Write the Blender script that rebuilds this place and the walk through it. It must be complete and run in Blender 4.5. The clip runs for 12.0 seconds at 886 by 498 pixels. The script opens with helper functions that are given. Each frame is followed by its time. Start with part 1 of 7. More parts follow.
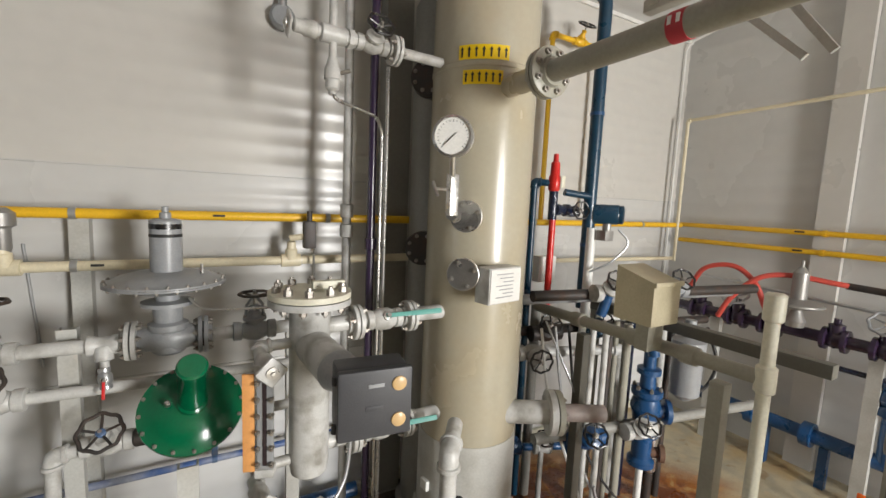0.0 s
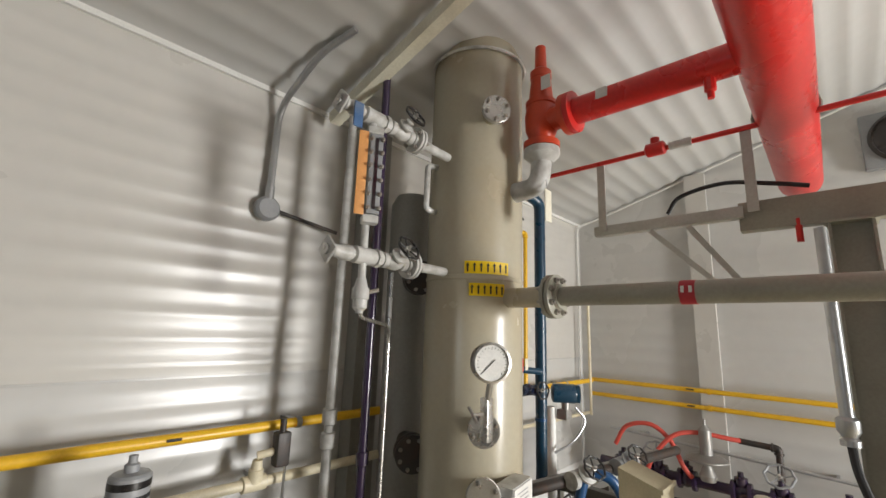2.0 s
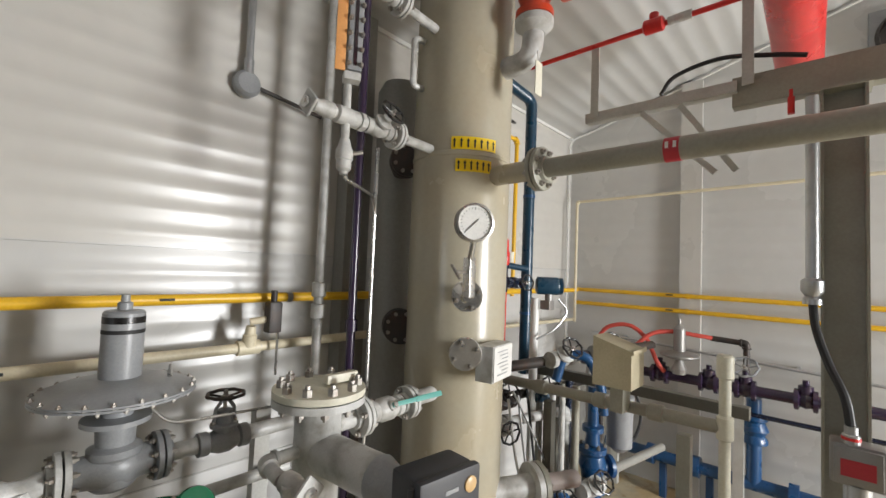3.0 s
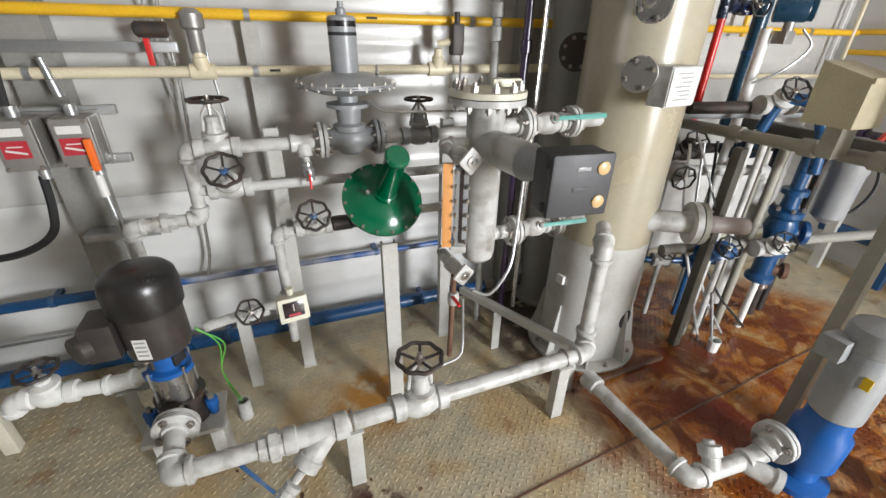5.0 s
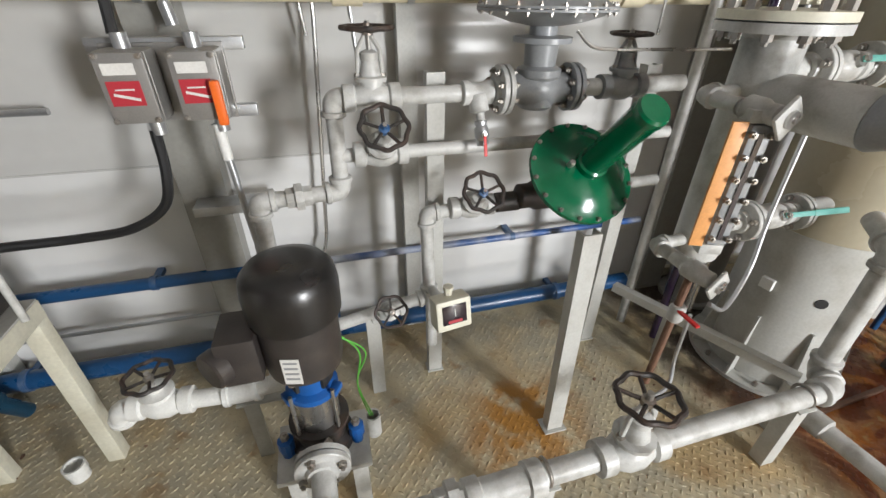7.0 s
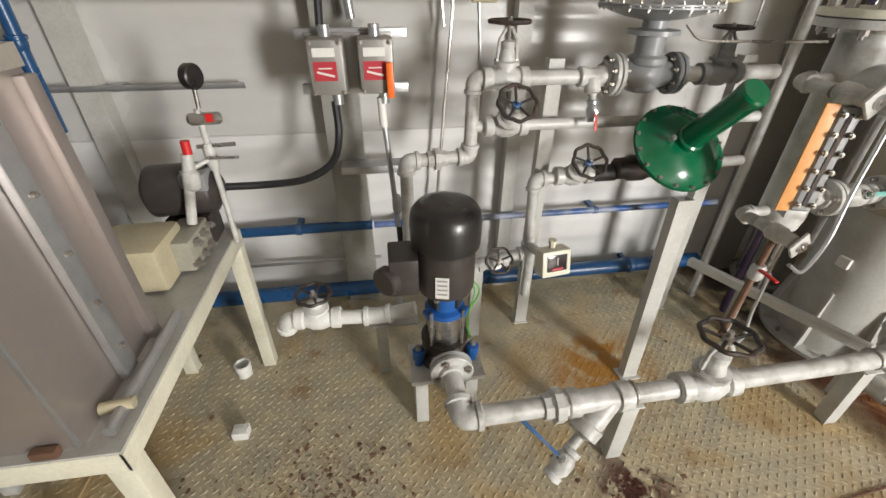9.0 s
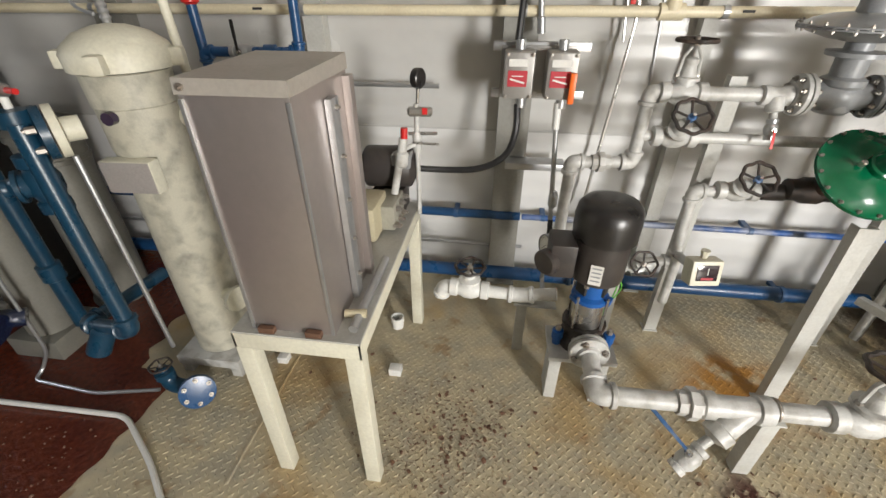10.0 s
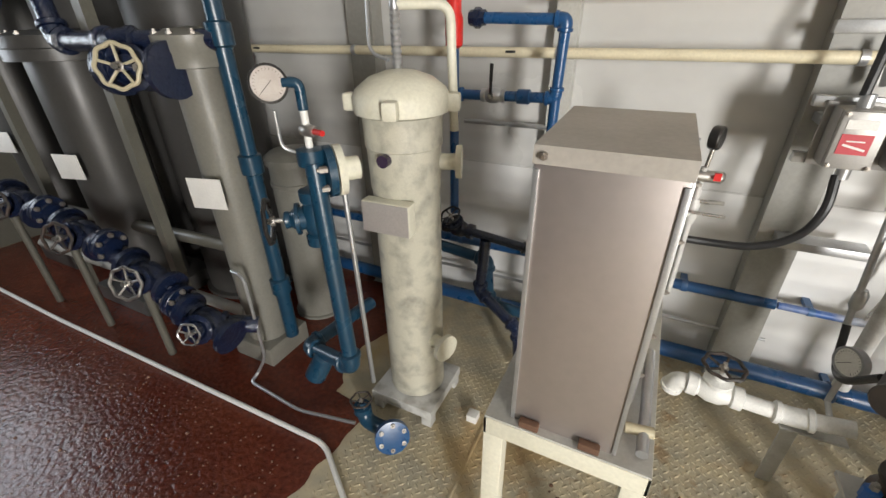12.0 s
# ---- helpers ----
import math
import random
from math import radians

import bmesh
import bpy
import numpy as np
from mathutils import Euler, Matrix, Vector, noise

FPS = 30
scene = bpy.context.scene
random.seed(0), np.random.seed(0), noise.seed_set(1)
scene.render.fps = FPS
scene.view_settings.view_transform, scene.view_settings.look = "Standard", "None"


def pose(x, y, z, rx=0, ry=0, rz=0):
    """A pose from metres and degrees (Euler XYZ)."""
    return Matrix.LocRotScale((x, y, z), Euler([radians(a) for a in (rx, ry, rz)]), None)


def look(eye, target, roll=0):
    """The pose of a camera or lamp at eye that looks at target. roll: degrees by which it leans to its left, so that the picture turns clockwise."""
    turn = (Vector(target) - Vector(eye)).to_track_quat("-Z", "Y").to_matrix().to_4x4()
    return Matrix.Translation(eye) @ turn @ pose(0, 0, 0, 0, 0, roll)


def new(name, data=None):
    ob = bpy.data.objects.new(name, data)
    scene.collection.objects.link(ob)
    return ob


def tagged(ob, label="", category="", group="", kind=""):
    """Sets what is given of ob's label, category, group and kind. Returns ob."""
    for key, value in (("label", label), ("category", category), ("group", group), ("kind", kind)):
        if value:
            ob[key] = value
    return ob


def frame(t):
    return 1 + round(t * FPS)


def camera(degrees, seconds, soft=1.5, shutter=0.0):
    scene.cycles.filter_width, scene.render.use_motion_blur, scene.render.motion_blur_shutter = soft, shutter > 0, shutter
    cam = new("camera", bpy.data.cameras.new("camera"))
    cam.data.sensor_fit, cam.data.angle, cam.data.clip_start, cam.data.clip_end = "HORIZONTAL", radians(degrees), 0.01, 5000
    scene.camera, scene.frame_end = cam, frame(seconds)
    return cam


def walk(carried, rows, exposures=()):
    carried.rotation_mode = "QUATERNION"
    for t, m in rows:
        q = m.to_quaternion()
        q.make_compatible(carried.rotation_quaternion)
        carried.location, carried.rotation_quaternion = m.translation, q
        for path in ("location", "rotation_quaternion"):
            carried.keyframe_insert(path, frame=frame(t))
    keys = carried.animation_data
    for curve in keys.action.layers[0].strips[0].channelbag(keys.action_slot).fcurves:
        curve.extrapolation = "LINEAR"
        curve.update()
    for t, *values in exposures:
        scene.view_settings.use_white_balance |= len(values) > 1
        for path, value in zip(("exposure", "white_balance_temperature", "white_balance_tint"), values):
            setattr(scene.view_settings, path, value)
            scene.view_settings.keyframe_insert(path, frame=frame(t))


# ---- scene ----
cam = camera(93.5, 12.0)
PATH = [
    (0, (0.191, 0.113, 1.851), (1.17, 1.843, 1.631), 2.5),
    (0.5, (0.013, 0.265, 1.92), (1.175, 1.892, 1.927), 2.5),
    (1, (-0.163, 0.364, 2.078), (1.122, 1.883, 2.28), 2.3),
    (1.5, (-0.287, 0.416, 2.148), (1.071, 1.846, 2.482), 2.1),
    (2, (-0.307, 0.46, 2.19), (1.112, 1.817, 2.572), 2.0),
    (2.5, (-0.279, 0.461, 2.1), (1.183, 1.778, 2.458), 2.0),
    (3, (-0.253, 0.45, 1.91), (1.219, 1.801, 2.004), 2.3),
    (3.5, (-0.253, 0.403, 1.783), (1.091, 1.852, 1.474), 2.5),
    (3.7, (-0.237, 0.362, 1.764), (1.017, 1.855, 1.316), 2.6),
    (5.3, (-0.254, 0.17, 1.656), (0.317, 1.835, 0.706), 1.0),
    (5.5, (-0.333, 0.197, 1.62), (0.203, 1.872, 0.667), 1.0),
    (6, (-0.495, 0.307, 1.578), (-0.025, 1.982, 0.593), 0.7),
    (6.5, (-0.579, 0.513, 1.556), (-0.121, 2.167, 0.529), 0.6),
    (7, (-0.627, 0.758, 1.53), (-0.165, 2.398, 0.483), 0.7),
    (7.2, (-0.653, 0.839, 1.519), (-0.187, 2.478, 0.472), 0.9),
    (9, (-0.949, 0.498, 1.567), (-0.697, 2.157, 0.479), 0.4),
    (9.5, (-1.084, 0.334, 1.593), (-1.057, 2.023, 0.523), -0.0),
    (10, (-1.171, 0.257, 1.625), (-1.407, 1.926, 0.548), -0.1),
    (10.5, (-1.194, 0.169, 1.654), (-1.669, 1.792, 0.585), -0.5),
    (11, (-1.321, 0.191, 1.671), (-1.973, 1.764, 0.622), -0.9),
    (11.5, (-1.528, 0.304, 1.649), (-2.261, 1.87, 0.642), -0.8),
    (12, (-1.69, 0.368, 1.654), (-2.48, 1.933, 0.691), -1.0),
]
walk(cam, [(t, look(eye, target, roll)) for t, eye, target, roll in PATH],
     exposures=[(0.0, 0.05, 6500, 10), (2.5, 0.05, 6450, 10), (3.5, 0.2, 6150, 10), (5.5, 0.35, 6150, 10), (7.0, 0.38, 6200, 10), (9.5, 0.45, 6600, 10), (12.0, 0.72, 6550, 10)])

# ---- light ----
world = bpy.data.worlds.new("sky")
scene.world = world
world.use_nodes = True
wn = world.node_tree.nodes
sky = wn.new("ShaderNodeTexSky")
sky.sky_type, sky.sun_disc, sky.sun_elevation, sky.sun_rotation = "NISHITA", False, radians(38), radians(150)
wn["Background"].inputs[1].default_value = 0.10
world.node_tree.links.new(sky.outputs[0], wn["Background"].inputs[0])


def area_light(name, eye, target, w, h, power, colour, spread=180):
    d = bpy.data.lights.new(name, "AREA")
    d.shape, d.size, d.size_y, d.energy, d.color = "RECTANGLE", w, h, power, colour
    o = new(name, d)
    o.matrix_world = look(eye, target)
    d.spread = radians(spread)
    return o


DOOR_X0, DOOR_X1, DOOR_TOP = 1.9, 3.4, 2.6
area_light("door_daylight", (2.65, -4.02, 1.6), (0.7, 1.9, 0.5), 0.95, 1.9, 300, (1.0, 0.98, 0.95), 165)
# Second lamp is an added fill for the west end; its window is assumed.
area_light("west_fill_light", (-6.42, 0.5, 1.9), (-4.0, 0.7, 1.6), 1.3, 1.1, 18, (0.85, 0.92, 1.0))


# ---- materials ----
def material(name, colour, rough=0.5, metal=0.0, grime=0.25, grime_colour=(0.10, 0.085, 0.06), bump=0.15, scale=9.0, spec=0.5, speck_amount=0.05, vary=0.13, deep=0.003):
    m = bpy.data.materials.new(name)
    m.use_nodes = True
    nt = m.node_tree
    n, l = nt.nodes, nt.links
    b = n["Principled BSDF"]
    tc = n.new("ShaderNodeTexCoord")
    geo = n.new("ShaderNodeNewGeometry")
    big, fine = n.new("ShaderNodeTexNoise"), n.new("ShaderNodeTexNoise")
    big.inputs["Scale"].default_value, big.inputs["Detail"].default_value = scale, 6
    fine.inputs["Scale"].default_value, fine.inputs["Detail"].default_value = scale * 14, 4
    l.new(geo.outputs["Position"], big.inputs["Vector"])
    l.new(geo.outputs["Position"], fine.inputs["Vector"])
    ramp = n.new("ShaderNodeMapRange")
    ramp.inputs["From Min"].default_value, ramp.inputs["From Max"].default_value = 0.45, 0.75
    ramp.inputs["To Max"].default_value = grime
    l.new(big.outputs["Fac"], ramp.inputs["Value"])
    mix = n.new("ShaderNodeMix")
    mix.data_type = "RGBA"
    mix.inputs[6].default_value = (*colour, 1)
    mix.inputs[7].default_value = (*grime_colour, 1)
    l.new(ramp.outputs[0], mix.inputs[0])
    speck = n.new("ShaderNodeMapRange")
    speck.inputs["From Min"].default_value, speck.inputs["From Max"].default_value = 0.3, 0.7
    speck.inputs["To Min"].default_value, speck.inputs["To Max"].default_value = 1 - speck_amount * 1.4, 1 + speck_amount
    l.new(fine.outputs["Fac"], speck.inputs["Value"])
    mul = n.new("ShaderNodeVectorMath")
    mul.operation = "SCALE"
    l.new(mix.outputs[2], mul.inputs[0])
    l.new(speck.outputs[0], mul.inputs["Scale"])
    l.new(mul.outputs[0], b.inputs["Base Color"])
    rr = n.new("ShaderNodeMapRange")
    rr.inputs["To Min"].default_value, rr.inputs["To Max"].default_value = max(0.04, rough - vary), min(1, rough + vary)
    l.new(big.outputs["Fac"], rr.inputs["Value"])
    l.new(rr.outputs[0], b.inputs["Roughness"])
    b.inputs["Metallic"].default_value = metal
    b.inputs["Specular IOR Level"].default_value = spec
    if bump:
        bp = n.new("ShaderNodeBump")
        bp.inputs["Strength"].default_value, bp.inputs["Distance"].default_value = bump, deep
        l.new(fine.outputs["Fac"], bp.inputs["Height"])
        l.new(bp.outputs[0], b.inputs["Normal"])
    return m


# Wall bands: the brighter light low down is put into the panel colours.
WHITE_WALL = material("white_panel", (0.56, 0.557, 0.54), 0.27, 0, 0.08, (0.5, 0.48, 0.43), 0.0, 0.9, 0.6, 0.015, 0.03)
WALL_LOW = material("low_lit_white_panel", (0.70, 0.70, 0.69), 0.30, 0, 0.10, (0.52, 0.50, 0.46), 0.0, 0.9, 0.6, 0.015, 0.03)
WALL_HIGH = material("warm_white_panel", (0.57, 0.555, 0.52), 0.28, 0, 0.14, (0.46, 0.43, 0.37), 0.0, 0.9, 0.6, 0.015, 0.03)
WHITE_ROOF = material("white_roof_panel", (0.53, 0.53, 0.515), 0.33, 0, 0.12, (0.45, 0.43, 0.40), 0.0, 0.9, 0.5, 0.015, 0.04)
COLUMN_GREY = material("grey_column_paint", (0.29, 0.285, 0.26), 0.45, 0, 0.25, (0.2, 0.19, 0.16), 0.08, 4)
GREY = material("light_grey_pipe_paint", (0.55, 0.55, 0.53), 0.38, 0, 0.7, (0.16, 0.14, 0.105), 0.2, 14)
GREY_DARK = material("shop_grey_paint", (0.30, 0.31, 0.32), 0.35, 0, 0.3, (0.12, 0.12, 0.11), 0.15, 10)
STEEL_GREY = material("grey_steel_paint", (0.50, 0.50, 0.47), 0.5, 0, 0.4, (0.25, 0.22, 0.17), 0.15, 7)
# Olive darkened to carry shade at rack and west end, and cut bounce.
OLIVE_DARK = material("darkened_olive_paint", (0.12, 0.116, 0.096), 0.4, 0, 0.35, (0.07, 0.065, 0.05), 0.1, 6)
# Near-black olive: the shade of the west end is in the paint.
TANK_SHADED = material("shaded_tank_paint", (0.058, 0.056, 0.053), 0.38, 0, 0.3, (0.035, 0.033, 0.03), 0.1, 6)
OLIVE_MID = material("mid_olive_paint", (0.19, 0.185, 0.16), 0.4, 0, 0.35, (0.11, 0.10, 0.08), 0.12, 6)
OLIVE = material("beige_grey_paint", (0.33, 0.32, 0.265), 0.42, 0, 0.35, (0.2, 0.18, 0.13), 0.12, 6)
CREAM = material("cream_vessel_paint", (0.42, 0.385, 0.295), 0.26, 0, 0.3, (0.45, 0.33, 0.16), 0.03, 3.0, 0.6, 0.02, 0.05)
CREAM_PIPE = material("cream_pipe_paint", (0.72, 0.65, 0.47), 0.4, 0, 0.25, (0.4, 0.33, 0.2), 0.1, 8)
PALE_CREAM = material("pale_cream_paint", (0.70, 0.68, 0.56), 0.45, 0, 0.3, (0.35, 0.3, 0.2), 0.1, 6)
YELLOW = material("yellow_pipe_paint", (0.80, 0.47, 0.02), 0.35, 0, 0.25, (0.45, 0.25, 0.03), 0.08, 8)
RED = material("red_paint", (0.62, 0.025, 0.02), 0.3, 0, 0.3, (0.3, 0.02, 0.02), 0.1, 5, 0.5)
RED_ORANGE = material("orange_red_paint", (0.58, 0.06, 0.02), 0.36, 0, 0.3, (0.25, 0.03, 0.02), 0.15, 8)
BLUE = material("blue_paint", (0.012, 0.07, 0.19), 0.3, 0, 0.35, (0.015, 0.04, 0.1), 0.15, 12, 0.6)
BLUE_TEAL = material("teal_blue_paint", (0.008, 0.045, 0.085), 0.3, 0, 0.3, (0.008, 0.02, 0.03), 0.15, 12, 0.6)
NAVY = material("navy_paint", (0.006, 0.013, 0.04), 0.13, 0, 0.35, (0.02, 0.02, 0.025), 0.8, 5, 0.8, 0.05, 0.05, 0.006)
BLUE_PUMP = material("bright_blue_paint", (0.012, 0.10, 0.36), 0.35, 0, 0.25, (0.02, 0.06, 0.15), 0.1, 12)
BLUE_BAND = material("chipped_blue_paint", (0.03, 0.10, 0.32), 0.4, 0, 0.9, (0.62, 0.62, 0.6), 0.1, 5)
GREEN = material("green_gloss_paint", (0.0, 0.125, 0.05), 0.14, 0, 0.15, (0.0, 0.08, 0.03), 0.04, 6, 0.7)
BLACK = material("black_paint", (0.014, 0.013, 0.013), 0.3, 0, 0.3, (0.05, 0.045, 0.04), 0.1, 10, 0.6)
BLACK_WORN = material("worn_black_paint", (0.042, 0.036, 0.034), 0.42, 0, 0.5, (0.09, 0.075, 0.06), 0.2, 14)
DARK_IRON = material("dark_iron", (0.05, 0.045, 0.042), 0.5, 0.3, 0.5, (0.12, 0.06, 0.035), 0.3, 16)
PURPLE = material("dark_purple_paint", (0.035, 0.02, 0.05), 0.22, 0, 0.2, (0.02, 0.015, 0.03), 0.05, 8, 0.7)
RUBBER = material("black_rubber", (0.015, 0.015, 0.016), 0.45, 0, 0.2, (0.05, 0.05, 0.05), 0.1, 12)
CHARCOAL = material("charcoal_plastic", (0.045, 0.046, 0.052), 0.5, 0, 0.3, (0.08, 0.08, 0.08), 0.15, 14)
STAINLESS = material("stainless_steel", (0.55, 0.54, 0.52), 0.28, 0.9, 0.25, (0.35, 0.33, 0.3), 0.05, 10)
SHEET = material("brushed_sheet_steel", (0.46, 0.415, 0.395), 0.42, 0.75, 0.25, (0.28, 0.24, 0.22), 0.03, 3, 0.5, 0.02, 0.08)
GALV = material("galvanised_steel", (0.50, 0.51, 0.52), 0.35, 0.75, 0.35, (0.3, 0.3, 0.3), 0.1, 20)
ALU = material("cast_aluminium", (0.32, 0.31, 0.295), 0.42, 0.5, 0.3, (0.25, 0.24, 0.22), 0.2, 20)
BOLT_STEEL = material("bolt_steel", (0.35, 0.33, 0.30), 0.4, 0.7, 0.5, (0.2, 0.12, 0.07), 0.2, 30)
RUSTY = material("rusty_steel", (0.17, 0.09, 0.055), 0.7, 0.1, 0.6, (0.07, 0.035, 0.02), 0.4, 20)
ORANGE = material("orange_plate", (0.76, 0.36, 0.12), 0.5, 0, 0.25, (0.5, 0.2, 0.06), 0.05, 12)
ORANGE_LEVER = material("orange_lever", (0.85, 0.16, 0.02), 0.4, 0, 0.1, (0.5, 0.1, 0.02), 0.05, 12)
TEAL = material("teal_lever", (0.13, 0.40, 0.35), 0.45, 0, 0.3, (0.3, 0.4, 0.36), 0.1, 14)
BLUE_LEVER = material("blue_lever", (0.04, 0.11, 0.25), 0.4, 0.1, 0.4, (0.3, 0.3, 0.3), 0.1, 18)
RED_LEVER = material("red_lever", (0.6, 0.02, 0.02), 0.4, 0, 0.2, (0.3, 0.05, 0.03), 0.1, 14)
WHITE = material("white_enamel", (0.78, 0.78, 0.75), 0.4, 0, 0.15, (0.5, 0.48, 0.42), 0.04, 10)
LABEL = material("label_paper", (0.72, 0.71, 0.68), 0.6, 0, 0.25, (0.5, 0.48, 0.45), 0.03, 15)
LABEL_RED = material("label_red", (0.45, 0.03, 0.045), 0.5, 0, 0.2, (0.4, 0.05, 0.05), 0.03, 15)
INK = material("dark_ink", (0.02, 0.02, 0.02), 0.6, 0, 0.1, (0.05, 0.05, 0.05), 0, 15)
STICKER = material("yellow_sticker", (0.85, 0.58, 0.0), 0.45, 0, 0.15, (0.6, 0.4, 0.05), 0.02, 15)
RED_HOSE = material("red_hose_rubber", (0.55, 0.07, 0.05), 0.5, 0, 0.3, (0.3, 0.05, 0.04), 0.1, 10)
GREEN_WIRE = material("green_wire", (0.12, 0.45, 0.06), 0.4, 0, 0.1, (0.1, 0.3, 0.05), 0.02, 15)
TAN_BOX = material("tan_enclosure", (0.50, 0.45, 0.31), 0.5, 0, 0.3, (0.3, 0.25, 0.15), 0.1, 8)
SMOKED = material("smoked_window", (0.03, 0.02, 0.025), 0.1, 0, 0.05, (0.03, 0.03, 0.03), 0, 10, 0.7)
AMBER = material("amber_lens", (0.62, 0.42, 0.2), 0.3, 0, 0.3, (0.4, 0.3, 0.2), 0.05, 30)


OLD_DIAL = material("aged_dial", (0.42, 0.37, 0.33), 0.5, 0, 0.4, (0.25, 0.2, 0.17), 0.03, 20)


def floor_material():
    m = bpy.data.materials.new("stained_tread_plate")
    m.use_nodes = True
    nt = m.node_tree
    n, l = nt.nodes, nt.links
    b = n["Principled BSDF"]
    geo = n.new("ShaderNodeNewGeometry")

    def tex(scale, detail=5, distortion=0.0):
        t = n.new("ShaderNodeTexNoise")
        t.inputs["Scale"].default_value, t.inputs["Detail"].default_value = scale, detail
        t.inputs["Distortion"].default_value = distortion
        l.new(geo.outputs["Position"], t.inputs["Vector"])
        return t.outputs["Fac"]

    def rng(v, a, z, c=0.0, d=1.0):
        t = n.new("ShaderNodeMapRange")
        t.interpolation_type = "SMOOTHSTEP"
        for k, x in (("From Min", a), ("From Max", z), ("To Min", c), ("To Max", d)):
            t.inputs[k].default_value = x
        l.new(v, t.inputs["Value"])
        return t.outputs[0]

    def mixc(f, a, c):
        t = n.new("ShaderNodeMix")
        t.data_type = "RGBA"
        l.new(f, t.inputs[0])
        for i, v in ((6, a), (7, c)):
            if isinstance(v, tuple):
                t.inputs[i].default_value = (*v, 1)
            else:
                l.new(v, t.inputs[i])
        return t.outputs[2]

    def math_node(op, a, c):
        t = n.new("ShaderNodeMath")
        t.operation = op
        for i, v in ((0, a), (1, c)):
            if isinstance(v, (int, float)):
                t.inputs[i].default_value = v
            else:
                l.new(v, t.inputs[i])
        return t.outputs[0]

    def spot(x, y, r0, r1, wobble=0.5):
        d = n.new("ShaderNodeVectorMath")
        d.operation = "DISTANCE"
        l.new(geo.outputs["Position"], d.inputs[0])
        d.inputs[1].default_value = (x, y, 0)
        v = math_node("ADD", d.outputs["Value"], math_node("MULTIPLY", math_node("SUBTRACT", coarse, 0.5), wobble))
        return rng(v, r0, r1, 1.0, 0.0)

    coarse, mid, grit = tex(2.2, 6, 0.6), tex(9, 6), tex(70, 4)
    col = mixc(rng(mid, 0.3, 0.7), (0.53, 0.46, 0.31), (0.40, 0.36, 0.27))
    col = mixc(rng(coarse, 0.48, 0.68, 0, 0.6), col, (0.47, 0.30, 0.105))
    col = mixc(math_node("MULTIPLY", rng(tex(4.5, 8, 1.2), 0.56, 0.66, 0, 0.55), rng(mid, 0.4, 0.6)), col, (0.30, 0.17, 0.06))
    col = mixc(math_node("MULTIPLY", spot(0.0, 1.75, 0.1, 0.35), rng(mid, 0.3, 0.55)), col, (0.42, 0.20, 0.035))
    streak = tex(3.4, 8, 2.2)
    col = mixc(math_node("MULTIPLY", spot(2.1, 1.25, 0.85, 1.3, 0.9), rng(mid, 0.2, 0.6, 0.55, 1)), col, (0.36, 0.125, 0.016))
    col = mixc(math_node("MULTIPLY", spot(2.0, 1.25, 0.8, 1.2, 0.9), rng(streak, 0.46, 0.56, 0, 0.9)), col, (0.15, 0.035, 0.009))
    col = mixc(math_node("MULTIPLY", spot(2.1, 1.3, 0.8, 1.2, 0.9), rng(streak, 0.40, 0.34, 0, 0.8)), col, (0.50, 0.33, 0.13))
    col = mixc(math_node("MULTIPLY", spot(1.75, 1.1, 0.3, 0.6, 1.2), rng(coarse, 0.4, 0.55)), col, (0.17, 0.03, 0.008))
    col = mixc(math_node("MULTIPLY", spot(2.7, 1.6, 0.2, 0.6, 1.6), rng(coarse, 0.4, 0.6)), col, (0.14, 0.028, 0.01))
    # Near-black brown patch between the vessel and the column behind it.
    col = mixc(math_node("MULTIPLY", spot(1.35, 2.1, 0.35, 0.75, 0.5), rng(mid, 0.3, 0.5)), col, (0.05, 0.035, 0.025))
    col = mixc(math_node("MULTIPLY", spot(-0.13, 1.12, 0.08, 0.24, 0.5), rng(mid, 0.44, 0.50)), col, (0.07, 0.02, 0.012))
    col = mixc(math_node("MULTIPLY", spot(-1.35, 1.3, 0.1, 0.45, 0.3), rng(grit, 0.56, 0.62, 0, 0.8)), col, (0.13, 0.07, 0.035))
    col = mixc(rng(grit, 0.62, 0.75, 0, 0.5), col, (0.12, 0.09, 0.06))
    l.new(col, b.inputs["Base Color"])
    wet = math_node("MAXIMUM", spot(2.0, 1.2, 0.5, 1.1, 1.4), rng(coarse, 0.35, 0.6, 0, 0.35))
    l.new(rng(wet, 0, 1, 0.62, 0.16), b.inputs["Roughness"])
    bp = n.new("ShaderNodeBump")
    bp.inputs["Strength"].default_value, bp.inputs["Distance"].default_value = 0.25, 0.004
    l.new(grit, bp.inputs["Height"])
    l.new(bp.outputs[0], b.inputs["Normal"])
    return m


FLOOR = floor_material()
OIL = material("red_brown_oil", (0.105, 0.022, 0.011), 0.17, 0, 0.5, (0.17, 0.05, 0.025), 0.5, 3.2, 0.5, 0.2, 0.09, 0.010)


# ---- mesh tools ----
WORLD_ROOTS = {}


def thing(name, at, label, category, group="", m=None):
    """An Empty at the thing's base. Its parts are given in world metres, or in its own frame where m is given."""
    o = new(name)
    o.empty_display_size = 0.1
    o.matrix_basis = m if m is not None else Matrix.Translation(at)
    WORLD_ROOTS[o] = None if m is not None else Vector(at)
    return tagged(o, label, category, group)


def root_of(o):
    while o.parent:
        o = o.parent
    return o


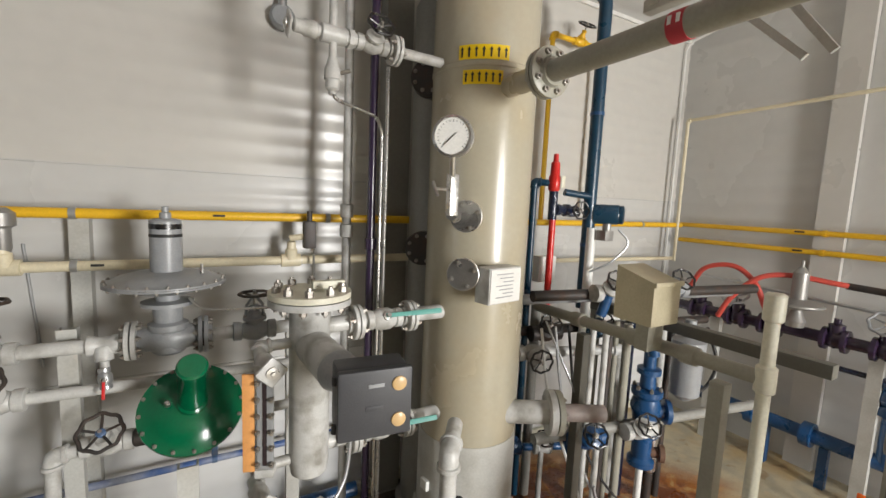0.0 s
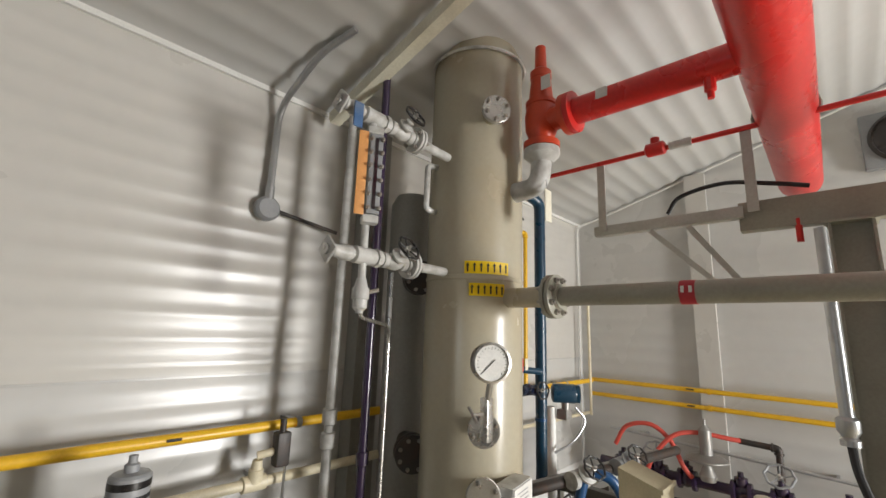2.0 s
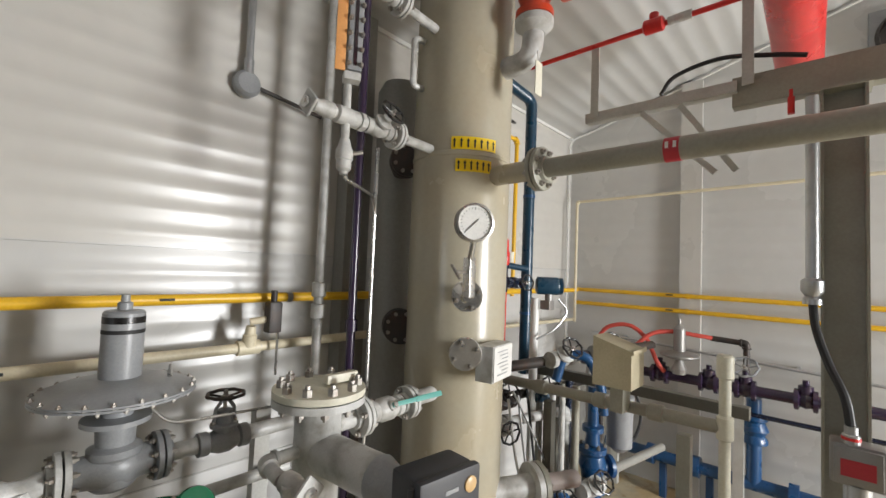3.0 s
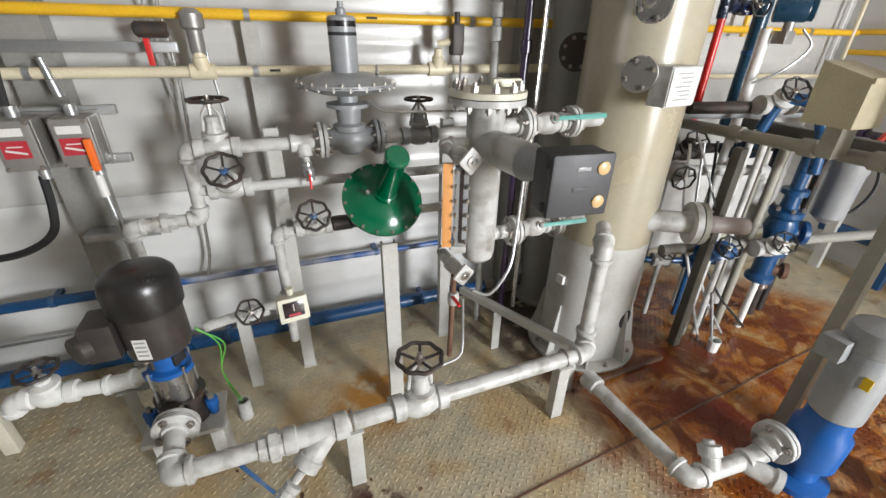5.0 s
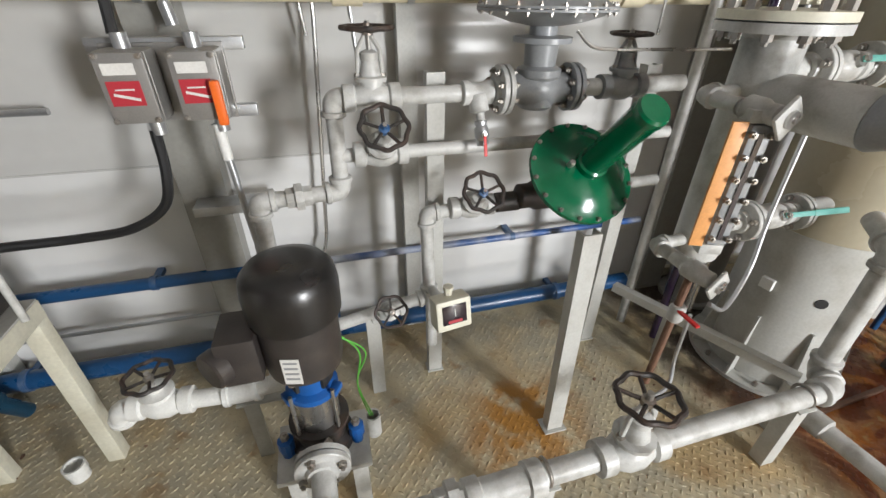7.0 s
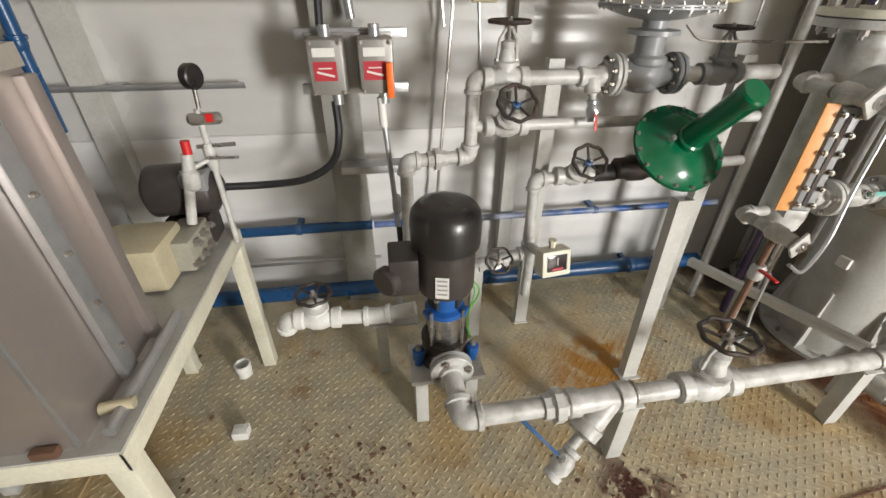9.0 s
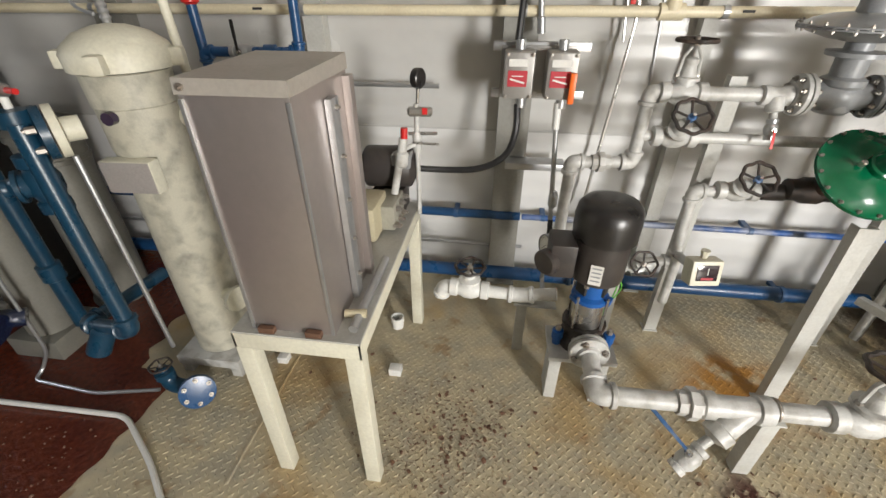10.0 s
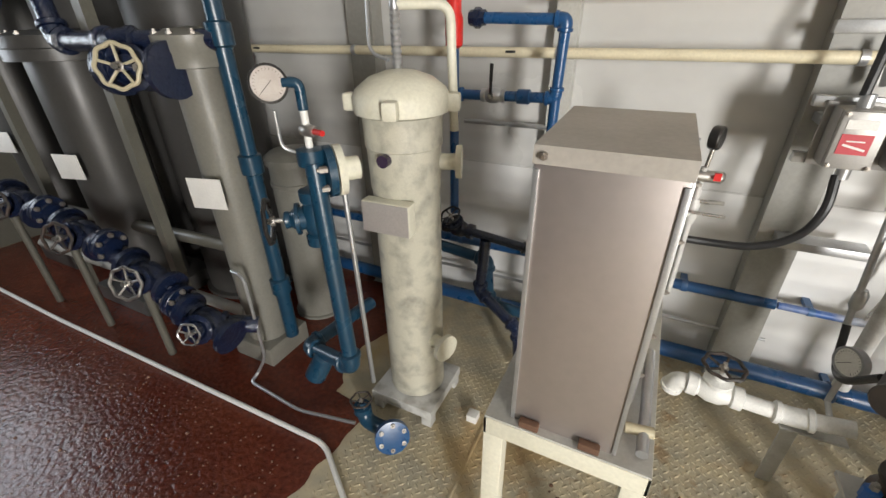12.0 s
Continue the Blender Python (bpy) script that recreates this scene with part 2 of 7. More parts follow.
def part(name, bm, mat, parent, label="", sharp=35):
    off = WORLD_ROOTS.get(root_of(parent)) if parent else None
    if off is not None:
        bm.transform(Matrix.Translation(-off))
    me = bpy.data.meshes.new(name)
    bmesh.ops.recalc_face_normals(bm, faces=bm.faces)
    bm.to_mesh(me)
    bm.free()
    me.shade_smooth()
    me.set_sharp_from_angle(angle=radians(sharp))
    me.materials.append(mat)
    o = new(name, me)
    o.parent = parent
    return tagged(o, label)


def share(name, me, m, parent):
    off = WORLD_ROOTS.get(root_of(parent))
    o = new(name, me)
    o.parent = parent
    o.matrix_basis = (Matrix.Translation(-off) @ m) if off is not None else m
    return o


def structure(name, bm, mat, label, category):
    o = part(name, bm, mat, None)
    return tagged(o, label, category, kind="structure")


def B():
    return bmesh.new()


def along(p, d, up=(0, 0, 1)):
    """A frame at p whose z runs along d."""
    z = Vector(d).normalized()
    u = Vector(up)
    if abs(z.dot(u.normalized())) > 0.98:
        u = Vector((1, 0, 0))
    x = u.cross(z).normalized()
    y = z.cross(x)
    return Matrix.Translation(p) @ Matrix((x, y, z)).transposed().to_4x4()


def spin(bm, profile, p=(0, 0, 0), d=(0, 0, 1), seg=20):
    """A turned body: (radius, height) pairs round the axis d through p."""
    m = along(p, d)
    rings = []
    for r, h in profile:
        if r < 1e-5:
            rings.append([bm.verts.new(m @ Vector((0, 0, h)))])
        else:
            rings.append([bm.verts.new(m @ Vector((r * math.cos(a), r * math.sin(a), h))) for a in (math.tau * k / seg for k in range(seg))])
    for a, b in zip(rings, rings[1:]):
        for k in range(seg):
            q = (k + 1) % seg
            if len(a) == 1 and len(b) > 1:
                bm.faces.new((a[0], b[k], b[q]))
            elif len(b) == 1 and len(a) > 1:
                bm.faces.new((a[k], b[0], a[q]))
            elif len(a) > 1:
                bm.faces.new((a[k], a[q], b[q], b[k]))
    for r in (rings[0], rings[-1]):
        if len(r) > 1:
            bm.faces.new(r)
    return bm


def rod(bm, p, q, r, r1=None, seg=14):
    p, q = Vector(p), Vector(q)
    return spin(bm, [(r, 0), (r if r1 is None else r1, (q - p).length)], p, q - p, seg)


def box(bm, c, s, m=None, bevel=0.0):
    made = bmesh.ops.create_cube(bm, size=1)["verts"]
    t = (m if m is not None else Matrix()) @ Matrix.Translation(c) @ Matrix.Diagonal((*s, 1))
    bmesh.ops.transform(bm, matrix=t, verts=made)
    if bevel:
        edges = list({e for v in made for e in v.link_edges})
        bmesh.ops.bevel(bm, geom=edges, offset=bevel, segments=2, affect="EDGES", profile=0.6)
    return bm


def tube(bm, pts, r, seg=12, closed=False):
    pts = [Vector(p) for p in pts]
    n = len(pts)
    rings, last = [], None
    for i, p in enumerate(pts):
        a = pts[(i - 1) % n] if closed or i else p
        b = pts[(i + 1) % n] if closed or i < n - 1 else p
        t = (b - a).normalized()
        if last is None:
            x = t.orthogonal().normalized()
        else:
            x = (last - t * last.dot(t)).normalized()
        last = x
        y = t.cross(x)
        rings.append([bm.verts.new(p + r * (math.cos(w) * x + math.sin(w) * y)) for w in (math.tau * k / seg for k in range(seg))])
    for i in range(n if closed else n - 1):
        a, b = rings[i], rings[(i + 1) % n]
        for k in range(seg):
            bm.faces.new((a[k], a[(k + 1) % seg], b[(k + 1) % seg], b[k]))
    if not closed:
        bm.faces.new(rings[0])
        bm.faces.new(rings[-1])
    return bm


def rounded(pts, b, n=7):
    """The path with its corners turned into arcs of about radius b."""
    pts = [Vector(p) for p in pts]
    out = [pts[0]]
    for a, p, q in zip(pts, pts[1:], pts[2:]):
        u, v = (a - p), (q - p)
        k = min(b, u.length * 0.48, v.length * 0.48)
        s, e = p + u.normalized() * k, p + v.normalized() * k
        for i in range(n + 1):
            t = i / n
            out.append((1 - t) ** 2 * s + 2 * t * (1 - t) * p + t * t * e)
    out.append(pts[-1])
    return out


def smooth_path(pts, n=8):
    pts = [Vector(p) for p in pts]
    e = [2 * pts[0] - pts[1]] + pts + [2 * pts[-1] - pts[-2]]
    out = []
    for i in range(1, len(e) - 2):
        a, b, c, d = e[i - 1:i + 3]
        for k in range(n):
            t = k / n
            out.append(0.5 * (2 * b + (c - a) * t + (2 * a - 5 * b + 4 * c - d) * t * t + (3 * b - a - 3 * c + d) * t ** 3))
    out.append(pts[-1])
    return out


def ring(bm, p, d, big, small, seg=28, rs=8):
    m = along(p, d)
    return tube(bm, [m @ Vector((big * math.cos(a), big * math.sin(a), 0)) for a in (math.tau * k / seg for k in range(seg))], small, rs, True)


MESHES = {}


def bolt_mesh(r):
    key = round(r, 4)
    if key not in MESHES:
        bm = B()
        spin(bm, [(r, -1.2 * r), (r, 0.9 * r), (0.55 * r, 0.95 * r), (0.5 * r, 1.6 * r)], seg=6)
        me = bpy.data.meshes.new("bolt")
        bmesh.ops.recalc_face_normals(bm, faces=bm.faces)
        bm.to_mesh(me)
        bm.free()
        me.materials.append(BOLT_STEEL)
        MESHES[key] = me
    return MESHES[key]


def bolts(parent, p, d, radius, n, r, turn=0.4):
    m = along(p, d)
    for k in range(n):
        a = turn + math.tau * k / n
        share("bolt", bolt_mesh(r), m @ Matrix.Translation((radius * math.cos(a), radius * math.sin(a), 0)), parent)


def pipe(name, pts, r, mat, label, category="pipe", fitting="threaded", ends=True, group="", clamps=()):
    """A run of straight pipes with an elbow at each corner."""
    pts = [Vector(p) for p in pts]
    lo = min(pts, key=lambda p: p.z)
    t = thing(name, (lo.x, lo.y, lo.z - r), label, category, group)
    b = r * (2.1 if fitting == "threaded" else 3.0)
    for i, (p, q) in enumerate(zip(pts, pts[1:])):
        u = (q - p).normalized()
        s = p + u * (b * 0.8 if i else 0)
        e = q - u * (b * 0.8 if i < len(pts) - 2 else 0)
        part("straight_pipe", rod(B(), s, e, r, seg=18), mat, t)
    for a, p, q in zip(pts, pts[1:], pts[2:]):
        u, v = (a - p).normalized(), (q - p).normalized()
        bm = B()
        if fitting == "threaded":
            tube(bm, rounded([p + u * b * 0.9, p, p + v * b * 0.9], b * 0.75), r * 1.2, 16)
            for w in (u, v):
                spin(bm, [(r * 1.2, 0), (r * 1.42, r * 0.12), (r * 1.42, r * 0.6), (r * 1.2, r * 0.75)], p + w * b * 0.62, w, 16)
        else:
            tube(bm, rounded([p + u * b, p, p + v * b], b, 8), r * 1.01, 16)
        part("elbow", bm, mat, t)
    return t


def collar(parent, p, d, r, mat, name="coupling", length=None):
    h = length or r * 1.3
    return part(name, spin(B(), [(r * 1.05, -h), (r * 1.38, -h * 0.85), (r * 1.38, h * 0.85), (r * 1.05, h)], p, d, 16), mat, parent)


def union(parent, p, d, r, mat):
    bm = B()
    spin(bm, [(r * 1.3, -r * 1.5), (r * 1.35, -r * 0.5), (r * 1.75, -r * 0.45), (r * 1.75, r * 0.45), (r * 1.35, r * 0.5), (r * 1.3, r * 1.5)], p, d, 8)
    return part("pipe_union", bm, mat, parent)


def bent(name, pts, r, mat, label, category="pipe", bend=0.05, curve=False, seg=10):
    pts = [Vector(p) for p in pts]
    lo = min(pts, key=lambda p: p.z)
    path = smooth_path(pts) if curve else rounded(pts, bend)
    bm = tube(B(), path, r, seg)
    bm.transform(Matrix.Translation(-lo))
    o = part(name, bm, mat, None)
    o.location = lo
    return tagged(o, label, category)


def wheel_parts(parent, p, d, r, mat, hub_mat, spokes=5, dish=0.18):
    m = along(p, d)
    lobes = 8 if r > 0.055 else 6
    bm = tube(B(), [m @ Vector((q * math.cos(a), q * math.sin(a), 0)) for a, q in ((math.tau * k / 48, r * (1 + 0.045 * math.cos(lobes * math.tau * k / 48))) for k in range(48))], r * 0.105, 8, True)
    for k in range(spokes):
        a = math.tau * k / spokes + 0.3
        tube(bm, [m @ Vector((s * r * math.cos(a), s * r * math.sin(a), -dish * r * (1 - s))) for s in (0.12, 0.55, 1.0)], r * 0.075, 6)
    w = part("handwheel", bm, mat, parent)
    hub = m @ Vector((0, 0, -dish * r))
    part("hub_nut", spin(B(), [(r * 0.24, -r * 0.1), (r * 0.24, r * 0.12), (r * 0.14, r * 0.16), (r * 0.12, r * 0.36), (0, r * 0.38)], hub, d, 10), hub_mat, w)
    return w


def gate_valve(p, run, stem, r, mat, wheel_mat, wheel_r, height, label, hub_mat=None, flanged=False, yoke=True):
    """A screwed or flanged gate valve on a pipe of radius r that runs along run; its stem rises along stem."""
    p, u, s = Vector(p), Vector(run).normalized(), Vector(stem).normalized()
    t = thing("gate_valve", p, label, "valve")
    bm = B()
    L = r * 3.2
    spin(bm, [(r * 1.25, -L), (r * 1.5, -L * 0.97), (r * 1.5, -L * 0.62), (r * 1.2, -L * 0.55), (r * 1.65, -L * 0.2), (r * 1.65, L * 0.2), (r * 1.2, L * 0.55), (r * 1.5, L * 0.62), (r * 1.5, L * 0.97), (r * 1.25, L)], p, u, 16)
    spin(bm, [(r * 1.35, 0), (r * 1.25, r * 1.9)], p, s, 14)
    part("body", bm, mat, t)
    if flanged:
        for k in (-1, 1):
            part("flange", spin(B(), [(r * 2.1, -r * 0.3), (r * 2.1, r * 0.3)], p + u * L * k, u, 22), mat, t)
    bm = B()
    spin(bm, [(r * 1.75, r * 1.75), (r * 1.75, r * 2.15), (r * 1.2, r * 2.3), (r * 0.85, height * 0.55), (r * 0.95, height * 0.58), (r * 0.95, height * 0.66), (r * 0.45, height * 0.7)], p, s, 12)
    bon = part("bonnet", bm, mat, t)
    side = u
    if yoke:
        for k in (-1, 1):
            part("yoke_arm", tube(B(), [p + side * k * r * 1.35 + s * r * 2.1, p + side * k * r * 1.15 + s * height * 0.7, p + side * k * r * 0.4 + s * height * 0.88], r * 0.24, 8), mat, t)
            share("bolt", bolt_mesh(r * 0.36), along(p + side * k * r * 1.35 + s * r * 2.2, s), t)
    part("stem", rod(B(), p + s * height * 0.55, p + s * (height + wheel_r * 0.25), r * 0.26, seg=8), STAINLESS, t)
    wheel_parts(t, p + s * height, s, wheel_r, wheel_mat, hub_mat or BOLT_STEEL)
    return t


def ball_valve(p, run, lever_dir, stem, r, mat, lever_mat, lever_len, label):
    p, u, s, v = Vector(p), Vector(run).normalized(), Vector(stem).normalized(), Vector(lever_dir).normalized()
    t = thing("ball_valve", p, label, "valve")
    part("body", spin(B(), [(r * 1.2, -r * 3), (r * 1.55, -r * 2.9), (r * 1.55, -r * 2), (r * 1.3, -r * 1.8), (r * 1.75, -r * 0.9), (r * 1.75, r * 0.9), (r * 1.3, r * 1.8), (r * 1.55, r * 2), (r * 1.55, r * 2.9), (r * 1.2, r * 3)], p, u, 14), mat, t)
    part("stem", spin(B(), [(r * 0.7, r), (r * 0.7, r * 2.1), (r * 0.35, r * 2.15), (r * 0.35, r * 2.7)], p, s, 10), STAINLESS, t)
    w = s.cross(v)
    m = Matrix.Translation(p + s * r * 2.35) @ Matrix((v, w, s)).transposed().to_4x4()
    lev = part("lever", box(B(), (lever_len * 0.46, 0, 0), (lever_len, r * 0.7, r * 0.2), m, r * 0.08), lever_mat, t)
    part("lever_sleeve", box(B(), (lever_len * 0.68, 0, 0), (lever_len * 0.55, r * 0.85, r * 0.34), m, r * 0.15), lever_mat, lev)
    return t


def flange_pair(p, d, radius, thick, mat, n=8, label="pair of bolted grey pipe flanges", gap=0.006, bolt=0.010):
    p, u = Vector(p), Vector(d).normalized()
    t = thing("flange_joint", p - Vector((0, 0, radius)), label, "flange")
    for k in (-1, 1):
        part("flange", spin(B(), [(radius * 0.55, thick * 1.7), (radius * 0.62, thick * 0.95), (radius * 0.97, thick * 0.9), (radius, thick * 0.8), (radius, 0.0), (radius * 0.6, 0)], p + u * k * gap / 2, u * k, 28), mat, t)
        bolts(t, p + u * k * (thick + gap / 2), u * k, radius * 0.78, n, bolt)
    part("gasket", spin(B(), [(radius * 0.7, -gap / 2), (radius * 0.7, gap / 2)], p, u, 24), INK, t)
    return t


def blind_flange(parent, p, d, radius, thick, mat, n=6, bolt=0.010, name="blind_flange"):
    f = part(name, spin(B(), [(radius, -thick / 2), (radius, thick * 0.4), (radius * 0.96, thick / 2), (0, thick / 2)], p, d, 30), mat, parent)
    bolts(parent, Vector(p) + Vector(d).normalized() * thick / 2, d, radius * 0.76, n, bolt)
    return f


def gauge(p, face, r, label, case=STAINLESS, stem_to=None):
    p, d = Vector(p), Vector(face).normalized()
    t = thing("pressure_gauge", p - Vector((0, 0, r)), label, "gauge")
    part("case", spin(B(), [(r * 0.9, -r * 0.45), (r, -r * 0.4), (r, r * 0.1), (r * 0.88, r * 0.13), (r * 0.86, r * 0.02)], p, d, 32), case, t)
    dial = part("dial", spin(B(), [(r * 0.87, 0), (r * 0.87, r * 0.04), (0, r * 0.04)], p, d, 32), OLD_DIAL if case is BLACK else WHITE, t)
    m = along(p + d * r * 0.05, d)
    bm = B()
    for k in range(21):
        a = radians(-45 + 270 * k / 20)
        box(bm, (r * 0.72, 0, 0), (r * (0.14 if k % 5 == 0 else 0.08), r * 0.02, r * 0.01), m @ Matrix.Rotation(a, 4, "Z"))
    part("scale_marks", bm, INK, dial)
    part("needle", box(B(), (r * 0.2, 0, r * 0.03), (r * 0.85, r * 0.035, r * 0.015), m @ Matrix.Rotation(radians(225), 4, "Z")), INK, dial)
    if stem_to is not None:
        part("stem", rod(B(), p - Vector((0, 0, r)), stem_to, r * 0.14, seg=8), STAINLESS, t)
    return t


def channel(name, p, q, w, depth, mat, label, face=(0, -1, 0), category="support", foot=0.0):
    """A steel channel from p to q, open away from face."""
    p, q = Vector(p), Vector(q)
    z = (q - p).normalized()
    y = Vector(face)
    y = (y - z * y.dot(z)).normalized()
    x = y.cross(z)
    m = Matrix.Translation(p) @ Matrix((x, y, z)).transposed().to_4x4()
    h = (q - p).length
    lo = p if p.z < q.z else q
    t = thing(name, lo, label, category)
    k = 0.007
    part("web", box(B(), (0, depth / 2 - k / 2, h / 2), (w, k, h), m), mat, t)
    for s in (-1, 1):
        part("side_flange", box(B(), (s * (w / 2 - k / 2), -k / 2, h / 2), (k, depth - k, h), m), mat, t)
    if foot:
        part("foot_plate", box(B(), (0, 0, 0.004), (w + foot, depth + foot, 0.008), m, 0.002), mat, t)
    return t


def sheet_of(bm, nx, ny, f):
    """A grid of nx by ny cells placed by f(u, v)."""
    g = [[bm.verts.new(f(i / nx, j / ny)) for j in range(ny + 1)] for i in range(nx + 1)]
    for i in range(nx):
        for j in range(ny):
            bm.faces.new((g[i][j], g[i + 1][j], g[i + 1][j + 1], g[i][j + 1]))
    return bm


# ---- structure ----
WY, EX, WX, SY = 2.53, 4.08, -6.5, -4.1      # inner faces of the walls
EAVE, RIDGE_Y, SLOPE = 3.41, -0.2, 0.30
RIDGE = EAVE + (WY - RIDGE_Y) * SLOPE
SOUTH = RIDGE - (RIDGE_Y - SY) * SLOPE


def ribbed(bm, origin, run, up, normal, length, height, period=0.135, amp=0.006, thick=0.08):
    """A profiled sheet, ribs along run, with a flat back."""
    o, r, u, n = Vector(origin), Vector(run), Vector(up), Vector(normal)
    prof = []
    k = 0
    while k * period < height:
        for f, a in ((0.0, 0.0), (0.18, 0.15), (0.36, 0.7), (0.5, 1.0), (0.64, 0.7), (0.82, 0.15)):
            z = (k + f) * period
            if z < height:
                prof.append((z, a * amp))
        k += 1
    prof.append((height, 0.0))
    prof += [(height, -thick), (0.0, -thick)]
    a = [bm.verts.new(o + u * z + n * h) for z, h in prof]
    b = [bm.verts.new(o + r * length + u * z + n * h) for z, h in prof]
    for i in range(len(prof)):
        j = (i + 1) % len(prof)
        bm.faces.new((a[i], a[j], b[j], b[i]))
    bm.faces.new(a)
    bm.faces.new(b)
    return bm


floor = B()
box(floor, ((EX + WX) / 2, (WY + SY) / 2, -0.06), (EX - WX + 0.2, WY - SY + 0.2, 0.12))
floor = structure("floor", floor, FLOOR, "tan stained steel tread plate floor with rust", "floor")
RUN = EX - WX + 0.16
# Lowest band is painted lighter, as more light falls there.
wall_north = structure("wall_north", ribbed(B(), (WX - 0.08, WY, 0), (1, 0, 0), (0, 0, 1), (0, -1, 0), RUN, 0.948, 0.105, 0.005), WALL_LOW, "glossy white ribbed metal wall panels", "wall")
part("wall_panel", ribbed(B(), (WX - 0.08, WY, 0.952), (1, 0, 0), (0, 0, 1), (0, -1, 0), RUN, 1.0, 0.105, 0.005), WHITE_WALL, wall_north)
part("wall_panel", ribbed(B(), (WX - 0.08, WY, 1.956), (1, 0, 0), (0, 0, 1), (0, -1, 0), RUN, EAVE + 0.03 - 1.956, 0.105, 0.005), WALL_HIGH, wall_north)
structure("wall_east", ribbed(B(), (EX, SY - 0.08, 0), (0, 1, 0), (0, 0, 1), (-1, 0, 0), WY - SY + 0.08, RIDGE + 0.1, 0.135, 0.004), WHITE_WALL, "white ribbed metal gable wall", "wall")
# West wall is assumed: dark paint limits bounce, the opening is added.
bm = B()
wy0, wy1, wz0, wz1 = -0.2, 1.15, 1.35, 2.45
for y0, y1, z0, z1 in ((SY - 0.08, wy0, 0, RIDGE + 0.1), (wy1, WY, 0, RIDGE + 0.1), (wy0, wy1, 0, wz0), (wy0, wy1, wz1, RIDGE + 0.1)):
    box(bm, (WX - 0.04, (y0 + y1) / 2, (z0 + z1) / 2), (0.08, y1 - y0, z1 - z0))
structure("wall_west", bm, OLIVE_DARK, "assumed metal end wall, darkened to cut bounced light, with an added opening", "wall")
# South wall stands out of view; its dark colour keeps bounced light down.
bm = B()
for x0, x1, z0, z1 in ((WX, DOOR_X0, 0, SOUTH), (DOOR_X1, EX, 0, SOUTH), (DOOR_X0, DOOR_X1, DOOR_TOP, SOUTH)):
    box(bm, ((x0 + x1) / 2, SY - 0.04, (z0 + z1) / 2), (x1 - x0, 0.08, z1 - z0))
structure("wall_south", bm, OLIVE_DARK, "unseen metal wall, darkened to cut bounced light, with an open doorway", "wall")
ca, sa = math.cos(math.atan(SLOPE)), math.sin(math.atan(SLOPE))
bm = B()
ribbed(bm, (WX - 0.08, WY + 0.08, EAVE - 0.08 * SLOPE), (1, 0, 0), (0, -ca, sa), (0, -sa, -ca), EX - WX + 0.16, (WY + 0.08 - RIDGE_Y) / ca, 0.15, 0.012, 0.06)
ribbed(bm, (WX - 0.08, RIDGE_Y, RIDGE), (1, 0, 0), (0, -ca, -sa), (0, sa, -ca), EX - WX + 0.16, (RIDGE_Y - SY + 0.08) / ca, 0.15, 0.012, 0.06)
structure("ceiling", bm, WHITE_ROOF, "white ribbed metal roof sheets on a shallow pitch", "ceiling")
structure("ground", box(B(), (0, 0, -0.25), (4000, 4000, 0.2)), material("gravel_ground", (0.25, 0.23, 0.2), 0.9, 0, 0.5, (0.15, 0.14, 0.12), 0.5, 3), "pale gravel ground outside the building", "ground")
# eave flashing and floor trim
structure("trim", box(B(), ((EX + WX) / 2, WY - 0.012, EAVE - 0.012), (EX - WX, 0.022, 0.03)), WHITE, "white eave flashing along the wall", "trim")
structure("baseboard", box(B(), ((EX + WX) / 2, WY - 0.022, 0.03), (EX - WX - 0.01, 0.03, 0.06), bevel=0.004), PALE_CREAM, "cream painted angle along the foot of the wall", "baseboard")

for k, z in enumerate((0.95, 1.954)):
    structure("trim_%d" % (k + 2), box(B(), ((EX + WX) / 2, WY - 0.004, z), (EX - WX - 0.01, 0.007, 0.006)), WHITE_WALL, "thin white panel joint strip along the wall", "trim")
# frame columns against the walls
for x, w, d in ((-1.115, 0.16, 0.10), (-0.30, 0.07, 0.07), (-2.12, 0.10, 0.07), (-3.2, 0.16, 0.10), (-4.9, 0.16, 0.1)):
    channel("wall_column", (x, WY - 0.008 - d / 2, 0), (x, WY - 0.008 - d / 2, EAVE - 0.03 if w > 0.12 else 1.75), w, d, COLUMN_GREY if w > 0.12 else STEEL_GREY, "grey painted steel column standing against the white wall", category="column", foot=0.02)
channel("wall_column", (EX - 0.034, 1.345, 0), (EX - 0.034, 1.345, 3.72), 0.17, 0.05, WALL_HIGH, "white painted steel column on the gable wall", face=(-1, 0, 0), category="column", foot=0.0)

# tread pattern, raised lozenges
def tread(x0, x1, y0, y1, pitch=0.040):
    vs, fs = [], []
    n = 0
    j = 0
    y = y0
    while y < y1:
        x = x0 + (pitch / 2 if j % 2 else 0)
        while x < x1:
            a = radians(45 if (j % 2) else -45)
            c, s = math.cos(a), math.sin(a)
            for u, v, h in ((-0.0145, 0, 0), (0, -0.0062, 0), (0.0145, 0, 0), (0, 0.0062, 0), (-0.006, 0, 0.0027), (0.006, 0, 0.0027)):
                vs.append((x + u * c - v * s, y + u * s + v * c, h))
            fs += [(n, n + 1, n + 5, n + 4), (n + 1, n + 2, n + 5), (n + 2, n + 3, n + 4, n + 5), (n + 3, n, n + 4)]
            n += 6
            x += pitch
        y += pitch / 2
        j += 1
    me = bpy.data.meshes.new("tread_bumps")
    me.from_pydata(vs, [], fs)
    me.materials.append(FLOOR)
    o = new("tread_bumps", me)
    o.parent = floor
    return tagged(o, kind="stuff")


part("floor_seam", box(B(), (0, 0, 0.001), (2.4, 0.010, 0.006), Matrix.Translation((1.45, 1.115, 0)) @ Matrix.Rotation(radians(4.7), 4, "Z"), 0.001), RUSTY, floor)
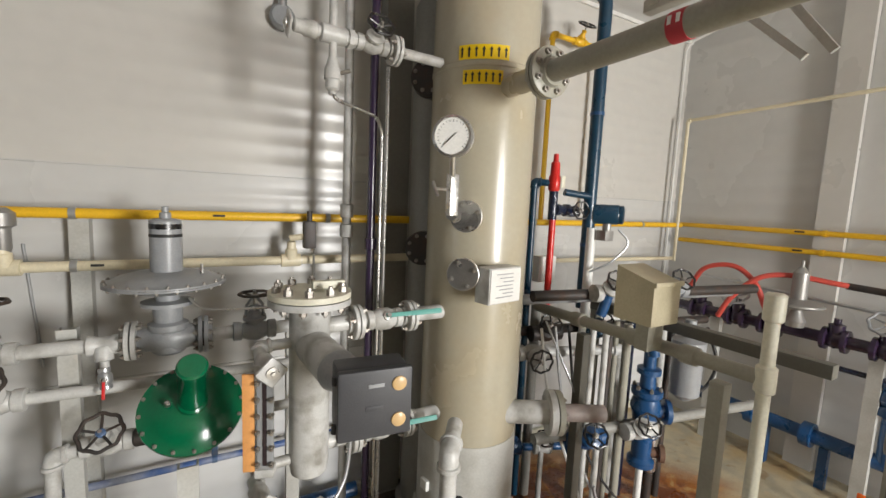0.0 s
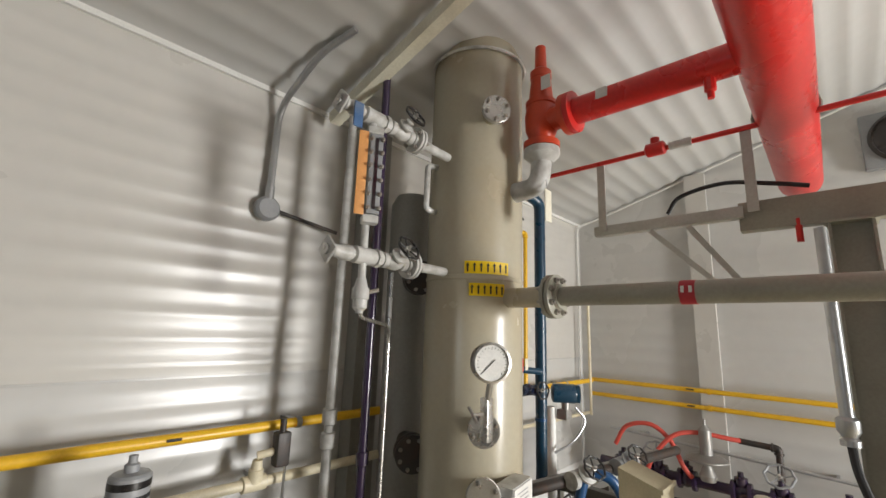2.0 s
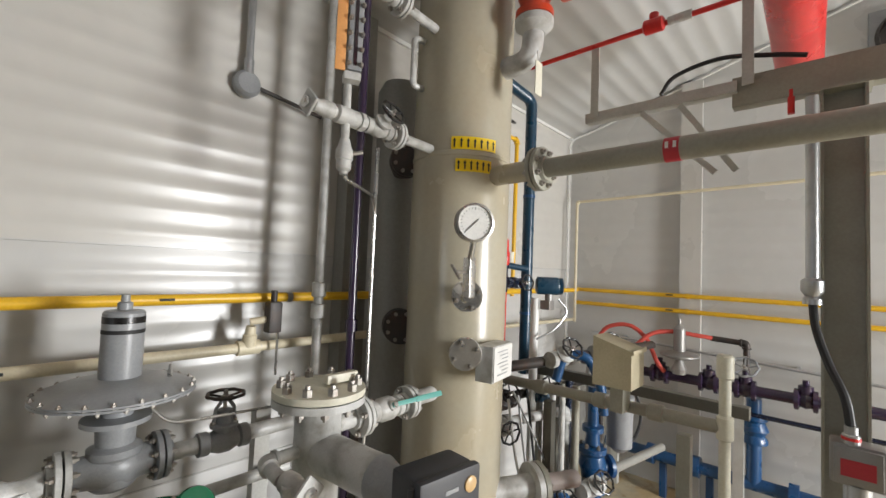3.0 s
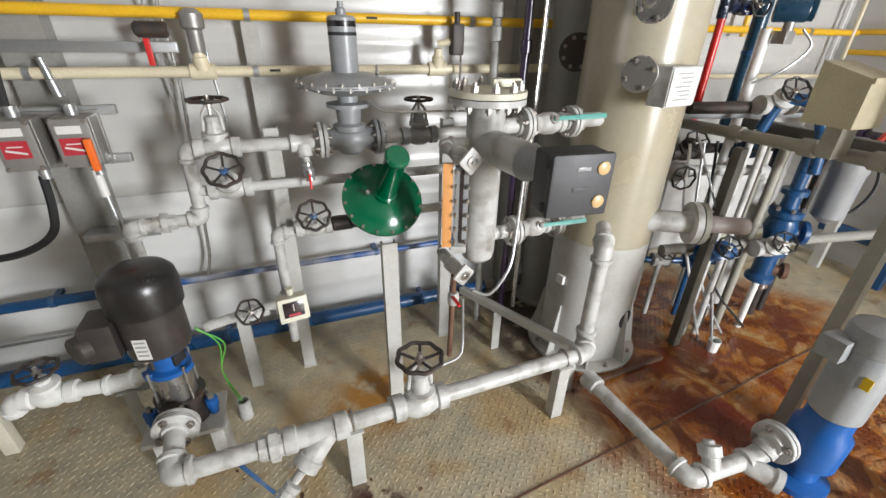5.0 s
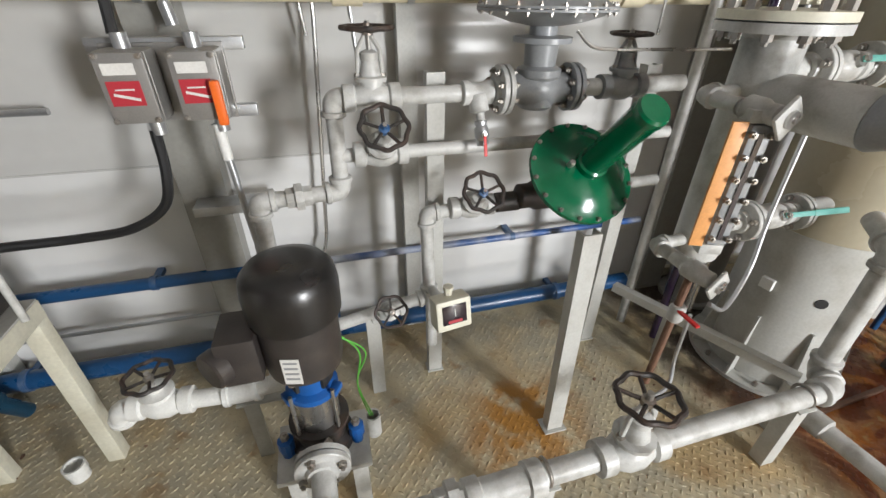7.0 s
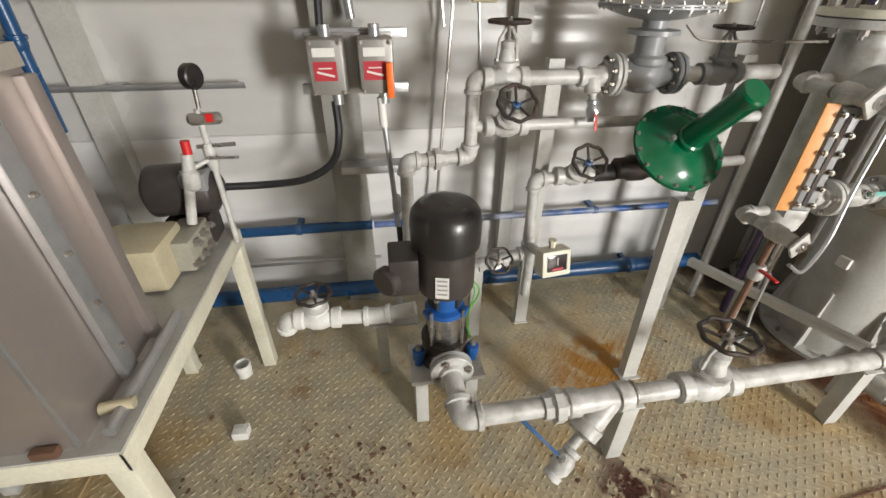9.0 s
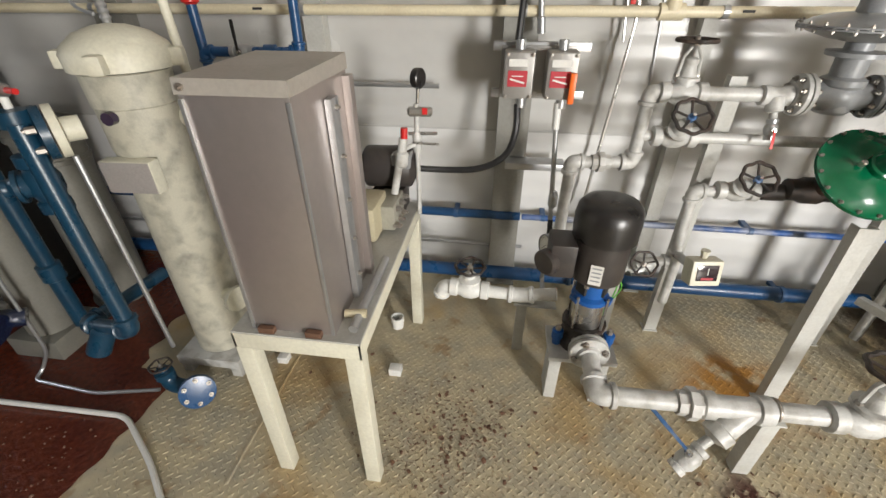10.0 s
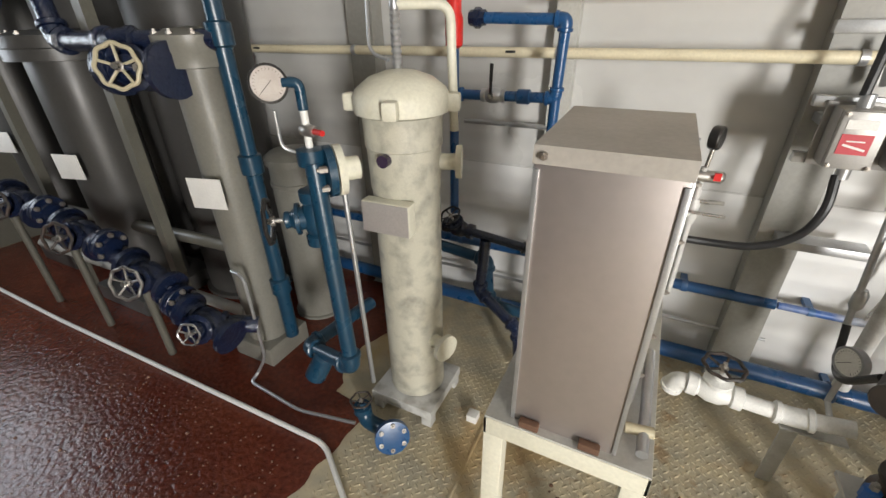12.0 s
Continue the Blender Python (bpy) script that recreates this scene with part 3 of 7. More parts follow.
part("floor_seam", box(B(), (0, 0, 0.001), (0.010, 1.5, 0.006), Matrix.Translation((-2.12, 1.75, 0)), 0.001), FLOOR, floor)
tread(-2.62, 3.2, 0.1, WY - 0.04)

# red-brown oil standing on the west part of the floor
def oil_pool():
    bm = B()

    def f(u, v):
        y = SY + 0.02 + (WY - SY - 0.06) * v
        edge = -2.66 + 0.10 * noise.noise((y * 3.0, 1.7, 0)) + 0.05 * noise.noise((y * 11, 4.2, 0)) - (0.22 if y > 1.45 else 0.0)
        return Vector((WX + 0.02 + (edge - WX - 0.02) * u, y, 0.005 - 0.003 * (u > 0.995)))
    sheet_of(bm, 40, 220, f)
    return structure("oil_film", bm, OIL, "dark red-brown wet oil film with specks on the floor", "water")


oil_pool()


def oil_bubbles():
    """Small froth bubbles and grit standing in the oil film."""
    rnd = random.Random(11)
    vs, fs = [], []
    for k in range(2200):
        x, y = -2.74 - 2.6 * rnd.random() ** 1.3, rnd.uniform(-0.6, 1.13)
        if noise.noise((x * 2.2, y * 2.2, 3.0)) < rnd.uniform(-0.35, 0.3):
            continue
        r = rnd.uniform(0.002, 0.006) * (1.6 if rnd.random() < 0.06 else 1)
        n = len(vs)
        for ring_r, h in ((1.0, 0.0), (0.72, 0.62)):
            vs += [(x + r * ring_r * math.cos(a), y + r * ring_r * math.sin(a), 0.0045 + r * h) for a in (1.047 * i for i in range(6))]
        vs.append((x, y, 0.0045 + r * 0.9))
        for i in range(6):
            j = (i + 1) % 6
            fs += [(n + i, n + j, n + 6 + j, n + 6 + i), (n + 6 + i, n + 6 + j, n + 12)]
    me = bpy.data.meshes.new("oil_bubbles")
    me.from_pydata(vs, [], fs)
    me.shade_smooth()
    me.materials.append(material("oil_froth", (0.22, 0.10, 0.06), 0.12, 0, 0.3, (0.4, 0.3, 0.22), 0.0, 20, 0.9))
    return tagged(new("oil_bubbles", me), "tiny glinting bubbles and grit in the oil film", "bubbles", kind="stuff")


oil_bubbles()

# ---- main column vessel ----
VX, VY, VR = 1.33, 1.80, 0.242


def main_vessel():
    t = thing("column_vessel", (VX, VY, 0), "tall cream painted steel column vessel on a grey skirt", "vessel")
    c = (VX, VY, 0)
    part("shell", spin(B(), [(VR, 0.74), (VR, 2.42), (VR + 0.004, 2.425), (VR + 0.004, 2.44), (VR, 2.445), (VR, 3.58), (VR * 0.97, 3.65), (VR * 0.85, 3.715), (VR * 0.6, 3.76), (0, 3.785)], c, seg=56), CREAM, t)
    bm = spin(B(), [(VR + 0.003, 0.745), (VR + 0.003, 0.735), (VR + 0.004, 0.02)], c, seg=56)
    part("skirt", bm, STEEL_GREY, t)
    part("base_ring", spin(B(), [(VR + 0.075, 0), (VR + 0.075, 0.018), (VR, 0.018)], c, seg=48), STEEL_GREY, t)
    for k in range(8):
        a = radians(-75 + 45 * k)
        m = Matrix.Translation(c) @ Matrix.Rotation(a, 4, "Z")
        bm = B()
        vs = [bm.verts.new(m @ Vector((x, y, z))) for y in (-0.005, 0.005) for x, z in ((VR, 0.018), (VR + 0.07, 0.018), (VR + 0.015, 0.34), (VR, 0.34))]
        for q in ((0, 1, 2, 3), (7, 6, 5, 4), (0, 4, 5, 1), (1, 5, 6, 2), (2, 6, 7, 3), (3, 7, 4, 0)):
            bm.faces.new([vs[i] for i in q])
        part("gusset", bm, STEEL_GREY, t)
        share("bolt", bolt_mesh(0.012), m @ Matrix.Rotation(radians(22), 4, "Z") @ Matrix.Translation((VR + 0.045, 0, 0.025)), t)
    # access holes in the skirt: black discs carry the shade inside
    for ang, z, r in ((-70, 0.28, 0.055), (-128, 0.49, 0.022)):
        a = radians(ang)
        d = Vector((math.cos(a), math.sin(a), 0))
        m = along(Vector(c) + d * (VR + 0.001) + Vector((0, 0, z)), d)
        bm = B()
        spin(bm, [(r, -0.02), (r, 0.0045), (r * 0.97, 0.006), (0, 0.006)], Vector(c) + d * VR + Vector((0, 0, z)), d, 24)
        part("access_hole_shade", bm, INK, t, "black disc carrying the shade inside an access hole")
    # grounding plate
    a = radians(-172)
    d = Vector((math.cos(a), math.sin(a), 0))
    part("earth_lug", box(B(), (0, 0, 0.01), (0.05, 0.05, 0.02), along(Vector((VX, VY, 0.50)) + d * VR, d), 0.003), WHITE, t)
    return t


def stub(parent, z, ang, out, r, mat, fl_r=None, thick=0.02, n=6, name="nozzle"):
    a = radians(ang)
    d = Vector((math.cos(a), math.sin(a), 0))
    p = Vector((VX, VY, z)) + d * (VR - 0.01)
    q = Vector((VX, VY, z)) + d * (VR + out)
    part(name, rod(B(), p, q, r), mat, parent)
    if fl_r:
        blind_flange(parent, q + d * thick / 2, d, fl_r, thick, STAINLESS, n)
    return q, d


vessel = main_vessel()
FRONT = math.degrees(math.atan2(1.43 - VY, 0.998 - VX))
stub(vessel, 1.562, FRONT, 0.09, 0.035, CREAM, 0.068, 0.02, 4)
vessel_gauge_root, gd = stub(vessel, 1.80, FRONT, 0.08, 0.035, CREAM, 0.066, 0.022, 4)
stub(vessel, 3.22, -124, 0.06, 0.045, CREAM, 0.07, 0.02, 6, "sight_glass")
part("lifting_lug", box(B(), (0, 0, 0.06), (0.12, 0.02, 0.14), Matrix.Translation((VX - 0.12, VY - 0.1, 3.68)) @ Matrix.Rotation(radians(30), 4, "Z"), 0.008), CREAM, vessel)
part("vent_pipe", rod(B(), (VX - 0.1, VY - 0.12, 3.68), (VX - 0.1, VY - 0.12, 3.9), 0.022), GREY, vessel)
bm = ring(B(), (VX, VY, 3.59), (0, 0, 1), VR + 0.012, 0.008, 40)
part("lifting_band", bm, GREY, vessel)


def sticker(z, n, w):
    """A row of black arrows on a yellow strip, bent round the shell."""
    t = thing("arrow_label", (VX, VY - VR, z), "yellow sticker strip with black arrows on the cream vessel", "label")
    mid = radians(-126)
    h, r = 0.058, VR + 0.003
    bm = sheet_of(B(), 16, 1, lambda u, v: Vector((VX + r * math.cos(mid + (u - 0.5) * w / r), VY + r * math.sin(mid + (u - 0.5) * w / r), z + (v - 0.5) * h)))
    strip = part("strip", bm, STICKER, t)
    for k in range(n):
        a = mid + ((k + 0.5) / n - 0.5) * w / r
        d = Vector((math.cos(a), math.sin(a), 0))
        m = along(Vector((VX, VY, z)) + d * (r + 0.0015), d)
        bm = B()
        box(bm, (0, -0.005, 0), (0.007, 0.030, 0.001), m)
        vs = [bm.verts.new(m @ Vector(q)) for q in ((-0.008, 0.008, 0), (0.008, 0.008, 0), (0, 0.021, 0))]
        bm.faces.new(vs)
        part("arrow", bm, INK, strip)


sticker(2.475, 7, 0.215)
sticker(2.375, 6, 0.17)
gauge((0.931, 1.385, 2.081), (-0.6, -0.8, 0.0), 0.072, "round white-faced steel pressure gauge on the cream vessel")
t = thing("gauge_valve", (0.97, 1.44, 1.80), "stainless needle valve manifold under the pressure gauge", "valve")
part("body", box(B(), (0.965, 1.43, 1.88), (0.035, 0.035, 0.15), None, 0.004), STAINLESS, t)
part("stem", rod(B(), (0.96, 1.425, 1.94), (0.94, 1.395, 2.02), 0.011), STAINLESS, t)
part("inlet", rod(B(), (0.965, 1.43, 1.81), (1.02, 1.49, 1.80), 0.022), STAINLESS, t)
part("handle", rod(B(), (0.90, 1.44, 1.90), (0.96, 1.43, 1.90), 0.006, seg=8), BOLT_STEEL, t)
part("handle_bar", rod(B(), (0.90, 1.42, 1.875), (0.90, 1.46, 1.925), 0.006, seg=8), BOLT_STEEL, t)

# instrument plate box
t = thing("nameplate", (1.22, 1.52, 1.43), "grey metal nameplate bracket with a white printed plate", "sign")
m = Matrix.Translation((1.26, 1.49, 1.52)) @ Matrix.Rotation(radians(10), 4, "Z")
part("bracket", box(B(), (0, 0.02, 0), (0.19, 0.08, 0.15), m, 0.003), GREY, t)
pl = part("plate", box(B(), (0, -0.023, 0), (0.18, 0.004, 0.14), m, 0.001), LABEL, t)
for k in range(7):
    part("text_line", box(B(), (-0.01 + 0.012 * (k % 3), -0.0265, 0.05 - 0.016 * k), (0.10 - 0.018 * (k % 3), 0.001, 0.004), m), GREY_DARK, pl)


# ---- pump set and suction line ----
def pump(px, py):
    t = thing("vertical_pump", (px, py, 0), "vertical multistage pump with a black motor and blue bracket", "pump")
    c = (px, py, 0)
    for s in (-1, 1):
        part("pedestal_leg", box(B(), (px + s * 0.1, py - 0.02, 0.14), (0.05, 0.12, 0.28), None, 0.004), STEEL_GREY, t)
    part("pedestal_top", box(B(), (px, py - 0.02, 0.29), (0.28, 0.2, 0.02), None, 0.003), STEEL_GREY, t)
    for sx in (-1, 1):
        part("port_lug", spin(B(), [(0.018, 0), (0.018, 0.03), (0.024, 0.032), (0.024, 0.07), (0.012, 0.075)], (px + sx * 0.105, py - 0.035, 0.31), (0, 0, 1), 10), BLUE_PUMP, t)
        share("bolt", bolt_mesh(0.013), along((px + sx * 0.105, py - 0.035, 0.39), (0, 0, 1)), t)
    part("base_casting", spin(B(), [(0.095, 0.30), (0.095, 0.335), (0.075, 0.35), (0.078, 0.40), (0.09, 0.405), (0.09, 0.42)], c, seg=24), DARK_IRON, t)
    part("stage_casing", spin(B(), [(0.064, 0.40), (0.064, 0.55)], c, seg=28), STAINLESS, t)
    for k in range(4):
        a = radians(45 + 90 * k)
        part("tie_rod", rod(B(), (px + 0.08 * math.cos(a), py + 0.08 * math.sin(a), 0.42), (px + 0.08 * math.cos(a), py + 0.08 * math.sin(a), 0.58), 0.006, seg=8), STAINLESS, t)
    part("motor_bracket", spin(B(), [(0.074, 0.545), (0.074, 0.562), (0.056, 0.572), (0.056, 0.635), (0.08, 0.645), (0.08, 0.66)], c, seg=24), BLUE_PUMP, t)
    for a in (-150, -30, 90):
        u = Vector((math.cos(radians(a)), math.sin(radians(a)), 0))
        # Solid black block drawn for the shaded opening in the bracket.
        part("bracket_window_shade", box(B(), (0, 0, 0), (0.055, 0.045, 0.014), along(Vector((px, py, 0.605)) + u * 0.052, u), 0.003), INK, t, "black block carrying the shade of a bracket opening")
        part("bracket_foot", box(B(), (0, 0, 0), (0.045, 0.022, 0.03), along(Vector((px, py, 0.558)) + u * 0.072, u), 0.006), BLUE_PUMP, t)
    mot = part("motor", spin(B(), [(0.085, 0.655), (0.098, 0.66), (0.102, 0.68), (0.102, 0.84), (0.098, 0.845)], c, seg=36), BLACK_WORN, t)
    part("fan_cowl", spin(B(), [(0.104, 0.835), (0.116, 0.838), (0.118, 0.92), (0.112, 0.955), (0.095, 0.975), (0.06, 0.985), (0, 0.985)], c, seg=36), BLACK, t)
    part("terminal_box", box(B(), (px - 0.145, py - 0.01, 0.75), (0.095, 0.13, 0.14), None, 0.008), BLACK_WORN, t)
    part("terminal_cap", spin(B(), [(0.05, 0), (0.05, 0.03), (0.044, 0.035), (0, 0.035)], (px - 0.19, py - 0.05, 0.74), (-0.7, -0.7, 0), 20), BLACK_WORN, t)
    n = Vector((-0.25, -1, 0)).normalized()
    m = along(Vector((px, py, 0.72)) + n * 0.1025, n)
    lab = part("nameplate", box(B(), (0, 0, 0.001), (0.045, 0.085, 0.002), m), LABEL, mot)
    for k in range(4):
        part("text_line", box(B(), (0, 0.03 - 0.018 * k, 0.0025), (0.034, 0.006, 0.001), m), GREY_DARK, lab)
    for k in range(3):
        part("motor_foot_bolt", spin(B(), [(0.01, 0), (0.01, 0.02), (0.007, 0.03)], (px + 0.08 * math.cos(k * 2.1), py + 0.08 * math.sin(k * 2.1), 0.64), (0, 0, 1), 6), BOLT_STEEL, t)
    return t


pump(-0.765, 1.655)
flange_pair((-0.762, 1.505, 0.385), (0.0, 1, 0.0), 0.078, 0.018, GREY, 4, "painted round suction flange bolted to the pump", bolt=0.013)
pipe("suction_pipe", [(-0.762, 1.49, 0.385), (-0.757, 1.325, 0.355), (0.955, 1.345, 0.365), (1.0, 1.42, 0.365), (1.005, 1.43, 0.87), (1.12, 1.58, 0.89)], 0.034, GREY, "thick white-grey painted threaded pipe low over the floor")
t = thing("y_strainer", (-0.27, 1.33, 0.36), "grey painted y-strainer with a drain leg", "strainer")
part("body", spin(B(), [(0.045, -0.13), (0.05, -0.125), (0.05, -0.085), (0.04, -0.08), (0.042, 0.05), (0.052, 0.055), (0.052, 0.10), (0.045, 0.105)], (-0.27, 1.33, 0.358), (1, 0.01, 0), 18), GREY, t)
part("leg", spin(B(), [(0.04, 0), (0.044, 0.10), (0.052, 0.105), (0.052, 0.145), (0.035, 0.15), (0.018, 0.16), (0.018, 0.22)], (-0.24, 1.325, 0.35), (-0.66, -0.33, -0.55), 18), GREY, t)
t = thing("pipe_union_fitting", (-0.43, 1.33, 0.32), "painted hexagon pipe union", "fitting")
union(t, (-0.43, 1.328, 0.357), (1, 0.01, 0), 0.034, GREY)
ball_valve((-0.43, 1.215, 0.20), (-0.66, -0.33, -0.55), (-0.55, 0.55, 0.35), (-0.25, -0.1, 0.9), 0.021, GREY, BLUE_LEVER, 0.19, "small drain ball valve with a chipped blue lever")
gate_valve((0.125, 1.335, 0.36), (1, 0.01, 0), (0, 0, 1), 0.036, GREY, DARK_IRON, 0.085, 0.235, "grey gate valve with a dark handwheel on the low pipe")


def pipe_support(x, y, top, label="short grey flat-bar pipe support with a u-bolt"):
    t = thing("pipe_support", (x, y, 0), label, "support")
    part("post", box(B(), (x, y, top / 2 - 0.02), (0.06, 0.055, top - 0.045), None, 0.003), STEEL_GREY, t)
    part("saddle", box(B(), (x, y - 0.0, top - 0.039), (0.075, 0.08, 0.008), None, 0.002), STEEL_GREY, t)
    r = 0.038
    part("u_bolt", tube(B(), [(x, y + r * math.cos(q), top + r * math.sin(q)) for q in [radians(-40 + 26 * k) for k in range(11)]], 0.006, 8), BOLT_STEEL, t)


pipe_support(-0.15, 1.338, 0.36)
pipe_support(0.83, 1.348, 0.365)

# drain line running over the floor to the other pump
fp = pipe("drain_pipe", [(1.05, 1.40, 0.125), (1.09, 0.80, 0.115), (1.42, 0.77, 0.135), (1.5, 0.765, 0.2), (1.56, 0.76, 0.2)], 0.034, GREY, "white-grey painted pipe crossing the floor", fitting="threaded")
part("cleanout", spin(B(), [(0.036, 0), (0.036, 0.05), (0.046, 0.055), (0.046, 0.095), (0.025, 0.1), (0.02, 0.115)], (1.2, 0.79, 0.13), (0.2, 0.6, 0.75), 16), GREY, fp)
part("strainer_leg", spin(B(), [(0.04, 0), (0.042, 0.1), (0.05, 0.105), (0.05, 0.13), (0, 0.13)], (1.36, 0.77, 0.125), (0.45, -0.75, -0.1), 16), GREY, fp)
collar(fp, (1.054, 1.36, 0.124), (0.07, -1, 0), 0.034, GREY)
t = thing("floor_strip", (1.35, 1.45, 0), "loose rusty flat strip lying on the floor", "strip")
part("strip", box(B(), (0, 0, 0.012), (0.66, 0.02, 0.024), Matrix.Translation((1.34, 1.447, 0)) @ Matrix.Rotation(radians(3), 4, "Z"), 0.003), RUSTY, t)

# low frame beside the skirt
t = thing("low_frame", (0.78, 1.88, 0), "low grey angle-iron frame with a rail towards the vessel", "frame")
part("rail", tube(B(), [(0.66, 2.15, 0.285), (0.99, 1.45, 0.285)], 0.028, 4), STEEL_GREY, t)
for x, y in ((0.775, 1.885),):
    part("leg", box(B(), (x, y, 0.135), (0.05, 0.012, 0.27), None, 0.002), STEEL_GREY, t)
    part("leg", box(B(), (x + 0.022, y + 0.03, 0.135), (0.006, 0.05, 0.27), None, 0.002), STEEL_GREY, t)
part("foot", box(B(), (0.985, 1.46, 0.13), (0.05, 0.03, 0.26), None, 0.002), STEEL_GREY, t)


# ---- level chamber with displacer controller ----
CX, CY = 0.52, 1.69
t = thing("level_chamber", (CX, CY, 0.76), "grey standpipe level chamber with a bolted top flange", "vessel")
part("barrel", spin(B(), [(0, 0.76), (0.04, 0.765), (0.068, 0.79), (0.075, 0.83), (0.075, 1.44), (0.09, 1.455)], (CX, CY, 0), seg=32), GREY, t)
part("lower_flange", spin(B(), [(0.15, 1.455), (0.15, 1.478)], (CX, CY, 0), seg=36), GREY, t)
part("cover_flange", spin(B(), [(0.15, 1.482), (0.15, 1.503), (0.09, 1.508), (0, 1.508)], (CX, CY, 0), seg=36), PALE_CREAM, t)
bolts(t, (CX, CY, 1.512), (0, 0, 1), 0.122, 10, 0.016)
bolts(t, (CX, CY, 1.45), (0, 0, -1), 0.122, 10, 0.014)
part("lifting_plate", box(B(), (CX + 0.06, CY - 0.03, 1.53), (0.12, 0.03, 0.03), None, 0.006), PALE_CREAM, t)
part("side_arm", rod(B(), (CX, CY, 1.30), (0.545, 1.40, 1.30), 0.065, seg=24), GREY, t)
arm2 = part("torque_tube", spin(B(), [(0.066, 0), (0.068, 0.01), (0.06, 0.03), (0.05, 0.06), (0.05, 0.12)], (0.545, 1.40, 1.30), (0.12, -1, 0), 24), GREY_DARK, t)
t = thing("level_controller", (0.575, 1.20, 1.2), "charcoal grey controller case with two amber dials", "controller")
m = Matrix.Translation((0.595, 1.205, 1.284)) @ Matrix.Rotation(radians(-6), 4, "Z")
case = part("case", box(B(), (0, 0.03, 0), (0.205, 0.10, 0.195), m, 0.012), CHARCOAL, t)
door = part("cover", box(B(), (0, -0.032, 0), (0.212, 0.03, 0.20), m, 0.010), CHARCOAL, t)
for z in (0.055, -0.052):
    w = part("dial_window", spin(B(), [(0.021, 0), (0.021, 0.004), (0.018, 0.006), (0, 0.006)], m @ Vector((0.066, -0.047, z)), m.to_3x3() @ Vector((0, -1, 0)), 24), AMBER, door)
part("name_bar", box(B(), (0.0, -0.048, 0.055), (0.045, 0.002, 0.011), m, 0.001), GREY_DARK, door)
part("emblem", box(B(), (-0.005, -0.048, -0.01), (0.05, 0.002, 0.014), m, 0.001), CHARCOAL, door)
for s in (-1, 1):
    part("hinge_knuckle", rod(B(), m @ Vector((-0.108, -0.015, s * 0.07 - 0.012)), m @ Vector((-0.108, -0.015, s * 0.07 + 0.012)), 0.009, seg=10), CHARCOAL, case)


def bridle(z, lever):
    """Line from the chamber to the vessel with flanges and a ball valve."""
    y = 1.70
    p = pipe("bridle_pipe", [(CX + 0.06, y, z), (1.11, y + 0.03, z)], 0.032, GREY, "grey bridle pipe between chamber and vessel")
    flange_pair((0.70, y, z), (1, 0.05, 0), 0.07, 0.017, GREY, 4, bolt=0.012)
    flange_pair((0.94, y + 0.012, z), (1, 0.05, 0), 0.066, 0.017, GREY, 4, bolt=0.012)
    v = ball_valve((0.82, y + 0.005, z), (1, 0.05, 0), (1, -0.12, 0.03), (0.05, -0.85, 0.45), 0.026, GREY, TEAL, 0.24, "grey flanged ball valve with a teal lever")
    return v


bridle(0.88, 1)
bridle(1.36, 1)


def level_glass(x, y, z0, z1, face, label):
    """A reflex level gauge: orange plate, bolted covers and cocks at both ends."""
    t = thing("level_glass", (x, y, z0), label, "gauge")
    d = Vector(face).normalized()
    m = along((x, y, 0), d)
    h = z1 - z0
    zc = (z0 + z1) / 2
    part("chamber", box(B(), (0.035, zc, -0.01), (0.03, h, 0.04), m, 0.004), GREY, t)
    part("cover", box(B(), (0.035, zc, 0.02), (0.05, h * 0.96, 0.018), m, 0.004), GREY_DARK, t)
    part("sight_slot", box(B(), (0.035, zc, 0.0305), (0.012, h * 0.86, 0.003), m), SMOKED, t)
    part("orange_plate", box(B(), (-0.016, zc, 0.022), (0.036, h, 0.008), m, 0.001), ORANGE, t)
    n = 6
    for k in range(n):
        for s in (0.014, 0.056):
            share("bolt", bolt_mesh(0.0085), m @ Matrix.Translation((s, z0 + h * (k + 0.5) / n, 0.034)), t)
    for z, e in ((z1 + 0.012, 1), (z0 - 0.012, -1)):
        part("end_block", box(B(), (0.03, z, 0.0), (0.06, 0.03, 0.05), m, 0.004), GREY, t)
    return t


level_glass(0.315, 1.525, 0.955, 1.285, (-0.35, -1, 0), "vertical level glass with an orange backing plate and bolted cover")


def gauge_cock(p, run, label="gauge cock with a square flanged handle"):
    p, u = Vector(p), Vector(run).normalized()
    t = thing("gauge_cock", p, label, "valve")
    part("body", spin(B(), [(0.018, -0.06), (0.024, -0.055), (0.024, -0.03), (0.03, -0.02), (0.03, 0.02), (0.02, 0.03), (0.016, 0.07)], p, u, 14), GREY, t)
    q = p - u * 0.075
    part("square_flange", box(B(), (0, 0, 0), (0.075, 0.075, 0.012), along(q, u) @ Matrix.Rotation(radians(45), 4, "Z"), 0.008), GREY, t)
    part("bore", spin(B(), [(0.02, 0), (0.02, 0.008), (0.008, 0.009), (0.006, 0.014), (0, 0.014)], q - u * 0.005, -u, 18), STAINLESS, t)
    return t


gauge_cock((0.345, 1.53, 1.305), (-0.15, 1, 0.05))
gauge_cock((0.322, 1.51, 0.868), (-0.25, 1, 0.1))
pipe("gauge_branch", [(0.335, 1.56, 1.305), (0.34, 1.68, 1.31), (0.47, 1.69, 1.31)], 0.02, GREY, "short grey branch pipe to the level glass")
pipe("gauge_branch", [(0.325, 1.55, 0.868), (0.34, 1.68, 0.85), (0.47, 1.69, 0.85)], 0.02, GREY, "short grey branch pipe under the level glass")
t = thing("drain_tube", (0.335, 1.52, 0.35), "thin drain tube with a red lever under the level glass", "pipe")
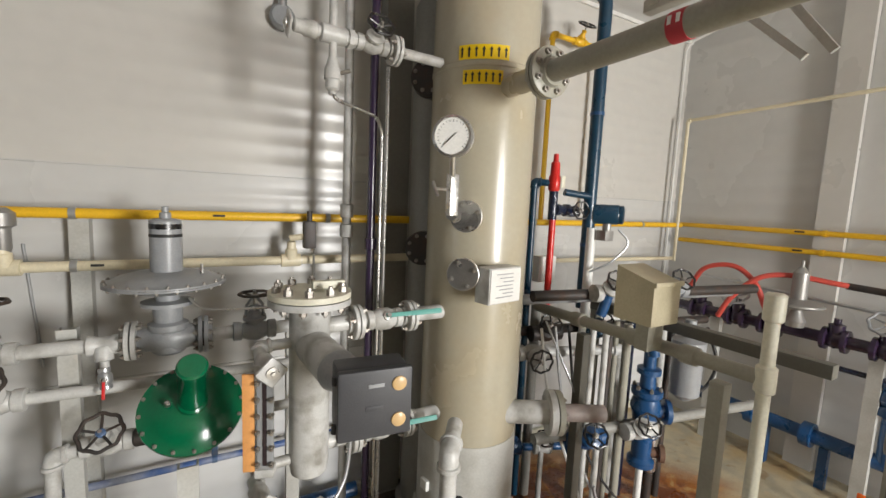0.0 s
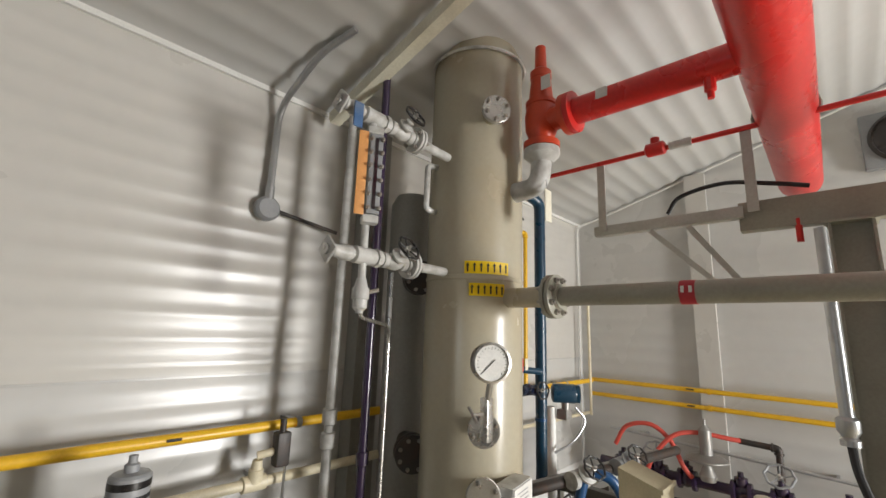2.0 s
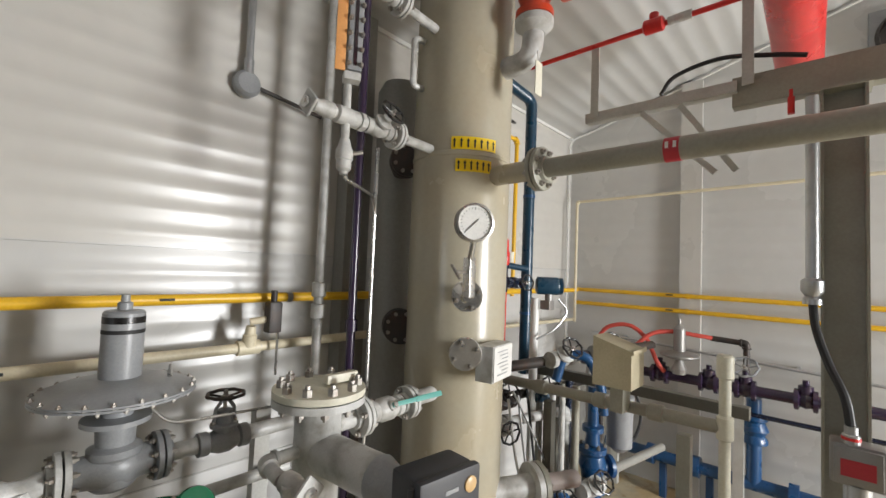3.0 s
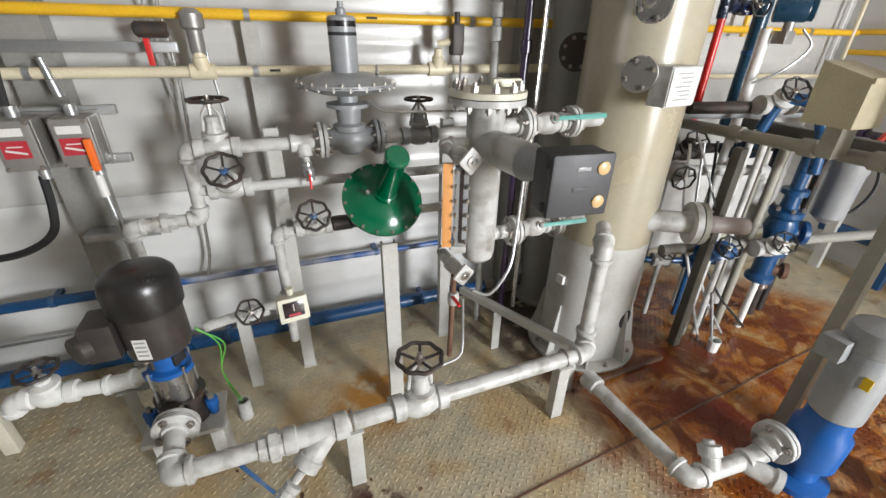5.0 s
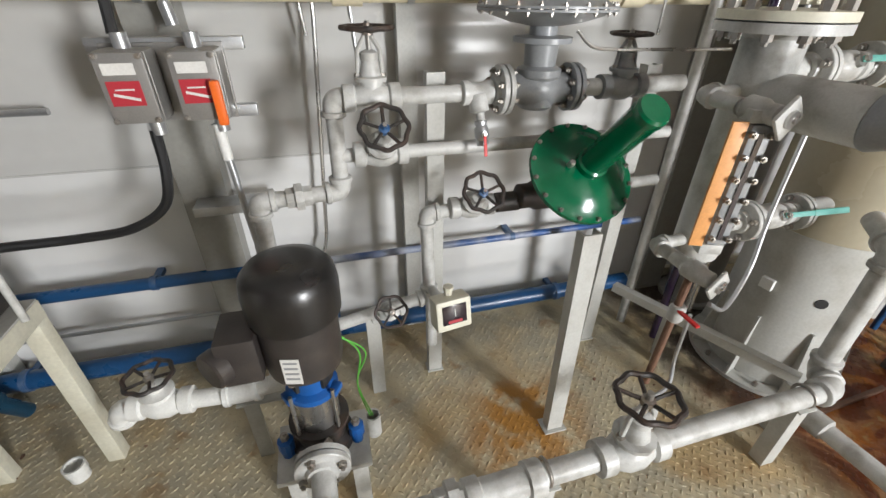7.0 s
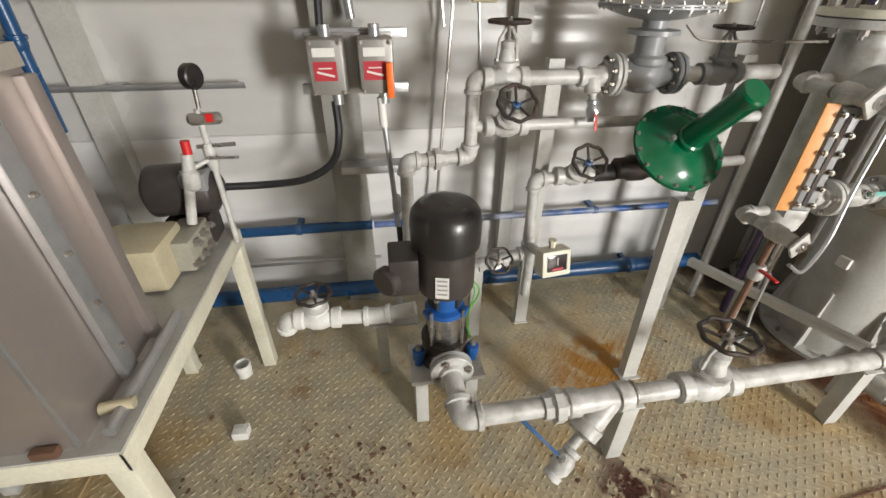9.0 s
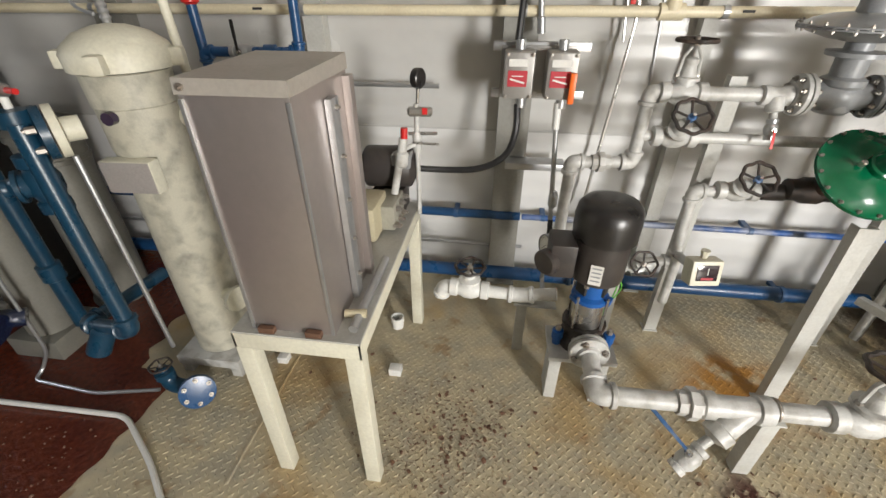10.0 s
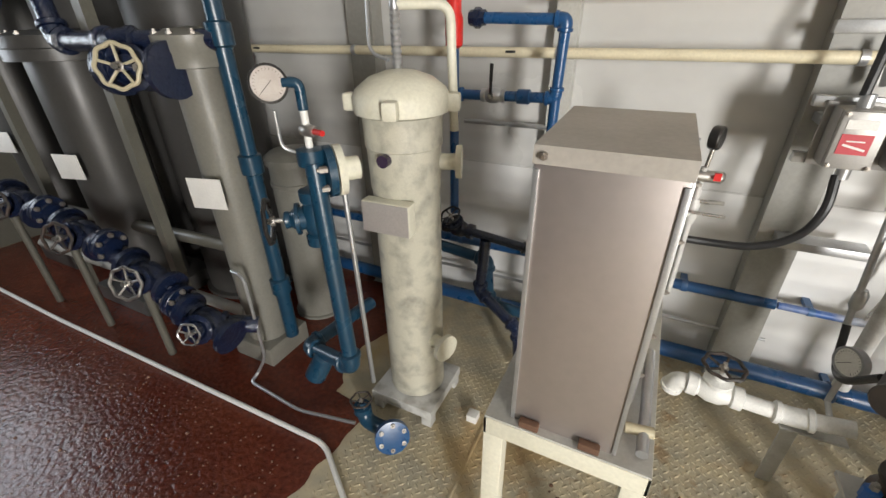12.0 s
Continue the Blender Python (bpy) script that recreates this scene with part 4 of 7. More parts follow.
part("tube", rod(B(), (0.335, 1.52, 0.86), (0.33, 1.53, 0.38), 0.012, seg=10), RUSTY, t)
part("cock", spin(B(), [(0.018, -0.03), (0.024, -0.02), (0.024, 0.02), (0.018, 0.03)], (0.335, 1.52, 0.70), (0, 0, 1), 12), GREY, t)
part("lever", box(B(), (0.325, 1.48, 0.72), (0.014, 0.10, 0.008), Matrix.Translation((0, 0, 0)), 0.002), RED_LEVER, t)
bent("tubing", [(0.40, 1.48, 0.75), (0.50, 1.50, 0.70), (0.62, 1.56, 0.78), (0.66, 1.60, 0.95), (0.68, 1.62, 1.2)], 0.007, GALV, "thin bent steel instrument tube", curve=True)
bent("tubing", [(0.37, 1.50, 0.70), (0.38, 1.50, 0.5), (0.36, 1.46, 0.42), (0.25, 1.44, 0.42)], 0.006, GALV, "thin drain tube bent above the floor")

# ---- green actuator ----
gc, gax = Vector((0.128, 1.845, 1.05)), Vector((0.03, -0.68, 0.73)).normalized()
t = thing("green_regulator", (0.115, 1.9, 0.9), "glossy green diaphragm regulator with a long spring tube", "regulator")
part("lower_case", spin(B(), [(0.05, -0.085), (0.09, -0.07), (0.13, -0.03), (0.155, -0.008), (0.172, -0.006), (0.172, 0.0)], gc, gax, 44), GREEN, t)
part("upper_case", spin(B(), [(0.172, 0.002), (0.172, 0.008), (0.155, 0.010), (0.125, 0.03), (0.085, 0.05), (0.05, 0.056), (0.05, 0.075), (0.043, 0.08), (0.043, 0.31), (0.046, 0.315), (0.046, 0.335), (0.04, 0.343), (0, 0.343)], gc, gax, 44), GREEN, t)
bolts(t, gc + gax * 0.01, gax, 0.163, 16, 0.007)
part("vent_plug", spin(B(), [(0.01, 0), (0.01, 0.02), (0.006, 0.025)], gc + gax * 0.05 + Vector((-0.075, -0.01, 0.01)), gax, 8), STAINLESS, t)
part("valve_body", spin(B(), [(0.03, -0.1), (0.045, -0.09), (0.045, -0.05), (0.055, -0.03), (0.055, 0.03), (0.045, 0.05), (0.045, 0.09), (0.03, 0.1)], (0.10, 2.02, 0.905), (1, 0, 0), 18), DARK_IRON, t)
part("neck", rod(B(), (0.115, 2.02, 0.92), gc - gax * 0.08, 0.04), DARK_IRON, t)
channel("regulator_post", (0.115, 1.69, 0), (0.115, 1.72, 0.905), 0.065, 0.045, STEEL_GREY, "light grey steel channel post under the green regulator", category="post", foot=0.03)

# ---- grey diaphragm control valve ----
AX, AY = 0.045, 2.05
t = thing("control_valve", (AX, AY, 1.2), "grey diaphragm control valve with a tall spring housing", "valve")
part("valve_body", spin(B(), [(0.045, -0.115), (0.05, -0.06), (0.066, -0.03), (0.066, 0.03), (0.05, 0.06), (0.045, 0.115)], (AX, AY, 1.27), (1, 0, 0), 22), GREY_DARK, t)
part("bonnet", spin(B(), [(0.05, 1.21), (0.06, 1.22), (0.062, 1.30), (0.07, 1.31), (0.07, 1.33), (0.05, 1.34), (0.052, 1.40), (0.09, 1.405), (0.09, 1.42), (0.042, 1.425), (0.042, 1.455)], (AX, AY, 0), seg=24), GREY_DARK, t)
part("lower_diaphragm_case", spin(B(), [(0.05, 1.45), (0.11, 1.46), (0.165, 1.477), (0.19, 1.488), (0.205, 1.49), (0.205, 1.496)], (AX, AY, 0), seg=48), GREY_DARK, t)
part("upper_diaphragm_case", spin(B(), [(0.205, 1.498), (0.205, 1.504), (0.19, 1.506), (0.165, 1.52), (0.11, 1.535), (0.062, 1.54)], (AX, AY, 0), seg=48), GREY_DARK, t)
bolts(t, (AX, AY, 1.503), (0, 0, 1), 0.197, 20, 0.007)
bolts(t, (AX, AY, 1.491), (0, 0, -1), 0.197, 20, 0.007)
can = part("spring_housing", spin(B(), [(0.055, 1.535), (0.055, 1.735), (0.048, 1.742), (0.02, 1.745), (0.02, 1.765), (0.012, 1.77), (0.012, 1.79), (0, 1.792)], (AX, AY, 0), seg=32), GREY_DARK, t)
for z, h in ((1.68, 0.012), (1.715, 0.02)):
    part("label_band", spin(B(), [(0.0552, z - h / 2), (0.0558, z - h / 2), (0.0558, z + h / 2), (0.0552, z + h / 2)], (AX, AY, 0), seg=32), INK if h < 0.015 else BLACK, can)
part("air_fitting", spin(B(), [(0.008, 0), (0.008, 0.02), (0.005, 0.025), (0.005, 0.04)], (AX + 0.12, AY - 0.05, 1.53), (0, 0, 1), 8), STAINLESS, t)
for x in (-0.075, 0.165):
    flange_pair((x, AY, 1.27), (1, 0, 0), 0.075, 0.017, GREY if x < 0 else GREY_DARK, 8, bolt=0.010)
bent("tubing", [(0.12, 1.98, 1.44), (0.16, 1.96, 1.395), (0.24, 1.95, 1.39), (0.62, 1.9, 1.39)], 0.005, STAINLESS, "thin stainless air tube from the control valve")

# ---- north manifold of grey pipes ----
pipe("manifold_pipe", [(-0.09, 2.05, 1.265), (-0.60, 2.07, 1.262), (-0.607, 2.065, 0.972), (-0.862, 2.04, 0.972), (-0.865, 2.03, 0.42)], 0.026, GREY, "grey painted threaded manifold pipe")
gate_valve((-0.485, 2.065, 1.262), (1, 0, 0), (0, 0, 1), 0.027, GREY, DARK_IRON, 0.068, 0.185, "grey gate valve with a brown handwheel on top")
t = thing("pipe_tee", (-0.16, 2.05, 1.2), "grey tee with a small drain cock", "fitting")
part("tee", spin(B(), [(0.028, -0.05), (0.037, -0.048), (0.037, -0.03), (0.031, -0.02), (0.031, 0.02), (0.037, 0.03), (0.037, 0.048), (0.028, 0.05)], (-0.16, 2.05, 1.265), (1, 0, 0), 16), GREY, t)
part("drop", spin(B(), [(0.03, 0), (0.03, 0.05), (0.014, 0.055), (0.014, 0.08)], (-0.16, 2.04, 1.26), (0.1, -0.3, -1), 14), GREY, t)
ball_valve((-0.152, 2.005, 1.15), (0.1, -0.2, -1), (0, -0.3, -1), (0, -1, 0.1), 0.013, GALV, RED_LEVER, 0.07, "small drain cock with a red lever")
pipe("manifold_pipe", [(-0.60, 2.065, 1.09), (0.62, 2.06, 1.09)], 0.022, GREY, "grey painted straight pipe behind the regulator")
gate_valve((-0.47, 2.06, 1.092), (1, 0, 0), (0.0, -0.72, 0.68), 0.027, GREY, DARK_IRON, 0.068, 0.165, "grey valve with a brown handwheel and blue hub", hub_mat=BLUE_LEVER, yoke=False)
t = thing("pipe_union_fitting", (-0.74, 2.05, 0.94), "grey painted hexagon pipe union", "fitting")
union(t, (-0.74, 2.052, 0.972), (1, 0.1, 0), 0.026, GREY)
pipe("return_pipe", [(0.02, 2.03, 0.885), (-0.325, 2.055, 0.86), (-0.325, 2.02, 0.52), (-0.7, 1.99, 0.47)], 0.024, GREY, "grey painted return pipe with elbows")
gate_valve((-0.16, 2.045, 0.875), (1, 0, 0), (0.0, -0.74, 0.67), 0.026, GREY, DARK_IRON, 0.066, 0.155, "grey valve with an iron handwheel and blue hub", hub_mat=BLUE_LEVER, yoke=False)
collar_t = thing("pipe_coupling", (-0.04, 2.03, 0.86), "dark pipe coupling beside the regulator", "fitting")
collar(collar_t, (-0.03, 2.03, 0.885), (1, 0, 0), 0.026, DARK_IRON, length=0.05)
gate_valve((-0.49, 2.01, 0.485), (1, 0.05, 0.12), (0.0, -0.8, 0.6), 0.022, GREY, DARK_IRON, 0.055, 0.12, "small grey valve with a black handwheel near the floor", yoke=False)
pipe("stub_pipe", [(0.2, 2.05, 1.265), (0.62, 2.06, 1.265)], 0.028, GREY, "grey painted pipe behind the level chamber")
gate_valve((0.36, 2.05, 1.265), (1, 0, 0), (0, 0, 1), 0.027, GREY_DARK, DARK_IRON, 0.06, 0.16, "grey globe valve with a dark handwheel")
pipe("stub_pipe", [(0.2, 2.03, 0.90), (0.62, 2.05, 0.90)], 0.022, GREY, "grey painted pipe at the regulator outlet")
for x in (-0.278, 0.53):
    channel("pipe_stand", (x, 2.125, 0), (x, 2.125, 1.32), 0.06, 0.045, STEEL_GREY, "light grey channel post carrying the pipes", category="post", foot=0.015)
channel("pipe_stand", (-0.55, 2.06, 0), (-0.55, 2.06, 0.44), 0.055, 0.04, STEEL_GREY, "short grey channel post under the low valve", category="post")
t = thing("flow_meter", (-0.305, 1.79, 0.54), "cream instrument box with a dark red display window", "meter")
m = Matrix.Translation((-0.305, 1.80, 0.617)) @ Matrix.Rotation(radians(8), 4, "Z") @ Matrix.Rotation(radians(-12), 4, "X")
part("case", box(B(), (0, 0, 0), (0.125, 0.07, 0.11), m, 0.008), PALE_CREAM, t)
part("window", box(B(), (0, -0.037, 0.004), (0.085, 0.004, 0.068), m, 0.001), SMOKED, t)
part("display_bar", box(B(), (0, -0.0405, -0.02), (0.05, 0.002, 0.010), m), LABEL_RED, t)
part("dial_hand", box(B(), (0.0, -0.0405, 0.012), (0.003, 0.002, 0.03), m), WHITE, t)
part("top_nut", spin(B(), [(0.014, 0), (0.014, 0.02), (0.018, 0.022), (0.018, 0.035)], m @ Vector((0, 0.01, 0.055)), (0, 0, 1), 8), PALE_CREAM, t)
part("mount", rod(B(), (-0.31, 1.83, 0.6), (-0.32, 2.0, 0.56), 0.02), GREY, t)
part("drop_leg", rod(B(), (-0.325, 1.99, 0.56), (-0.325, 1.985, 0.3), 0.022), GREY, t)

# ---- wall pipes ----
def wall_pipe(name, z, y, r, x0, x1, mat, label, clips=(), clip_mat=GALV):
    t = thing(name, (x0, y, z - r), label, "pipe")
    part("straight_pipe", rod(B(), (x0, y, z), (x1, y, z), r, seg=18), mat, t)
    for x in clips:
        part("clamp", spin(B(), [(r * 1.05, -0.012), (r * 1.18, -0.012), (r * 1.18, 0.012), (r * 1.05, 0.012)], (x, y, z), (1, 0, 0), 18), clip_mat, t)
        part("bracket", box(B(), (x, (y + WY) / 2 + 0.01, z), (0.03, WY - y - 0.02, 0.02)), clip_mat, t)
    return t


yp = wall_pipe("gas_pipe", 1.742, 2.38, 0.022, -2.2, 3.96, YELLOW, "yellow painted gas pipe along the wall", (-0.3, 0.75, 2.2, 3.4))
for x in (0.235, 1.4):
    part("flow_arrow", box(B(), (x, 2.355, 1.744), (0.05, 0.006, 0.010), None, 0.001), INK, yp)
cp = wall_pipe("air_pipe", 1.522, 2.36, 0.022, -5.4, 1.5, CREAM_PIPE, "cream painted air pipe along the wall", (-3.2, -2.12, -1.11, -0.3, 0.6))
for x in (-2.33, -0.22, -3.9):
    part("flow_arrow", box(B(), (x, 2.335, 1.526), (0.045, 0.006, 0.010), None, 0.001), INK, cp)
for x in (-0.51, 0.56):
    part("tee", spin(B(), [(0.024, -0.05), (0.033, -0.048), (0.033, 0.048), (0.024, 0.05)], (x, 2.36, 1.522), (1, 0, 0), 16), CREAM_PIPE, cp)
    part("branch", spin(B(), [(0.03, 0), (0.03, 0.05), (0.024, 0.055), (0.02, 0.09)], (x, 2.35, 1.53), (0, -0.1, 1), 16), CREAM_PIPE, cp)
wall_pipe("blue_rail", 0.49, 2.42, 0.017, -1.02, 0.95, BLUE_BAND, "chipped blue painted pipe on the wall", (-0.9, 0.2), BLUE_LEVER)
wall_pipe("blue_rail", 0.49, 2.425, 0.026, -4.6, -1.03, BLUE, "blue painted pipe on the wall beside the column", (-3.9, -2.6, -1.4), BLUE_LEVER)
wall_pipe("blue_rail", 0.095, 2.41, 0.042, -4.6, 0.95, BLUE, "blue painted pipe low along the wall", (-2.0, -0.7, 0.5), BLUE_LEVER)
wall_pipe("conduit", 0.27, 2.45, 0.009, -4.4, -1.0, GALV, "thin grey conduit along the wall", (-3.0, -1.9))

# ---- upper piping by the vessel ----
HX, HZ = 1.356, 3.18
t = thing("relief_valve", (HX, 1.42, 3.05), "orange-red spring safety relief valve on a grey neck", "valve")
part("inlet_flange", spin(B(), [(0.085, 3.055), (0.085, 3.085), (0.05, 3.09)], (HX, 1.42, 0), seg=28), RED_ORANGE, t)
part("body", spin(B(), [(0.052, 3.085), (0.06, 3.11), (0.075, 3.15), (0.078, 3.22), (0.07, 3.27), (0.075, 3.275), (0.075, 3.295), (0.06, 3.30), (0.048, 3.42), (0.052, 3.425), (0.052, 3.46), (0.03, 3.48), (0.026, 3.60), (0, 3.605)], (HX, 1.42, 0), seg=28), RED_ORANGE, t)
part("outlet_neck", rod(B(), (HX, 1.42, 3.19), (HX, 1.28, 3.19), 0.055), RED_ORANGE, t)
part("outlet_flange", spin(B(), [(0.095, 0), (0.095, 0.025)], (HX, 1.295, 3.19), (0, -1, 0), 28), RED_ORANGE, t)
bolts(t, (HX, 1.268, 3.19), (0, -1, 0), 0.075, 8, 0.011)
bolts(t, (HX, 1.42, 3.05), (0, 0, -1), 0.068, 6, 0.011)
part("tag_plate", box(B(), (HX - 0.06, 1.36, 3.36), (0.002, 0.05, 0.07), Matrix(), 0), LABEL, t)
part("grey_neck_flange", spin(B(), [(0.05, 2.985), (0.085, 3.02), (0.085, 3.05)], (HX, 1.42, 0), seg=28), GREY, t)
part("neck_elbow", tube(B(), rounded([(1.345, 1.60, 2.86), (1.35, 1.43, 2.87), (HX, 1.42, 3.01)], 0.12), 0.048, 18), GREY, t)
t = thing("inspection_tag", (1.35, 1.40, 2.66), "cream inspection tag hanging from the relief valve", "tag")
part("tag", box(B(), (1.33, 1.375, 2.76), (0.055, 0.004, 0.15), None, 0.001), PALE_CREAM, t)
part("wire", rod(B(), (1.33, 1.377, 2.83), (1.345, 1.40, 2.95), 0.002, seg=6), GALV, t)
t = thing("relief_outlet_pipe", (HX, 1.0, 3.12), "red painted relief outlet pipe between valve and header", "pipe")
part("flange", spin(B(), [(0.095, 0), (0.095, 0.025), (0.06, 0.03), (0.06, 0.05)], (HX, 1.268, 3.19), (0, -1, 0), 28), RED, t)
part("straight_pipe", rod(B(), (HX, 1.26, 3.19), (HX, 0.60, 3.18), 0.06, seg=28), RED, t)
part("sticker", box(B(), (HX - 0.058, 1.10, 3.20), (0.008, 0.05, 0.045), None, 0.001), LABEL, t)
part("drain_plug", spin(B(), [(0.02, 0), (0.02, 0.05), (0.012, 0.055), (0.012, 0.08)], (HX - 0.01, 0.72, 3.13), (0, 0, -1), 10), RED, t)
t = thing("relief_header", (1.9, 0.53, 3.05), "thick bright red painted header pipe under the roof", "pipe")
part("straight_pipe", spin(B(), [(0.105, 0), (0.11, 0.01), (0.11, 3.9), (0.105, 3.91)], (3.0, 0.56, HZ), (-1, -0.015, 0), 40), RED, t)
part("u_bolt", tube(B(), [(1.92, 0.545 + 0.117 * math.cos(q), HZ + 0.117 * math.sin(q)) for q in [radians(-20 + 22 * k) for k in range(11)]] , 0.008, 8), BOLT_STEEL, t)
part("drain_nipple", rod(B(), (1.93, 0.55, 2.70), (1.93, 0.55, 2.60), 0.012), RED, t)

t = thing("pipe_bridge", (1.95, 0.4, 0), "grey steel column with a bracketed channel beam carrying red pipes", "frame")
part("column_web", box(B(), (1.955, 0.395, 1.33), (0.01, 0.12, 2.66)), OLIVE, t)
for s in (-1, 1):
    part("column_flange", box(B(), (1.955, 0.395 + s * 0.062, 1.33), (0.12, 0.01, 2.66), None, 0.001), OLIVE, t)
part("column_cap", box(B(), (1.955, 0.395, 2.665), (0.14, 0.16, 0.01)), OLIVE, t)
part("channel_web", box(B(), (1.925, -0.35, 2.735), (0.01, 2.2, 0.13), None, 0.001), OLIVE, t)
for z in (2.675, 2.795):
    part("channel_flange", box(B(), (1.955, -0.35, z), (0.06, 2.2, 0.01), None, 0.001), OLIVE, t)
part("angle_arm", box(B(), (1.90, 1.07, 2.755), (0.008, 0.68, 0.05), None, 0.001), STEEL_GREY, t)
part("angle_arm_leg", box(B(), (1.925, 1.07, 2.732), (0.05, 0.68, 0.008), None, 0.001), STEEL_GREY, t)
for y in (1.355, 0.69):
    part("hanger_post", box(B(), (1.885, y, 2.945), (0.008, 0.042, 0.40), None, 0.001), STEEL_GREY, t)
for y, z in ((1.12, 2.72), (0.95, 2.72)):
    part("brace", tube(B(), [(1.9, y, z), (1.9 + 0.08, 0.82 if y > 1 else 0.74, 2.40)], 0.018, 4), STEEL_GREY, t)
t = thing("small_red_pipe", (1.88, 0.6, 3.12), "thin red painted pipe with a cast tee on hangers", "pipe")
part("straight_pipe", rod(B(), (1.88, 1.75, 3.135), (1.88, -1.2, 3.135), 0.013), RED, t)
part("regulator", spin(B(), [(0.02, -0.05), (0.035, -0.04), (0.035, 0.04), (0.02, 0.05)], (1.88, 1.065, 3.14), (0, 1, 0), 12), RED, t)
part("regulator_cap", spin(B(), [(0.022, 0), (0.022, 0.05), (0.0, 0.055)], (1.88, 1.065, 3.15), (0, 0, 1), 12), RED, t)
part("coupling", rod(B(), (1.88, 0.90, 3.137), (1.88, 1.0, 3.137), 0.022), GREY, t)
bent("cable", [(1.92, 1.04, 2.80), (1.93, 0.98, 2.88), (1.93, 0.8, 2.91), (1.93, 0.62, 2.87), (1.95, 0.5, 2.84)], 0.010, RUBBER, "black cable looping over the beam", curve=True)

t = thing("outlet_pipe", (1.30, 0.8, 2.3), "beige-grey horizontal outlet pipe with a red arrow band", "pipe")
part("nozzle", rod(B(), (1.30, 1.58, 2.345), (1.295, 1.36, 2.345), 0.045, seg=24), CREAM, t)
part("straight_pipe", rod(B(), (1.295, 1.31, 2.345), (1.28, -1.3, 2.345), 0.04, seg=24), OLIVE, t)
bd = part("arrow_band", spin(B(), [(0.0405, -0.024), (0.0415, -0.024), (0.0415, 0.024), (0.0405, 0.024)], (1.293, 0.827, 2.345), (0, 1, 0), 24), LABEL_RED, t)
for s in (-1, 1):
    part("arrow_mark", box(B(), (1.252, 0.827 + s * 0.012, 2.352), (0.004, 0.010, 0.022)), WHITE, bd)
flange_pair((1.295, 1.335, 2.345), (0, 1, 0), 0.092, 0.02, OLIVE, 8, "bolted beige-grey outlet flange on the vessel", bolt=0.012)
part("support_pin", rod(B(), (1.285, 0.16, 2.29), (1.285, 0.16, 2.46), 0.012), OLIVE, t)


def upper_nozzle(z):
    p = Vector((VX, VY, z))
    d = Vector((-0.997, -0.07, 0)).normalized()
    t = pipe("bridle_pipe", [p + d * 0.23, p + d * 0.80], 0.021, GREY, "grey bridle pipe with a needle valve on the vessel")
    flange_pair(p + d * 0.47, d, 0.058, 0.015, GREY, 4, bolt=0.010)
    gate_valve(p + d * 0.57, d, (0.06, -0.80, 0.45), 0.021, GREY, BLACK, 0.05, 0.10, "small grey valve with a black handwheel", hub_mat=STAINLESS, yoke=False)
    q = p + d * 0.725
    part("tee", spin(B(), [(0.024, -0.05), (0.033, -0.045), (0.033, 0.045), (0.024, 0.05)], q, d, 14), GREY, t)
    union(t, p + d * 0.66, d, 0.021, GREY)
    gauge_cock(p + d * 0.81, -d)
    return q


q1 = upper_nozzle(3.02)
q0 = upper_nozzle(2.455)
level_glass(q0.x - 0.035, q0.y - 0.02, 2.60, 2.93, (-0.45, -1, 0), "upper level glass with an orange backing plate and bolted cover")
pipe("gauge_branch", [(q1.x, q1.y, 3.02), (q1.x, q1.y, 2.93)], 0.018, GREY, "short grey drop pipe to the level glass")
gb = pipe("gauge_branch", [(q0.x, q0.y, 2.60), (q0.x, q0.y, 2.24)], 0.015, GREY, "short grey drop pipe with a drain cock")
part("drain_cock", spin(B(), [(0.016, -0.06), (0.027, -0.05), (0.027, -0.02), (0.032, -0.015), (0.032, 0.02), (0.025, 0.03), (0.018, 0.06)], (q0.x, q0.y, 2.31), (0, 0, 1), 12), GREY, gb)
part("cock_stem", rod(B(), (q0.x, q0.y, 2.31), (q0.x + 0.06, q0.y - 0.03, 2.33), 0.008, seg=8), BOLT_STEEL, gb)
bent("tubing", [(q0.x, q0.y, 2.26), (q0.x + 0.01, q0.y, 2.225), (0.82, 1.84, 2.20), (0.86, 1.88, 2.15), (0.86, 1.88, 0.3)], 0.007, STAINLESS, "long thin stainless drain tube", bend=0.04)
t = thing("blue_tag", (0.49, 1.7, 2.95), "small blue plastic lever hanging at the gauge", "tag")
part("lever", box(B(), (0.505, 1.70, 2.975), (0.04, 0.008, 0.10), None, 0.002), BLUE_LEVER, t)
bent("tubing", [(0.90, 1.93, 0.25), (0.90, 1.93, 2.44)], 0.009, STAINLESS, "straight thin stainless tube beside the vessel")
pc = pipe("purple_conduit", [(0.868, 2.02, 0.02), (0.868, 2.02, 3.45)], 0.020, PURPLE, "dark purple glossy vertical pipe")
collar(pc, (0.868, 2.02, 1.64), (0, 0, 1), 0.020, PURPLE, length=0.03)
t = thing("vertical_conduit", (0.80, 2.19, 0.9), "grey vertical pipe with a threaded union beside the wall", "pipe")
part("straight_pipe", rod(B(), (0.80, 2.19, 0.0), (0.80, 2.19, 3.3), 0.022, seg=16), GREY, t)
for z in (1.79, 1.69):
    collar(t, (0.80, 2.19, z), (0, 0, 1), 0.024, GREY, length=0.035)
t = thing("standby_column", (1.34, 2.27, 0), "grey vertical pipe column standing behind the vessel", "vessel")
part("shell", spin(B(), [(0.16, 0), (0.16, 0.02), (0.13, 0.025), (0.13, 2.92), (0.10, 2.98), (0, 3.0)], (1.34, 2.30, 0), seg=32), COLUMN_GREY, t)
